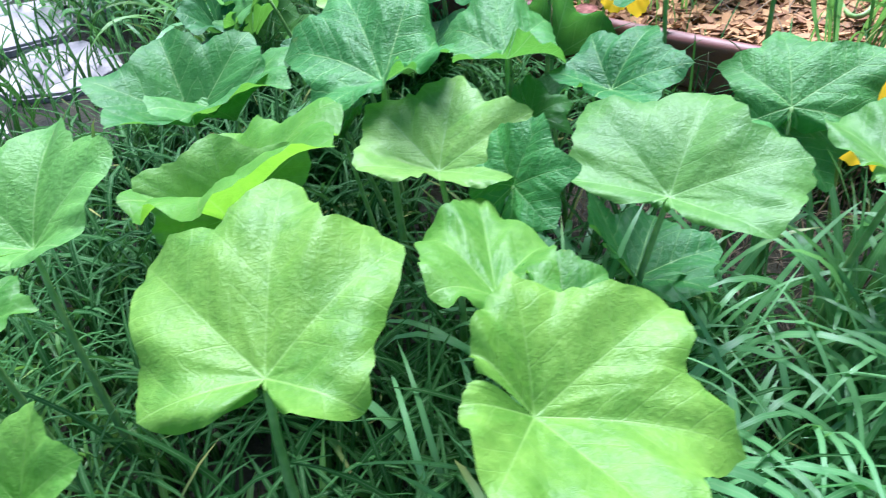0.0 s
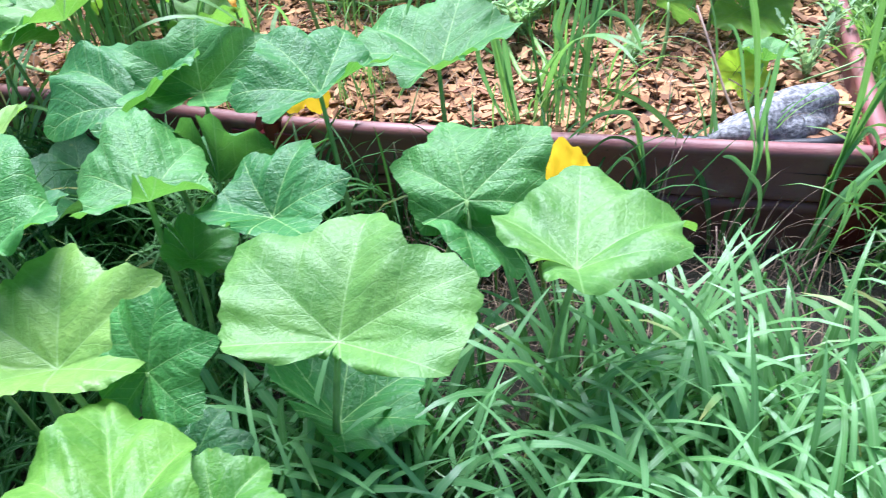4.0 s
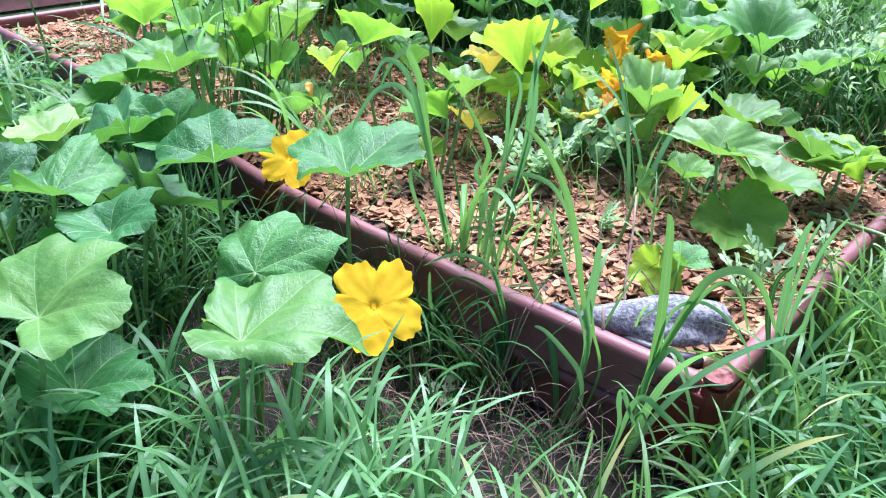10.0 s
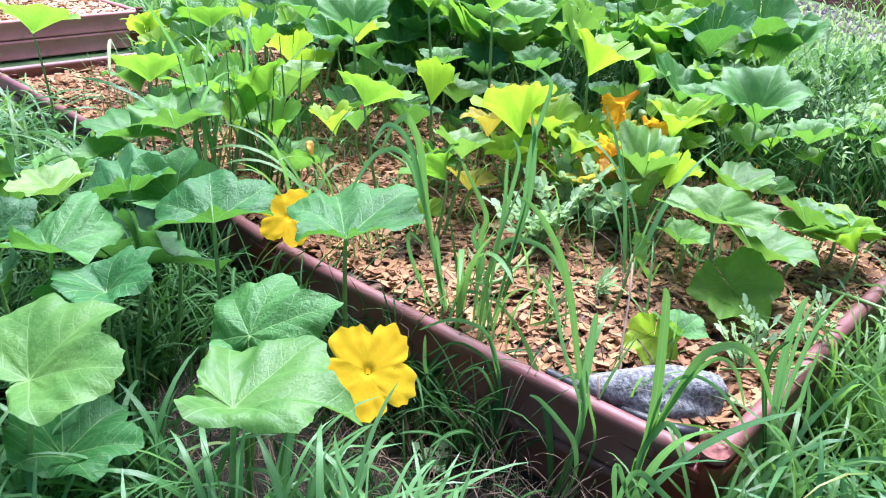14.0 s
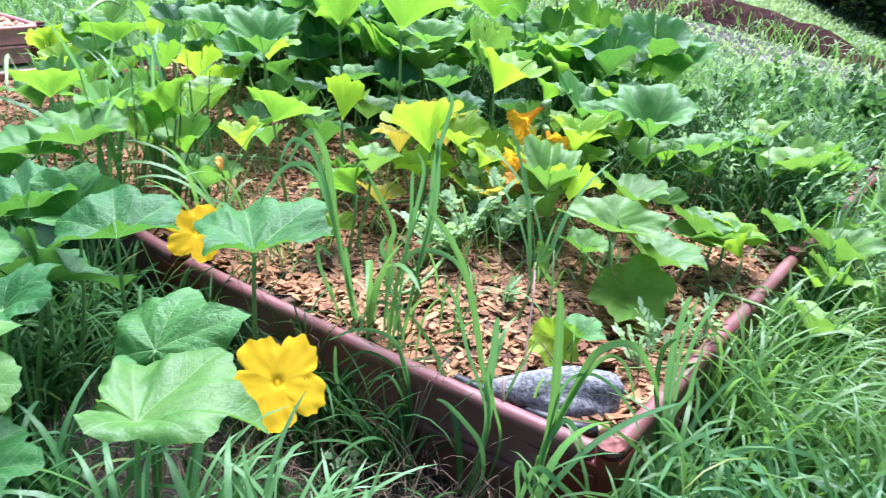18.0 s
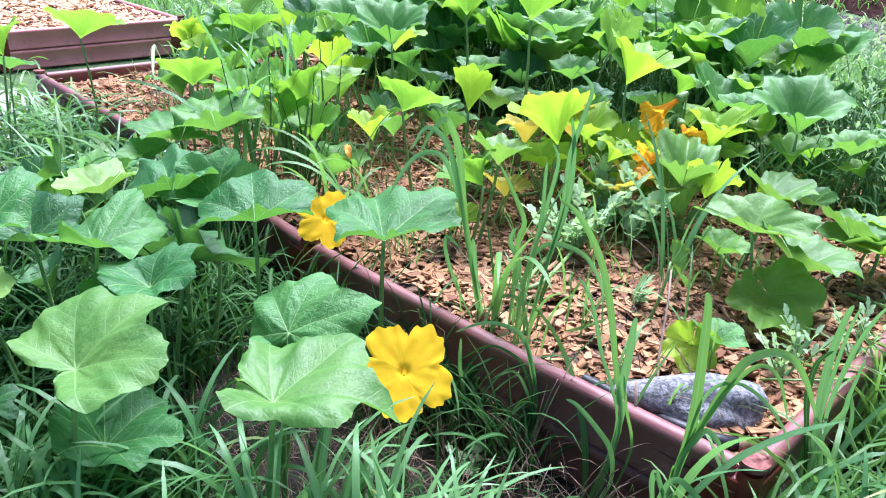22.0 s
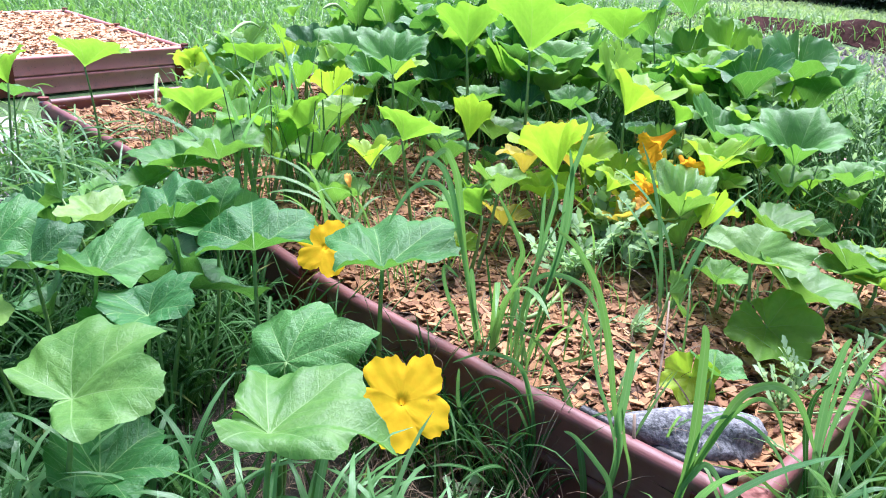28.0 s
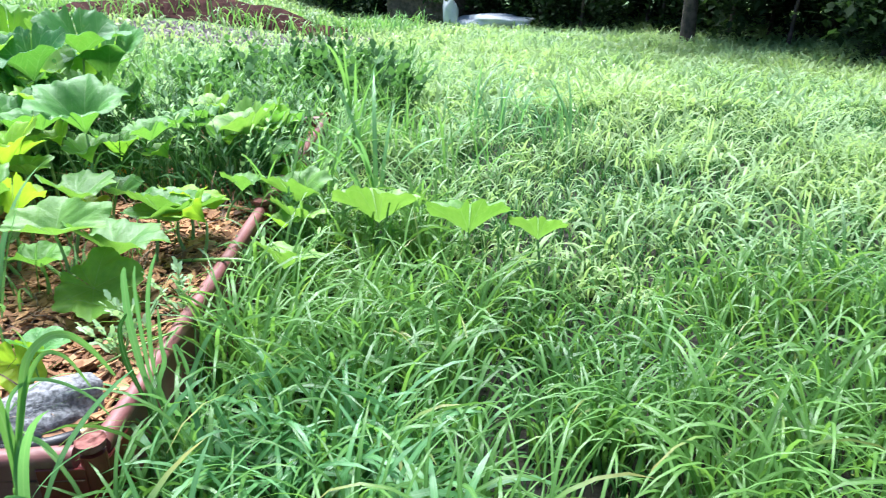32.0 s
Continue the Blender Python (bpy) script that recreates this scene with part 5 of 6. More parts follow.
v, f = tube([Vector(p) - Vector((-0.07, 0.06, SOIL_Z)) for p in ((-0.066, 0.084, 0.230), (-0.052, 0.093, 0.230), (-0.051, 0.0935, 0.230), (-0.035, 0.103, 0.230))], [0.0175, 0.0175, 0.012, 0.012], 12)
put("fitting", mesh("fitting", v, f), BRASS, hose, "tarnished brass fitting")


# ---- tall grass in and at the bed ----
def clump(x, y, z, n, length, width, bend, seed, label, mat=None, toward=None, spread=0.02, seeds=False):
    rng = np.random.default_rng(seed)
    cl = thing("grass_clump", (x, y, z), label, "grass", "tall grass clumps")
    for k in range(n):
        px, py = rng.normal(0, spread, 2)
        az = rng.uniform(0, math.tau, 1) if toward is None else rng.normal(toward, 0.9, 1)
        blades("blade", mat or GRASS_BRIGHT, np.array([px]), np.array([py]), seed * 100 + k, length, width, bend, "", 12, start=0.16, zoff=0.004, az=az, parent=cl, arch=1.7)
    if seeds:
        for k in range(seeds):
            px, py = rng.normal(0, spread, 2)
            h = rng.uniform(0.4, 0.55)
            dx, dy = rng.normal(0, 0.06, 2)
            v, f = tube(bow((px, py, 0), (px + dx, py + dy, h), 0, 8, (0.01, 0, 0)), 0.0016, 5)
            st = put("seed_stem", mesh("seed_stem", v, f), GRASS_DEEP_STEM, cl)
    return cl


GRASS_DEEP_STEM = stem_material("seed_stem_dark", (0.03, 0.05, 0.02), (0.07, 0.11, 0.04))
E_ = "tall grass with broad bright blades rooted at the boards"
clump(-0.72, 0.07, SOIL_Z, 4, (0.38, 0.66), (0.015, 0.024), (0.5, 2.4), 42, E_)
clump(-0.60, 0.06, SOIL_Z, 8, (0.25, 0.5), (0.006, 0.013), (0.5, 2.6), 43, E_)
clump(-0.72, -0.10, 0.0, 22, (0.18, 0.42), (0.007, 0.013), (0.6, 2.4), 44, "grass tuft at the foot of the boards", GRASS_SHADE, spread=0.05)
clump(-0.50, -0.09, 0.0, 16, (0.2, 0.42), (0.007, 0.013), (0.6, 2.4), 45, "grass tuft at the foot of the boards", GRASS_SHADE, spread=0.05)
clump(-0.31, -0.05, 0.0, 4, (0.34, 0.66), (0.010, 0.019), (0.4, 2.2), 46, "tall grass growing up along the boards", toward=2.4)
clump(-0.10, -0.09, 0.0, 3, (0.34, 0.66), (0.013, 0.022), (0.6, 2.7), 47, "tall arching grass growing up at the bed's corner", GRASS_LUSH, toward=0.9)
clump(0.06, 0.26, 0.0, 7, (0.34, 0.60), (0.012, 0.022), (0.5, 2.2), 48, "tall arching grass outside the boards", GRASS_LUSH)
clump(0.06, 0.55, 0.0, 12, (0.3, 0.5), (0.009, 0.016), (0.6, 2.3), 49, "tall arching grass outside the boards")
clump(-2.0, 0.30, SOIL_Z, 18, (0.35, 0.75), (0.012, 0.020), (0.3, 2.0), 50, "tall dark grass clump with thin seed stems", GRASS_LUSH, seeds=6, spread=0.035)
clump(-1.75, 0.22, SOIL_Z, 14, (0.3, 0.6), (0.009, 0.016), (0.3, 2.0), 51, "tall dark grass clump with thin seed stems", GRASS_SHADE, seeds=3, spread=0.04)
clump(-1.83, 0.02, SOIL_Z, 12, (0.40, 0.78), (0.010, 0.019), (0.3, 1.6), 61, "tall dark grass clump with thin seed stems", GRASS_LUSH, seeds=4, spread=0.035)
clump(-1.42, 0.16, SOIL_Z, 10, (0.25, 0.55), (0.008, 0.015), (0.5, 2.4), 62, "tall grass tuft among the squash stalks", GRASS_BRIGHT, spread=0.05)
clump(-2.35, 0.42, SOIL_Z, 14, (0.30, 0.60), (0.008, 0.014), (0.4, 2.2), 63, "tall grass tuft among the squash stalks", GRASS_LUSH, spread=0.06)
for k, (cx, cy) in enumerate(((-2.42, -0.12), (-2.22, -0.16), (-2.52, -0.34), (-2.30, -0.40), (-2.05, -0.22))):
    clump(cx, cy, 0.0, 20, (0.34, 0.68), (0.011, 0.020), (1.2, 2.7), 80 + k, "leafy grass tuft leaning over the boards", GRASS_LUSH if k % 2 else GRASS_NEAR, spread=0.06)
clump(-0.55, 0.62, SOIL_Z, 7, (0.35, 0.55), (0.012, 0.020), (0.3, 1.5), 52, "single tall grass tuft among yellowing leaves", GRASS_LUSH)
clump(0.10, 1.55, 0.0, 26, (0.35, 0.6), (0.009, 0.016), (0.5, 2.3), 57, "tall arching grass outside the boards", spread=0.07)
clump(0.10, 1.95, 0.0, 26, (0.35, 0.6), (0.009, 0.016), (0.5, 2.3), 58, "tall arching grass outside the boards", spread=0.07)
clump(0.10, 2.35, 0.0, 26, (0.35, 0.6), (0.009, 0.016), (0.5, 2.3), 59, "tall arching grass outside the boards", spread=0.07)
clump(0.35, 1.9, 0.0, 8, (0.5, 0.8), (0.016, 0.026), (0.4, 1.6), 53, "very tall broad grass standing above the lawn", GRASS_LUSH)
clump(0.2, 2.6, 0.0, 8, (0.6, 0.9), (0.016, 0.026), (0.4, 1.4), 54, "very tall broad grass standing above the lawn")
for k, (cx, cy) in enumerate(((-3.2, -0.28), (-3.17, -0.17), (-3.17, -0.06), (-3.58, -0.08), (-3.6, -0.06), (-3.57, -0.22), (-3.26, -0.06), (-4.05, -0.06), (-2.75, -0.10), (-2.58, -0.22), (-2.95, -0.14), (-2.66, -0.05))):
    clump(cx, cy, 0.0, 24, (0.25, 0.58), (0.011, 0.020), (1.7, 3.0), 60 + k, "leafy grass tuft beside the path", GRASS_NEAR if k % 2 else GRASS_LUSH, spread=0.07)



def grass_blade(cl, pts, width, mat):
    """One broad blade through a few points, folded along its midrib and tapering to its tip."""
    base = cl.matrix_basis.translation
    width *= 0.74
    P = [Vector(p) - base for p in pts]
    fine = []
    for i in range(len(P) - 1):
        p0, p1, p2, p3 = P[max(i - 1, 0)], P[i], P[i + 1], P[min(i + 2, len(P) - 1)]
        for k in range(5):
            u = k / 5
            fine.append(0.5 * ((2 * p1) + (p2 - p0) * u + (2 * p0 - 5 * p1 + 4 * p2 - p3) * u * u + (3 * p1 - p0 - 3 * p2 + p3) * u ** 3))
    fine.append(P[-1])
    n = len(fine)
    v, uv = [], []
    for i, p in enumerate(fine):
        s = i / (n - 1)
        t = (fine[min(i + 1, n - 1)] - fine[max(i - 1, 0)]).normalized()
        depth = Vector((0.35 + 0.3 * math.sin(3 * s + len(pts)), -0.8, 0.35))
        side = t.cross(depth).normalized()
        up = side.cross(t).normalized()
        w = 0.5 * width * min(1.0, 0.30 + 1.6 * s) * math.sqrt(max(0.0, 1 - s ** 3.2))
        v += [p - side * w + up * 0.25 * w, p, p + side * w + up * 0.25 * w]
        uv += [(0, s), (0.5, s), (1, s)]
    f = []
    for i in range(n - 1):
        b = 3 * i
        f += [(b, b + 1, b + 4, b + 3), (b + 1, b + 2, b + 5, b + 4)]
    return put("blade", mesh("blade", v, f, {"blade": uv}), mat, cl)


def blade_clump(first, label):
    return thing("grass_clump", first, label, "grass", "tall grass clumps")


BR, LU, SH = GRASS_BRIGHT, GRASS_LUSH, GRASS_SHADE
cl = blade_clump(((-0.787, 0.078, 0.200),)[0], "tall grass with broad bending blades rooted in the wood chips")
grass_blade(cl, ((-0.787, 0.078, 0.200), (-0.800, 0.067, 0.292), (-0.825, 0.044, 0.467), (-0.843, 0.028, 0.645), (-0.857, 0.014, 0.708), (-0.872, 0.001, 0.733), (-0.895, -0.020, 0.700), (-0.914, -0.038, 0.645)), 0.026, BR)
grass_blade(cl, ((-0.774, 0.071, 0.200), (-0.800, 0.048, 0.364), (-0.831, 0.019, 0.562), (-0.851, 0.002, 0.662), (-0.872, -0.018, 0.705), (-0.898, -0.041, 0.711), (-0.919, -0.060, 0.658)), 0.020, LU)
grass_blade(cl, ((-0.796, 0.080, 0.200), (-0.828, 0.050, 0.432), (-0.858, 0.024, 0.583), (-0.886, -0.002, 0.645), (-0.926, -0.039, 0.635), (-0.959, -0.069, 0.573), (-0.973, -0.082, 0.533)), 0.018, LU)
grass_blade(cl, ((-0.767, 0.077, 0.200), (-0.786, 0.060, 0.300), (-0.796, 0.051, 0.397), (-0.801, 0.047, 0.437)), 0.022, LU)
grass_blade(cl, ((-0.783, 0.051, 0.200), (-0.818, 0.018, 0.300), (-0.842, -0.004, 0.395), (-0.843, -0.004, 0.442), (-0.816, 0.020, 0.411)), 0.015, LU)
grass_blade(cl, ((-0.706, 0.067, 0.200), (-0.719, 0.056, 0.314), (-0.733, 0.044, 0.423), (-0.744, 0.035, 0.498)), 0.010, SH)
cl = blade_clump(((-0.683, 0.096, 0.200),)[0], "tall grass with upright bright blades among yellowing leaves")
grass_blade(cl, ((-0.683, 0.096, 0.200), (-0.691, 0.089, 0.331), (-0.689, 0.091, 0.457), (-0.682, 0.097, 0.511), (-0.708, 0.076, 0.585), (-0.735, 0.053, 0.649)), 0.019, BR)
grass_blade(cl, ((-0.672, 0.100, 0.200), (-0.670, 0.101, 0.336), (-0.654, 0.114, 0.463), (-0.637, 0.128, 0.584), (-0.629, 0.135, 0.670), (-0.643, 0.123, 0.712)), 0.015, LU)
grass_blade(cl, ((-0.641, 0.104, 0.200), (-0.623, 0.118, 0.382), (-0.603, 0.134, 0.551), (-0.599, 0.137, 0.691), (-0.583, 0.149, 0.784), (-0.576, 0.155, 0.848), (-0.607, 0.130, 0.883)), 0.017, LU)
grass_blade(cl, ((-0.646, 0.099, 0.200), (-0.620, 0.119, 0.398), (-0.594, 0.140, 0.566), (-0.592, 0.141, 0.692), (-0.604, 0.132, 0.781)), 0.018, LU)
grass_blade(cl, ((-0.678, 0.080, 0.200), (-0.662, 0.093, 0.374), (-0.640, 0.111, 0.448), (-0.605, 0.140, 0.465), (-0.556, 0.180, 0.443), (-0.524, 0.206, 0.387), (-0.508, 0.220, 0.334)), 0.018, LU)
grass_blade(cl, ((-0.683, 0.074, 0.200), (-0.679, 0.077, 0.324), (-0.674, 0.082, 0.404), (-0.693, 0.065, 0.463), (-0.683, 0.074, 0.502)), 0.020, LU)
grass_blade(cl, ((-0.660, 0.082, 0.200), (-0.648, 0.092, 0.349), (-0.635, 0.102, 0.533), (-0.636, 0.102, 0.633), (-0.636, 0.102, 0.674)), 0.014, LU)
grass_blade(cl, ((-0.630, 0.252, 0.200), (-0.627, 0.254, 0.269), (-0.611, 0.265, 0.323)), 0.013, BR)
grass_blade(cl, ((-0.645, 0.142, 0.200), (-0.641, 0.145, 0.301), (-0.634, 0.151, 0.359), (-0.655, 0.134, 0.403)), 0.016, SH)
grass_blade(cl, ((-0.698, 0.034, 0.200), (-0.696, 0.036, 0.299), (-0.676, 0.053, 0.324), (-0.638, 0.086, 0.307), (-0.605, 0.115, 0.286)), 0.011, LU)
grass_blade(cl, ((-0.631, 0.160, 0.200), (-0.585, 0.194, 0.209), (-0.542, 0.226, 0.235), (-0.510, 0.249, 0.261)), 0.013, BR)
cl = blade_clump(((-0.501, -0.087, 0.000),)[0], "tall grass growing up along the front boards")
grass_blade(cl, ((-0.501, -0.087, 0.000), (-0.474, -0.066, 0.185), (-0.483, -0.073, 0.275), (-0.505, -0.090, 0.345), (-0.536, -0.115, 0.368), (-0.575, -0.145, 0.368), (-0.623, -0.183, 0.335)), 0.014, LU)
grass_blade(cl, ((-0.509, -0.107, 0.000), (-0.471, -0.076, 0.161), (-0.488, -0.090, 0.265), (-0.515, -0.112, 0.305), (-0.555, -0.144, 0.318), (-0.603, -0.183, 0.271)), 0.010, SH)
grass_blade(cl, ((-0.492, -0.077, 0.000), (-0.468, -0.059, 0.154), (-0.487, -0.073, 0.273), (-0.502, -0.085, 0.344)), 0.014, BR)
grass_blade(cl, ((-0.484, -0.077, 0.000), (-0.468, -0.065, 0.125), (-0.490, -0.081, 0.215), (-0.512, -0.099, 0.253), (-0.537, -0.117, 0.236)), 0.010, LU)
grass_blade(cl, ((-0.665, -0.151, 0.000), (-0.638, -0.125, 0.118), (-0.647, -0.133, 0.214), (-0.648, -0.134, 0.291)), 0.016, LU)
grass_blade(cl, ((-0.753, -0.180, 0.000), (-0.716, -0.139, 0.180), (-0.737, -0.162, 0.274), (-0.752, -0.179, 0.350)), 0.011, SH)
cl = blade_clump(((-0.283, -0.080, 0.000),)[0], "tall arching grass standing before the front boards")
grass_blade(cl, ((-0.283, -0.080, 0.000), (-0.251, -0.061, 0.228), (-0.277, -0.076, 0.386), (-0.299, -0.090, 0.509), (-0.324, -0.104, 0.601), (-0.354, -0.122, 0.665), (-0.380, -0.137, 0.700), (-0.404, -0.151, 0.715)), 0.020, BR)
grass_blade(cl, ((-0.285, -0.083, 0.000), (-0.257, -0.067, 0.227), (-0.276, -0.078, 0.333), (-0.302, -0.093, 0.407), (-0.326, -0.107, 0.504), (-0.345, -0.119, 0.549), (-0.358, -0.126, 0.561)), 0.011, LU)
grass_blade(cl, ((-0.269, -0.076, 0.000), (-0.250, -0.065, 0.259), (-0.259, -0.070, 0.312), (-0.256, -0.068, 0.394), (-0.256, -0.068, 0.472), (-0.254, -0.067, 0.500)), 0.024, LU)
grass_blade(cl, ((-0.256, -0.075, 0.000), (-0.221, -0.055, 0.186), (-0.241, -0.067, 0.293), (-0.255, -0.075, 0.371)), 0.010, BR)
grass_blade(cl, ((-0.272, -0.122, 0.000), (-0.233, -0.098, 0.112), (-0.239, -0.102, 0.203), (-0.269, -0.120, 0.254), (-0.307, -0.144, 0.301), (-0.327, -0.156, 0.310)), 0.016, LU)
cl = blade_clump(((-0.117, -0.083, 0.000),)[0], "tall broad grass arching over the bed's near corner")
grass_blade(cl, ((-0.117, -0.083, 0.000), (-0.107, -0.079, 0.234), (-0.102, -0.076, 0.304), (-0.101, -0.076, 0.382), (-0.108, -0.079, 0.501), (-0.115, -0.082, 0.591), (-0.122, -0.085, 0.617)), 0.027, BR)
grass_blade(cl, ((-0.117, -0.083, 0.000), (-0.110, -0.080, 0.233), (-0.095, -0.073, 0.306), (-0.070, -0.062, 0.406), (-0.046, -0.052, 0.493), (-0.011, -0.036, 0.530), (0.023, -0.022, 0.527), (0.051, -0.009, 0.486), (0.076, 0.002, 0.425)), 0.022, BR)
grass_blade(cl, ((-0.113, -0.083, 0.000), (-0.102, -0.078, 0.237), (-0.083, -0.070, 0.351), (-0.054, -0.057, 0.449), (-0.021, -0.043, 0.501), (0.011, -0.029, 0.485), (0.038, -0.017, 0.411)), 0.013, BR)
grass_blade(cl, ((-0.117, -0.093, 0.000), (-0.104, -0.087, 0.241), (-0.087, -0.080, 0.315), (-0.072, -0.073, 0.345), (-0.049, -0.063, 0.324), (-0.028, -0.054, 0.274)), 0.017, LU)
grass_blade(cl, ((-0.116, -0.081, 0.000), (-0.105, -0.076, 0.248), (-0.092, -0.071, 0.403), (-0.056, -0.055, 0.452), (-0.011, -0.035, 0.439), (0.032, -0.016, 0.392), (0.054, -0.006, 0.342)), 0.010, LU)
grass_blade(cl, ((-0.116, -0.082, 0.000), (-0.112, -0.080, 0.231), (-0.113, -0.081, 0.175), (-0.103, -0.076, 0.137)), 0.014, BR)
grass_blade(cl, ((-0.126, -0.201, 0.000), (-0.095, -0.185, 0.190), (-0.101, -0.188, 0.271), (-0.098, -0.187, 0.297), (-0.081, -0.177, 0.251), (-0.062, -0.168, 0.202)), 0.015, LU)
grass_blade(cl, ((-0.126, -0.201, 0.000), (-0.096, -0.185, 0.161), (-0.072, -0.173, 0.288), (-0.024, -0.148, 0.258), (0.027, -0.122, 0.208), (0.071, -0.099, 0.155)), 0.017, LU)
cl = blade_clump(((0.075, 0.217, 0.000),)[0], "tall broad grass standing outside the side boards")
grass_blade(cl, ((0.075, 0.217, 0.000), (0.033, 0.208, 0.251), (0.019, 0.205, 0.409), (0.023, 0.206, 0.519), (0.030, 0.207, 0.554)), 0.022, LU)
grass_blade(cl, ((0.075, 0.245, 0.000), (0.032, 0.236, 0.236), (0.025, 0.235, 0.358), (0.029, 0.235, 0.492), (0.038, 0.237, 0.545)), 0.012, LU)
grass_blade(cl, ((0.093, 0.254, 0.000), (0.037, 0.243, 0.249), (0.043, 0.244, 0.424), (0.060, 0.248, 0.514), (0.080, 0.252, 0.565)), 0.014, LU)
grass_blade(cl, ((0.075, 0.204, 0.000), (0.022, 0.193, 0.253), (0.004, 0.189, 0.341), (0.003, 0.189, 0.418), (0.024, 0.193, 0.456)), 0.017, SH)
grass_blade(cl, ((0.103, 0.240, 0.000), (0.044, 0.229, 0.219), (0.064, 0.233, 0.314), (0.064, 0.233, 0.355), (0.071, 0.234, 0.450)), 0.015, LU)
grass_blade(cl, ((0.074, 0.228, 0.000), (0.047, 0.222, -0.014), (0.024, 0.217, 0.024), (0.015, 0.215, 0.164), (0.006, 0.213, 0.280)), 0.024, LU)
grass_blade(cl, ((0.094, 0.178, 0.000), (0.091, 0.177, -0.034), (0.030, 0.164, 0.046), (-0.010, 0.156, 0.086), (-0.036, 0.151, 0.081), (-0.041, 0.150, 0.014)), 0.022, LU)
grass_blade(cl, ((0.094, 0.198, 0.000), (0.110, 0.201, -0.003), (0.093, 0.198, 0.086), (0.076, 0.194, 0.139)), 0.020, BR)
grass_blade(cl, ((0.127, 0.389, 0.000), (0.189, 0.399, -0.101), (0.148, 0.392, 0.014), (0.095, 0.384, 0.109), (0.051, 0.377, 0.135)), 0.022, LU)
grass_blade(cl, ((0.089, 0.400, 0.000), (0.098, 0.402, -0.028), (0.095, 0.401, 0.074), (0.124, 0.406, 0.139), (0.128, 0.407, 0.204)), 0.016, BR)
grass_blade(cl, ((0.090, 0.368, 0.000), (0.063, 0.363, 0.109), (0.055, 0.361, 0.231), (0.036, 0.358, 0.283), (0.042, 0.359, 0.194)), 0.012, LU)


def foxtail(base, top, tip, seed):
    """A foxtail grass stem with a nodding bristly seed head."""
    rng = np.random.default_rng(seed)
    b, t, e = Vector(base), Vector(top), Vector(tip)
    ft = thing("foxtail_grass", b, "foxtail grass with a nodding bristly seed head", "grass", "foxtail stems")
    v, f = tube([q - b for q in bow(b, t, 0, 9)], 0.0016, 6)
    put("stem", mesh("stem", v, f), STEM, ft)
    spine = [t.lerp(e, k / 8) - b + Vector((0, 0, 0.035 * math.sin(k / 8 * math.pi))) for k in range(9)]
    v, f = tube(spine, [0.003, 0.006, 0.0075, 0.008, 0.008, 0.0075, 0.0065, 0.005, 0.002], 10)
    head = put("seed_head", mesh("seed_head", v, f), WEED_FUZZ, ft, "pale green bristly seed head")
    V, F = [], []
    for k in range(420):
        u = rng.uniform(0.05, 0.98) * 8
        i = min(int(u), 7)
        c = spine[i].lerp(spine[i + 1], u - i)
        d = Vector(rng.normal(0, 1, 3)).normalized()
        w = d.cross(Vector((0.3, 0.5, 0.8))).normalized() * 0.0005
        V += [c + w, c - w, c + d * rng.uniform(0.012, 0.02)]
        F.append((3 * k, 3 * k + 1, 3 * k + 2))
    put("bristles", mesh("bristles", [tuple(q) for q in V], F), WEED_FUZZ, ft)


WEED_FUZZ = stem_material("seed_head_green", (0.20, 0.33, 0.10), (0.34, 0.46, 0.2), 0.7)
foxtail((-2.241, 0.331, 0.200), (-2.525, 0.341, 0.780), (-3.044, 0.785, 0.720), 1)
foxtail((-2.188, 0.407, 0.200), (-2.577, 0.837, 0.860), (-2.709, 1.070, 0.800), 2)
foxtail((-2.385, 0.127, 0.200), (-3.014, 0.227, 0.550), (-2.672, 0.059, 0.480), 3)


for k, (cx, cy, n) in enumerate(((0.03, 1.45, 14), (0.05, 1.75, 16), (0.02, 2.1, 16), (0.04, 2.45, 16), (0.5, 2.7, 30), (0.9, 3.1, 30), (0.7, 2.2, 24), (1.3, 2.9, 24))):
    clump(cx, cy, float(ground_z(cx, cy)), n, (0.30, 0.62), (0.008, 0.015), (0.5, 2.3), 160 + k, "tall rough grass at the side of the bed", GRASS_LUSH if k % 2 else GRASS_BRIGHT, spread=0.05 + 0.01 * k)


# ---- small weeds and vines ----
def leaflet_mesh(length, wide):
    v = [(0, 0, 0)]
    for k in range(1, 6):
        s = k / 6
        w = wide * math.sin(s * math.pi) ** 0.8 * (1 + (0.22 if k % 2 else -0.15))
        v += [(-w * length, s * length, 0.06 * length * s), (0, s * length, 0.02 * length - 0.10 * length * s * s), (w * length, s * length, 0.06 * length * s)]
    v.append((0, length, -0.1 * length))
    f = [(0, 2, 1), (0, 3, 2)]
    for k in range(4):
        a, b = 1 + 3 * k, 4 + 3 * k
        f += [(a, a + 1, b + 1), (a, b + 1, b), (a + 1, a + 2, b + 2), (a + 1, b + 2, b + 1)]
    f += [(13, 14, 16), (14, 15, 16)]
    return np.array(v), np.array(f)


def plain_leaf(name, a, b_, through):
    m, nt, b = material(name, 0.6)
    b.inputs["Specular IOR Level"].default_value = 0.15
    geo = node(nt, "ShaderNodeNewGeometry")
    c = blend(nt, geo.outputs["Random Per Island"], a, b_)
    c = blend(nt, calc(nt, "MULTIPLY", noise_of(nt, 60, 3, geo.outputs["Position"]), 0.4), c, b_)
    nt.links.new(c, b.inputs["Base Color"])
    see_through(nt, b, blend(nt, 0.5, through, c), 0.42)
    return m


WEED = plain_leaf("weed_leaf", (0.24, 0.40, 0.18), (0.42, 0.58, 0.34), (0.40, 0.62, 0.14))
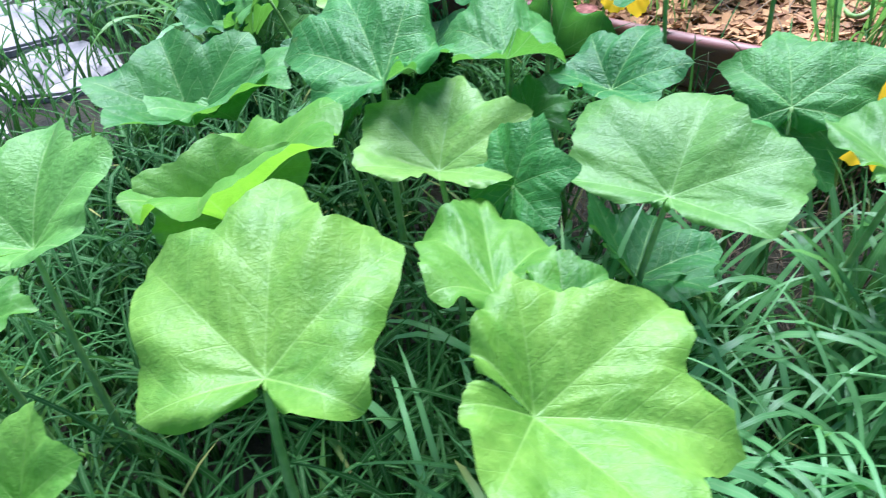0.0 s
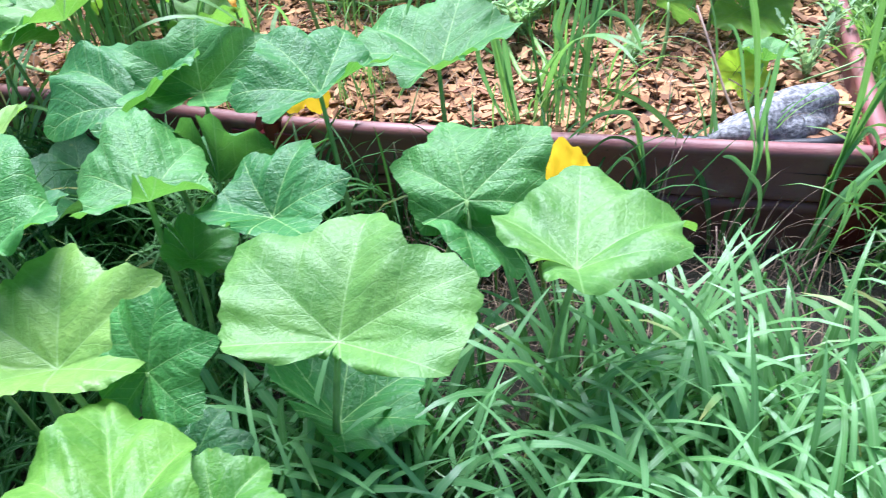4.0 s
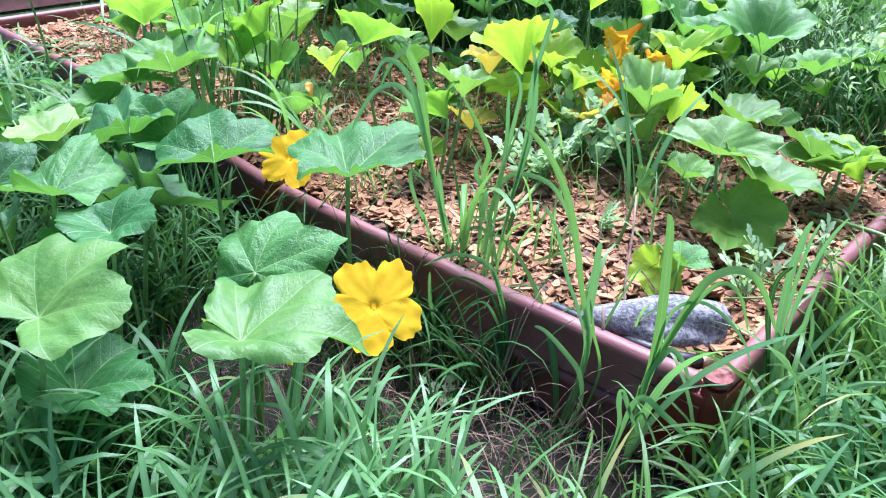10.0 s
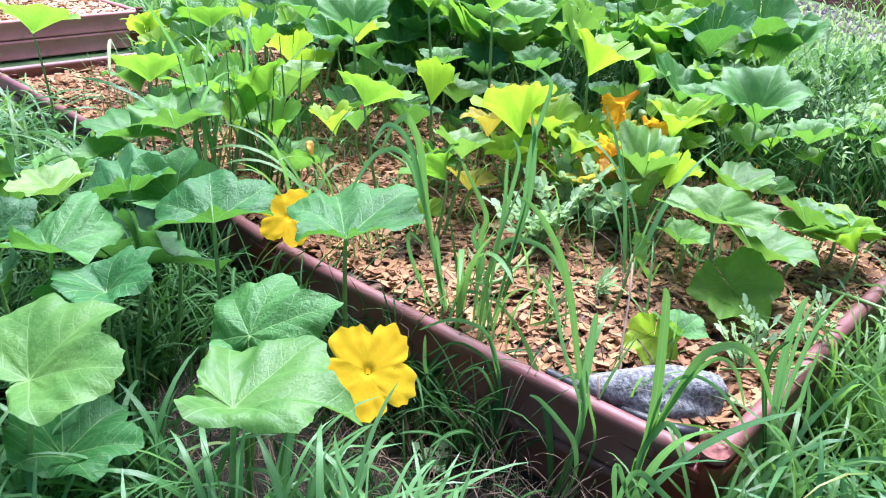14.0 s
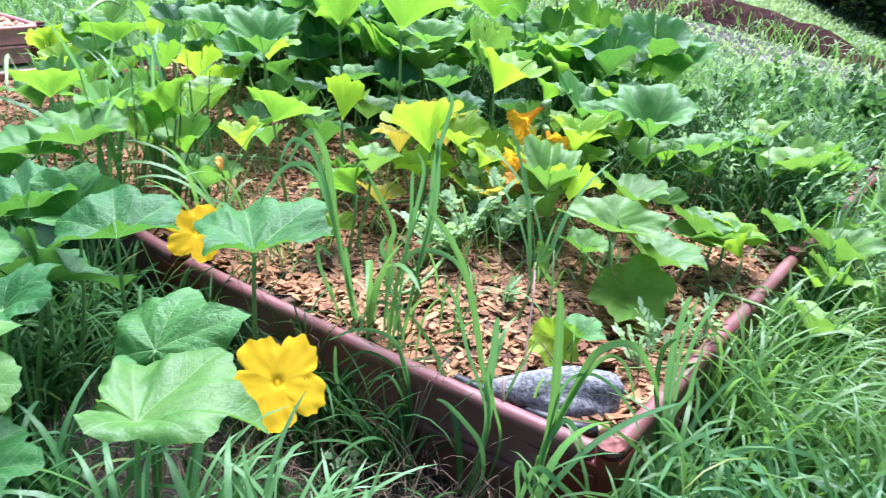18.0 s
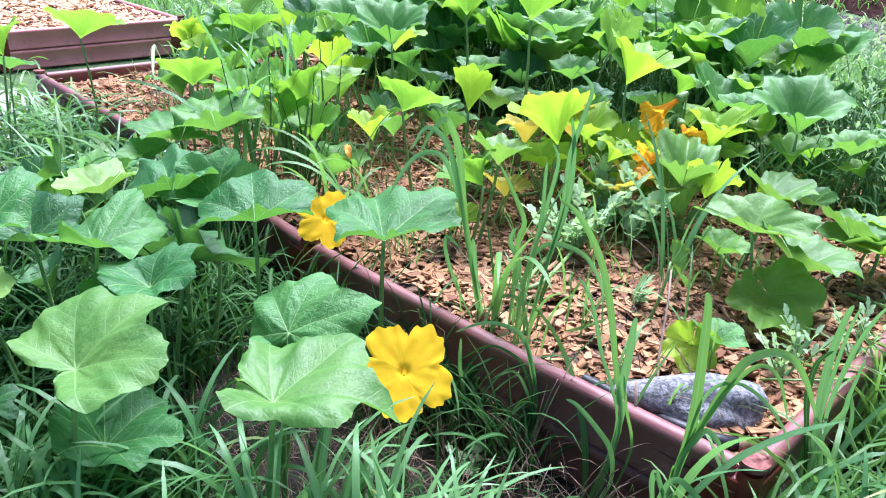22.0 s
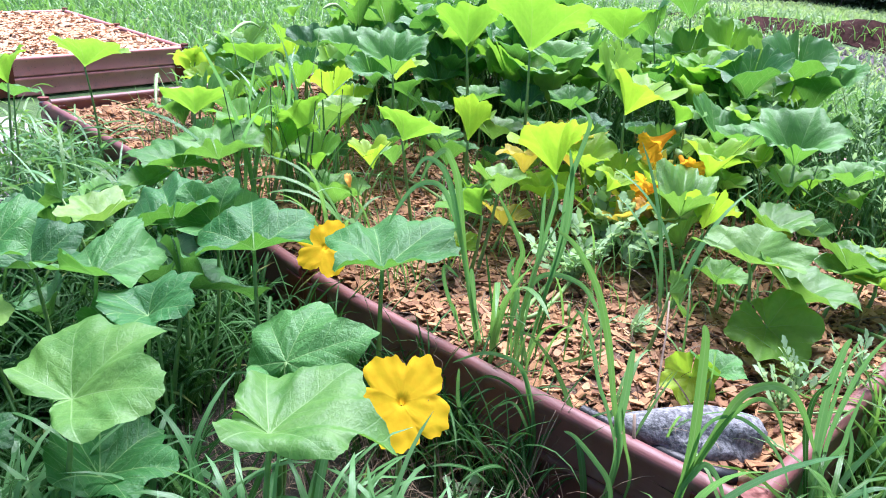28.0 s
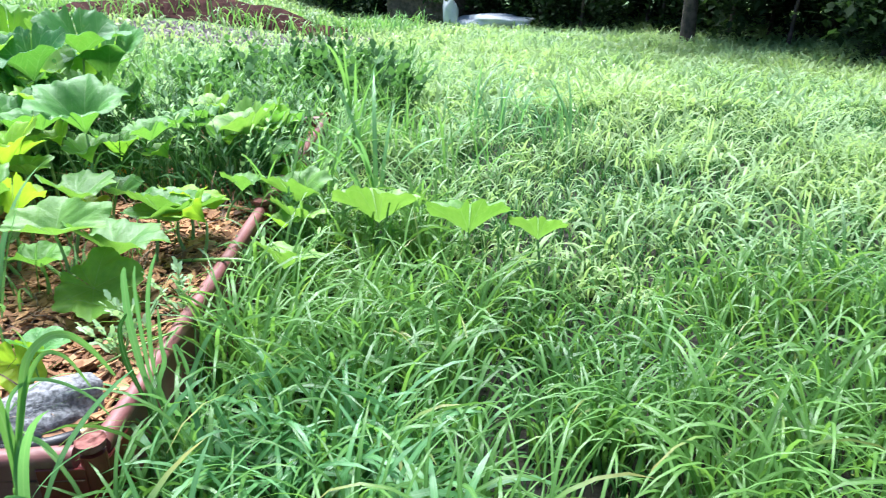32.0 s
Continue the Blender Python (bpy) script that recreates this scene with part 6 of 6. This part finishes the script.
WEED_DARK = plain_leaf("weed_leaf_dark", (0.05, 0.13, 0.03), (0.10, 0.22, 0.07), (0.12, 0.26, 0.03))
# Tree leaf colours kept near black to hold the wood's shade.
TREE_LEAF = plain_leaf("tree_leaf_shaded", (0.016, 0.035, 0.012), (0.04, 0.075, 0.025), (0.05, 0.11, 0.01))


def sprays(seed, stems, per, leaf_len, wide=0.3):
    """Leaflets in pairs along each stem, joined into one set of arrays."""
    rng = np.random.default_rng(seed)
    base_v, base_f = leaflet_mesh(1.0, wide)
    V, F, n = [], [], 0
    for pts in stems:
        P = [Vector(p) for p in pts]
        for k in range(per):
            u = 0.25 + 0.75 * k / max(1, per - 1)
            i = min(int(u * (len(P) - 1)), len(P) - 2)
            p = P[i].lerp(P[i + 1], u * (len(P) - 1) - i)
            d = (P[i + 1] - P[i]).normalized()
            for s in (-1, 1) if k < per - 1 else (0,):
                side = Vector((-d.y, d.x, 0.15)) * s + d * (0.7 if s else 1.2) + Vector(rng.normal(0, 0.2, 3))
                q = side.normalized().to_track_quat("Y", "Z").to_matrix()
                L = leaf_len * rng.uniform(0.6, 1.1)
                V.append(base_v * L @ np.array(q).T + np.array(p))
                F.append(base_f + n)
                n += len(base_v)
    return np.concatenate(V), np.concatenate(F)


def weed(x, y, z, height, stems, seed, label, leaf_len=0.035, mat=None, per=6, spread=0.6, wide=0.3):
    rng = np.random.default_rng(seed)
    w = thing("weed", (x, y, z), label, "weed", "weeds")
    lines = []
    for k in range(stems):
        a, h = rng.uniform(0, math.tau), height * rng.uniform(0.6, 1.0)
        out = spread * h * rng.uniform(0.3, 1.0)
        pts = bow((0, 0, 0), (out * math.cos(a), out * math.sin(a), h), 0.05 * h, 7)
        lines.append(pts)
        v, f = tube(pts, [0.0028 - 0.0003 * i for i in range(7)], 5)
        put("stem", mesh("stem", v, f), STEM, w)
    v, f = sprays(seed, lines, per, leaf_len, wide)
    put("foliage", mesh("foliage", v, f), mat or WEED, w)
    return w


T_ = "young tomato-like weed with pale toothed leaves"
for k, (p, h) in enumerate((((-0.783, 0.732, 0.200), 0.26), ((-0.902, 0.727, 0.200), 0.25), ((-0.859, 0.579, 0.200), 0.22), ((-0.921, 0.850, 0.200), 0.28), ((-0.765, 0.888, 0.200), 0.16), ((-0.909, 0.584, 0.200), 0.16))):
    weed(*p[:2], SOIL_Z, h, 5, 70 + k, T_, 0.055, spread=1.0, wide=0.34)
for k, (p, h) in enumerate((((-0.113, 0.402, 0.220), 0.15), ((-0.117, 0.505, 0.220), 0.16), ((-0.555, 0.431, 0.220), 0.10), ((-0.029, 0.610, 0.250), 0.2))):
    weed(*p[:2], SOIL_Z, h, 4, 80 + k, "small grey-green weed with deeply cut leaves", 0.036, spread=0.7, wide=0.22)
for k, (cx, cy, h) in enumerate(((0.10, 0.95, 0.30), (0.14, 1.2, 0.34), (0.06, 1.42, 0.34), (-0.15, 1.6, 0.42), (0.22, 1.55, 0.3), (-0.35, 1.75, 0.45), (-0.6, 1.95, 0.5), (0.05, 2.0, 0.4), (-0.2, 2.3, 0.5), (-0.7, 2.5, 0.55), (-1.0, 2.2, 0.5), (0.1, 1.6, 0.4), (0.09, 1.85, 0.45), (0.12, 2.2, 0.5), (0.1, 2.5, 0.5))):
    weed(cx, cy, floor_under(cx, cy), h, 7, 90 + k, "feathery green weed with thin branching stems", 0.045, spread=0.8, per=8, wide=0.16)
for k, (cx, cy, h) in enumerate(((-0.84, 4.07, 0.29), (-0.25, 3.93, 0.23), (-1.06, 3.67, 0.27), (-0.68, 3.46, 0.3), (0.08, 4.14, 0.34), (-0.94, 3.94, 0.38), (-0.44, 4.28, 0.34), (-1.02, 3.77, 0.33), (-0.97, 4.97, 0.38), (-0.52, 4.3, 0.38), (-0.03, 3.53, 0.29), (0.02, 4.2, 0.39), (0.08, 4.8, 0.24), (-0.71, 3.5, 0.3), (-0.3, 4.44, 0.31), (-0.68, 4.38, 0.33), (-0.3, 4.09, 0.34), (0.27, 3.6, 0.4), (-0.26, 4.69, 0.37), (0.32, 3.54, 0.32), (-0.17, 4.6, 0.37), (-0.46, 4.85, 0.23))):
    weed(cx, cy, float(ground_z(cx, cy)), h * 1.35, 10, 110 + k, "dark bushy weed rising out of the lawn", 0.075, WEED_DARK, spread=0.7, per=8)
for k, (p, h) in enumerate((((-0.521, -0.197, 0.000), 0.06), ((-0.037, -0.018, 0.000), 0.05), ((-1.494, 0.371, 0.020), 0.12))):
    weed(*p[:2], 0.0, h, 6, 120 + k, "small clover-like weed at the foot of the boards", 0.024, WEED, spread=1.3, per=3, wide=0.5)

vine(mid, ((-2.268, 0.567, 0.220), (-1.919, 0.786, 0.230), (-1.490, 0.698, 0.240), (-1.260, 0.729, 0.250), (-1.262, 0.960, 0.220)), 0.0065)
vine(mid, ((-0.970, 0.721, 0.220), (-0.918, 0.940, 0.240), (-1.034, 1.305, 0.250), (-1.079, 1.603, 0.220)), 0.006)
vine(right, ((-0.793, 0.858, 0.220), (-0.609, 0.922, 0.260), (-0.448, 0.842, 0.230), (-0.351, 1.055, 0.240), (-0.258, 1.280, 0.220)), 0.006)
vine(right, ((-0.671, 0.798, 0.220), (-0.626, 0.569, 0.215), (-0.475, 0.536, 0.215), (-0.362, 0.384, 0.220)), 0.0055)
vine(outside, ((-0.184, 0.979, 0.220), (0.055, 0.851, 0.280), (0.122, 0.966, 0.200), (0.178, 1.168, 0.150)), 0.006)
vine(outside, ((-0.139, 0.330, 0.240), (-0.028, 0.346, 0.290), (0.012, 0.495, 0.250), (0.028, 0.777, 0.120)), 0.0028)
vine(bedleft, ((-1.031, 0.870, 0.220), (-0.810, 0.291, 0.230), (-0.750, 0.306, 0.260), (-0.879, 0.645, 0.240)), 0.0065)
vine(bedleft, ((-2.405, 0.210, 0.220), (-2.050, 0.111, 0.230), (-1.913, 0.271, 0.220), (-2.051, 0.647, 0.220)), 0.006)


def dry_stem(pts, r, label="thin dry brown stem standing in the bed"):
    base = Vector(pts[0])
    st = thing("dry_weed", base, label, "dry weed", "dry weeds")
    v, f = tube([Vector(p) - base for p in pts], [r * (1 - 0.1 * k) for k in range(len(pts))], 6)
    put("stalk", mesh("stalk", v, f), TWIG, st)
    return st


dry_stem(((-0.261, 0.100, 0.200), (-0.317, 0.179, 0.280), (-0.365, 0.269, 0.360), (-0.399, 0.322, 0.420)), 0.0035)
dry_stem(((-0.236, -0.029, 0.200), (-0.251, -0.013, 0.270), (-0.268, 0.004, 0.310)), 0.004)
# thin straggling straw over the rim and on the ground
rng = np.random.default_rng(77)
for k in range(26):
    x0, y0 = rng.uniform(-1.1, -0.1), rng.uniform(-0.3, -0.03)
    a, L = rng.uniform(0, math.tau), rng.uniform(0.12, 0.35)
    z0 = rng.uniform(0.0, 0.03) if k < 14 else 0.0
    up = 0.02 if k < 14 else rng.uniform(0.15, 0.32)
    dry_stem(bow((x0, y0, z0), (x0 + L * math.cos(a) * (1 if k < 14 else 0.4), min(-0.03, y0 + 0.5 * L * math.sin(a)), z0 + up), 0.03, 6), rng.uniform(0.001, 0.0022), "dry bleached straw stalk at the foot of the boards")



def tendril(start, end, coils, radius, seed):
    """A dry curling tendril: a thin loose helix from start to end."""
    rng = random.Random(seed)
    s, e = Vector(start), Vector(end)
    d = (e - s).normalized()
    a = d.orthogonal().normalized()
    b = d.cross(a)
    n = 12 * coils
    pts = []
    for k in range(n + 1):
        u = k / n
        w = radius * math.sin(u * math.pi) ** 0.5 * (0.7 + 0.5 * rng.random())
        t = u * coils * math.tau
        pts.append(s.lerp(e, u) + (a * math.cos(t) + b * math.sin(t)) * w - s)
    td = thing("dry_tendril", s, "thin bleached tendril curling before the boards", "tendril", "dry tendrils")
    v, f = tube(pts, 0.0011, 5)
    put("strand", mesh("strand", v, f), STRAW, td)


tendril(*((-0.734, -0.177, 0.240), (-0.773, -0.220, 0.285)), 3, 0.008, 1)
for k, (u0, u1) in enumerate(((((-0.827, -0.168, 0.200), (-0.884, -0.234, 0.231)), ((-0.690, -0.162, 0.240), (-0.728, -0.201, 0.354))), (((-0.682, -0.152, 0.220), (-0.697, -0.167, 0.349)), ((-0.896, -0.165, 0.250), (-0.908, -0.180, 0.198))))):
    tendril(u0[0], u0[1], 2, 0.010, 10 + k)
    tendril(u1[0], u1[1], 3, 0.007, 20 + k)
# ---- beyond the bed: path, second bed, gravel, trees ----
def slab(x, y, size, turn, seed):
    rng = random.Random(seed)
    bm = bmesh.new()
    ring = [bm.verts.new((size * rng.uniform(0.8, 1.1) * math.cos(k * math.tau / 9), size * rng.uniform(0.6, 0.9) * math.sin(k * math.tau / 9), 0)) for k in range(9)]
    face = bm.faces.new(ring)
    ext = bmesh.ops.extrude_face_region(bm, geom=[face])
    bmesh.ops.translate(bm, verts=[g for g in ext["geom"] if isinstance(g, bmesh.types.BMVert)], vec=(0, 0, 0.045))
    bmesh.ops.recalc_face_normals(bm, faces=bm.faces[:])
    bmesh.ops.bevel(bm, geom=bm.edges[:], offset=0.010, segments=2, affect="EDGES")
    me = bpy.data.meshes.new("stepping_stone")
    bm.to_mesh(me)
    bm.free()
    tagged(put("stepping_stone", me, PAVER, at=pose(x, y, -0.012, 0, 0, turn)), "flat pale stone slab of the garden path", "paving stone", "path stones")


for k, (sx, sy, sz) in enumerate(((-2.95, -0.68, 0.26), (-3.42, -0.58, 0.30), (-3.33, -0.26, 0.2), (-3.9, -0.42, 0.3), (-4.45, -0.12, 0.34), (-2.9, -1.15, 0.26), (-3.45, -1.1, 0.3), (-4.5, -0.75, 0.34), (-5.0, -0.4, 0.3), (-4.0, -0.95, 0.26))):
    slab(sx, sy, sz, 40 * k, 200 + k)

second_bed = raised_bed("raised_bed", (-5.43, -2.60, 0), 0, [(0.0, 0.0, 90, 1.36, 0.0), (0.0, 1.36, 90, 1.36, 0.0), (0.0, 2.72, 90, 1.36, 0.0), (0.0, 4.08, 180, 1.36, 0.0), (-1.36, 4.08, 180, 1.36, 0.0), (-2.72, 4.08, -90, 1.36, 0.0), (-2.72, 2.72, -90, 1.36, 0.0), (-2.72, 1.36, -90, 1.36, 0.0), (-2.72, 0.0, 0, 1.36, 0.0), (-1.36, 0.0, 0, 1.36, 0.0)],
    "second raised bed of paler boards, filled with fresh wood chips", PLASTIC_PALE)
bed_soil("bed_soil", -8.12, -5.46, -2.57, 1.45, 0.235, "fresh wood chips filling the second bed")
chips("wood_chips", 12000, -8.10, -5.47, -2.55, 1.43, 0.24, 5, 1.6, "fresh tan wood chips filling the second bed", CHIP_FRESH)


def strip(name, pts, width, mat, label, z=0.01):
    """A low band of loose material laid along points on the ground."""
    v, f = [], []
    rng = random.Random(5)
    n = len(pts)
    for i, (x_, y_) in enumerate(pts):
        for k in range(7):
            o = (k / 6 - 0.5) * width * rng.uniform(0.85, 1.15)
            lump = max(0.0, 0.55 + 0.9 * noise.noise((1.1 * x_, 1.1 * y_ + o, z))) * min(1.0, i / 3, (n - 1 - i) / 3)
            v.append((x_ + o * 0.35, y_ + o, float(ground_z(x_ + o * 0.35, y_ + o)) + z * (1 - (abs(k - 3) / 3) ** 2) * lump + 0.012))
    for i in range(n - 1):
        for k in range(6):
            f.append((i * 7 + k, (i + 1) * 7 + k, (i + 1) * 7 + k + 1, i * 7 + k + 1))
    return tagged(put(name, mesh(name, v, f), mat), label, name.replace("_", " "), kind="structure")


strip("gravel_path", [(-9.0 + 0.5 * k, 9.40 + 0.12 * (-6.0 + 0.5 * k)) for k in range(18)], 2.0, GRAVEL, "grey gravel path beyond the grass", 0.03)
strip("mulch_bank", [(-7.0 + 0.25 * k, 11.6 + 0.10 * (-4.0 + 0.25 * k)) for k in range(25)], 1.6, REDMULCH, "bank of red-brown mulch beyond the gravel", 0.40)


rng = np.random.default_rng(51)
n = 2600
gx_, gd_ = rng.uniform(-8.5, -0.7, n), rng.uniform(-0.9, 0.9, n)
gy_ = 9.40 + 0.12 * (gx_ + 3) + gd_
base_ = np.array([(-1, -0.8, 0), (0.9, -1, 0), (1, 0.8, 0), (-0.8, 1, 0), (0, 0, 1.1)]) * 0.5
s_ = rng.uniform(0.03, 0.09, n)
v = base_[None] * s_[:, None, None] + np.stack([gx_, gy_, ground_z(gx_, gy_) + 0.01], 1)[:, None]
f = (np.array([(0, 1, 4), (1, 2, 4), (2, 3, 4), (3, 0, 4)])[None] + 5 * np.arange(n)[:, None, None]).reshape(-1, 3)
tagged(put("gravel_stones", mesh("gravel_stones", v.reshape(-1, 3), f, smooth=False), GRAVEL), "loose grey and pinkish stones on the path", "gravel", kind="stuff")
x, y = rng.uniform(-7, 0.2, 1100), rng.uniform(10.6, 12.4, 1100)
blades("weeds", GRASS_BRIGHT, x, y, 52, (0.2, 0.5), (0.015, 0.03), (0.5, 2.0), "green weeds growing over the mulch bank", 4)


def leaf_cloud(seed, n, centre, half, size, flat=0.5):
    """Small leaves scattered in an uneven shell of clumps."""
    rng = np.random.default_rng(seed)
    hubs = rng.normal(0, 1, (14, 3))
    hubs /= np.linalg.norm(hubs, axis=1)[:, None]
    hubs *= rng.uniform(0.35, 0.95, (14, 1))
    h = hubs[rng.integers(0, 14, n)] + rng.normal(0, 0.17, (n, 3))
    c = np.array(centre) + h * np.array(half)
    base = np.array([(0, 0, 0), (-0.3, 0.5, 0.06), (0, 1.0, -0.05), (0.3, 0.5, 0.06)])
    a, b = rng.uniform(0, math.tau, n), rng.normal(0, 0.6, n)
    s = size * rng.uniform(0.6, 1.3, n)
    v = base[None] * s[:, None, None]
    y2, z2 = v[:, :, 1] * np.cos(b)[:, None] - v[:, :, 2] * np.sin(b)[:, None], v[:, :, 1] * np.sin(b)[:, None] + v[:, :, 2] * np.cos(b)[:, None]
    x2, y3 = v[:, :, 0] * np.cos(a)[:, None] - y2 * np.sin(a)[:, None], v[:, :, 0] * np.sin(a)[:, None] + y2 * np.cos(a)[:, None]
    out = np.stack([x2, y3, z2], 2) + c[:, None]
    f = (np.array([(0, 1, 2), (0, 2, 3)])[None] + 4 * np.arange(n)[:, None, None]).reshape(-1, 3)
    return out.reshape(-1, 3), f


def tree(x, y, height, seed, label="leafy tree at the edge of the lawn, leaf colour darkened for shade"):
    rng = random.Random(seed)
    z = float(ground_z(x, y))
    t = thing("tree", (x, y, z - 0.05), label, "tree", "trees at the lawn's edge")
    lean = (rng.uniform(-0.3, 0.3), rng.uniform(-0.3, 0.3))
    trunk = [(lean[0] * k / 6, lean[1] * k / 6, height * 0.8 * k / 6) for k in range(7)]
    v, f = tube(trunk, [0.085 * (1.2 - 0.14 * k) for k in range(7)], 10)
    put("trunk", mesh("trunk", v, f), BARK, t)
    for k in range(4):
        a = rng.uniform(0, 6.28)
        s = trunk[2 + k % 4]
        v, f = tube(bow(s, (s[0] + 1.1 * math.cos(a), s[1] + 1.1 * math.sin(a), s[2] + 0.8), 0.15, 5), [0.05, 0.04, 0.03, 0.025, 0.015], 6)
        put("limb", mesh("limb", v, f), BARK, t)
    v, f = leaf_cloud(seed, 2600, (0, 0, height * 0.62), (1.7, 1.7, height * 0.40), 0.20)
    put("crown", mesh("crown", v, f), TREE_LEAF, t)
    return t


def shrub(x, y, r, h, seed):
    z = float(ground_z(x, y))
    s = thing("shrub", (x, y, z), "dense shrub under the trees, leaf colour darkened for shade", "shrub", "undergrowth")
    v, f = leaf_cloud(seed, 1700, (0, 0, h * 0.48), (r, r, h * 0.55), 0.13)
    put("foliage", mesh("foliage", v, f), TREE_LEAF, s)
    v, f = tube([(0, 0, -0.05), (0.05, 0.02, h * 0.3), (0.1, 0.0, h * 0.7)], [0.03, 0.025, 0.01], 6)
    put("stem", mesh("stem", v, f), BARK, s)


EDGE = [(-15, 21.0), (-10, 19.5), (-6, 17.8), (-2.5, 15.6), (0.35, 12.9), (2.3, 11.0), (3.85, 9.0), (4.8, 6.9), (5.7, 4.6), (6.6, 2.0), (7.4, -0.8)]
k = 0
for (ax, ay), (bx, by) in zip(EDGE, EDGE[1:]):
    n = max(2, int(math.hypot(bx - ax, by - ay) / 0.9))
    for i in range(n):
        u = i / n
        k += 1
        rr = random.Random(300 + k)
        px, py = ax + (bx - ax) * u, ay + (by - ay) * u
        shrub(px + 0.5 + rr.uniform(-0.25, 0.3), py + 0.5 + rr.uniform(-0.25, 0.3), rr.uniform(0.8, 1.2), rr.uniform(1.3, 2.4), 300 + k)
        shrub(px + 1.5 + rr.uniform(-0.3, 0.3), py + 1.3 + rr.uniform(-0.3, 0.3), rr.uniform(1.0, 1.4), rr.uniform(2.4, 3.4), 800 + k)
        if k % 2 == 0:
            tree(px + 1.9 + rr.uniform(-0.5, 0.5), py + 1.9 + rr.uniform(-0.5, 0.5), rr.uniform(4.5, 6.5), 600 + k)
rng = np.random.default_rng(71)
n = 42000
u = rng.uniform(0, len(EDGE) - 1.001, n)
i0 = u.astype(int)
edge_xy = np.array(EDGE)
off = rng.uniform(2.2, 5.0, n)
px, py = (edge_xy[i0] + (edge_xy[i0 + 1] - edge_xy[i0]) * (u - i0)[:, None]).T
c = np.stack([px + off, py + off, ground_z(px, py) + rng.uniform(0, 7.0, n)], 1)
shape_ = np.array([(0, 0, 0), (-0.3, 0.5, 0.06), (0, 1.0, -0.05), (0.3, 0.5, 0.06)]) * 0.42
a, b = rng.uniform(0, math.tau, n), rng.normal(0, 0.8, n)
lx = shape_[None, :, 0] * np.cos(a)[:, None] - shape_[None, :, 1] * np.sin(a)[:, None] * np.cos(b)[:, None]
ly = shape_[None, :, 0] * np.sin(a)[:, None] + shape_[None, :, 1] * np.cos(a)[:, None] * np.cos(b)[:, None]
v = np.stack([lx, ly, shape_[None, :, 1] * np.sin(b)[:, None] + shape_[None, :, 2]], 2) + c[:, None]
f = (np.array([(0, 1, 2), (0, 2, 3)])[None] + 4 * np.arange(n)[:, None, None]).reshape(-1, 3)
tagged(put("woodland", mesh("woodland", v.reshape(-1, 3), f), TREE_LEAF), "woodland foliage closing the view behind the lawn, darkened for shade", "woodland", kind="stuff")
tree(3.75, 9.0, 5.5, 901, "bare grey trunk of a tree standing before the shrubs")

# a pale tarpaulin heap and a low shed at the end of the lawn
rock("tarpaulin", (1.35, 12.1, -0.30), (0.75, 0.25, 0.10), -40, WHITE, 5, "white tarpaulin heap lying at the lawn's end", "tarpaulin", 0.5)
rock("sack", (0.62, 12.3, -0.22), (0.13, 0.12, 0.28), 10, WHITE, 7, "upright white sack beside the shed", "sack", 0.3)
shed = thing("shed", pose(0.3, 13.3, float(ground_z(0.35, 13.3)), 0, 0, -35), "low weathered shed with a pale roof", "shed")
bm = bmesh.new()
bmesh.ops.create_cube(bm, size=1, matrix=Matrix.Translation((0, 0, 0.35)) @ Matrix.Diagonal((1.5, 0.9, 0.7, 1)))
bmesh.ops.bevel(bm, geom=bm.edges[:], offset=0.01, segments=1, affect="EDGES")
part("wall", bm, BARK, shed)
bm = bmesh.new()
bmesh.ops.create_cube(bm, size=1, matrix=Matrix.Translation((0, -0.05, 0.75)) @ Euler((radians(6), 0, 0)).to_matrix().to_4x4() @ Matrix.Diagonal((1.7, 1.15, 0.06, 1)))
bmesh.ops.bevel(bm, geom=bm.edges[:], offset=0.01, segments=1, affect="EDGES")
part("roof", bm, WOODGREY, shed, "pale weathered roof boards")
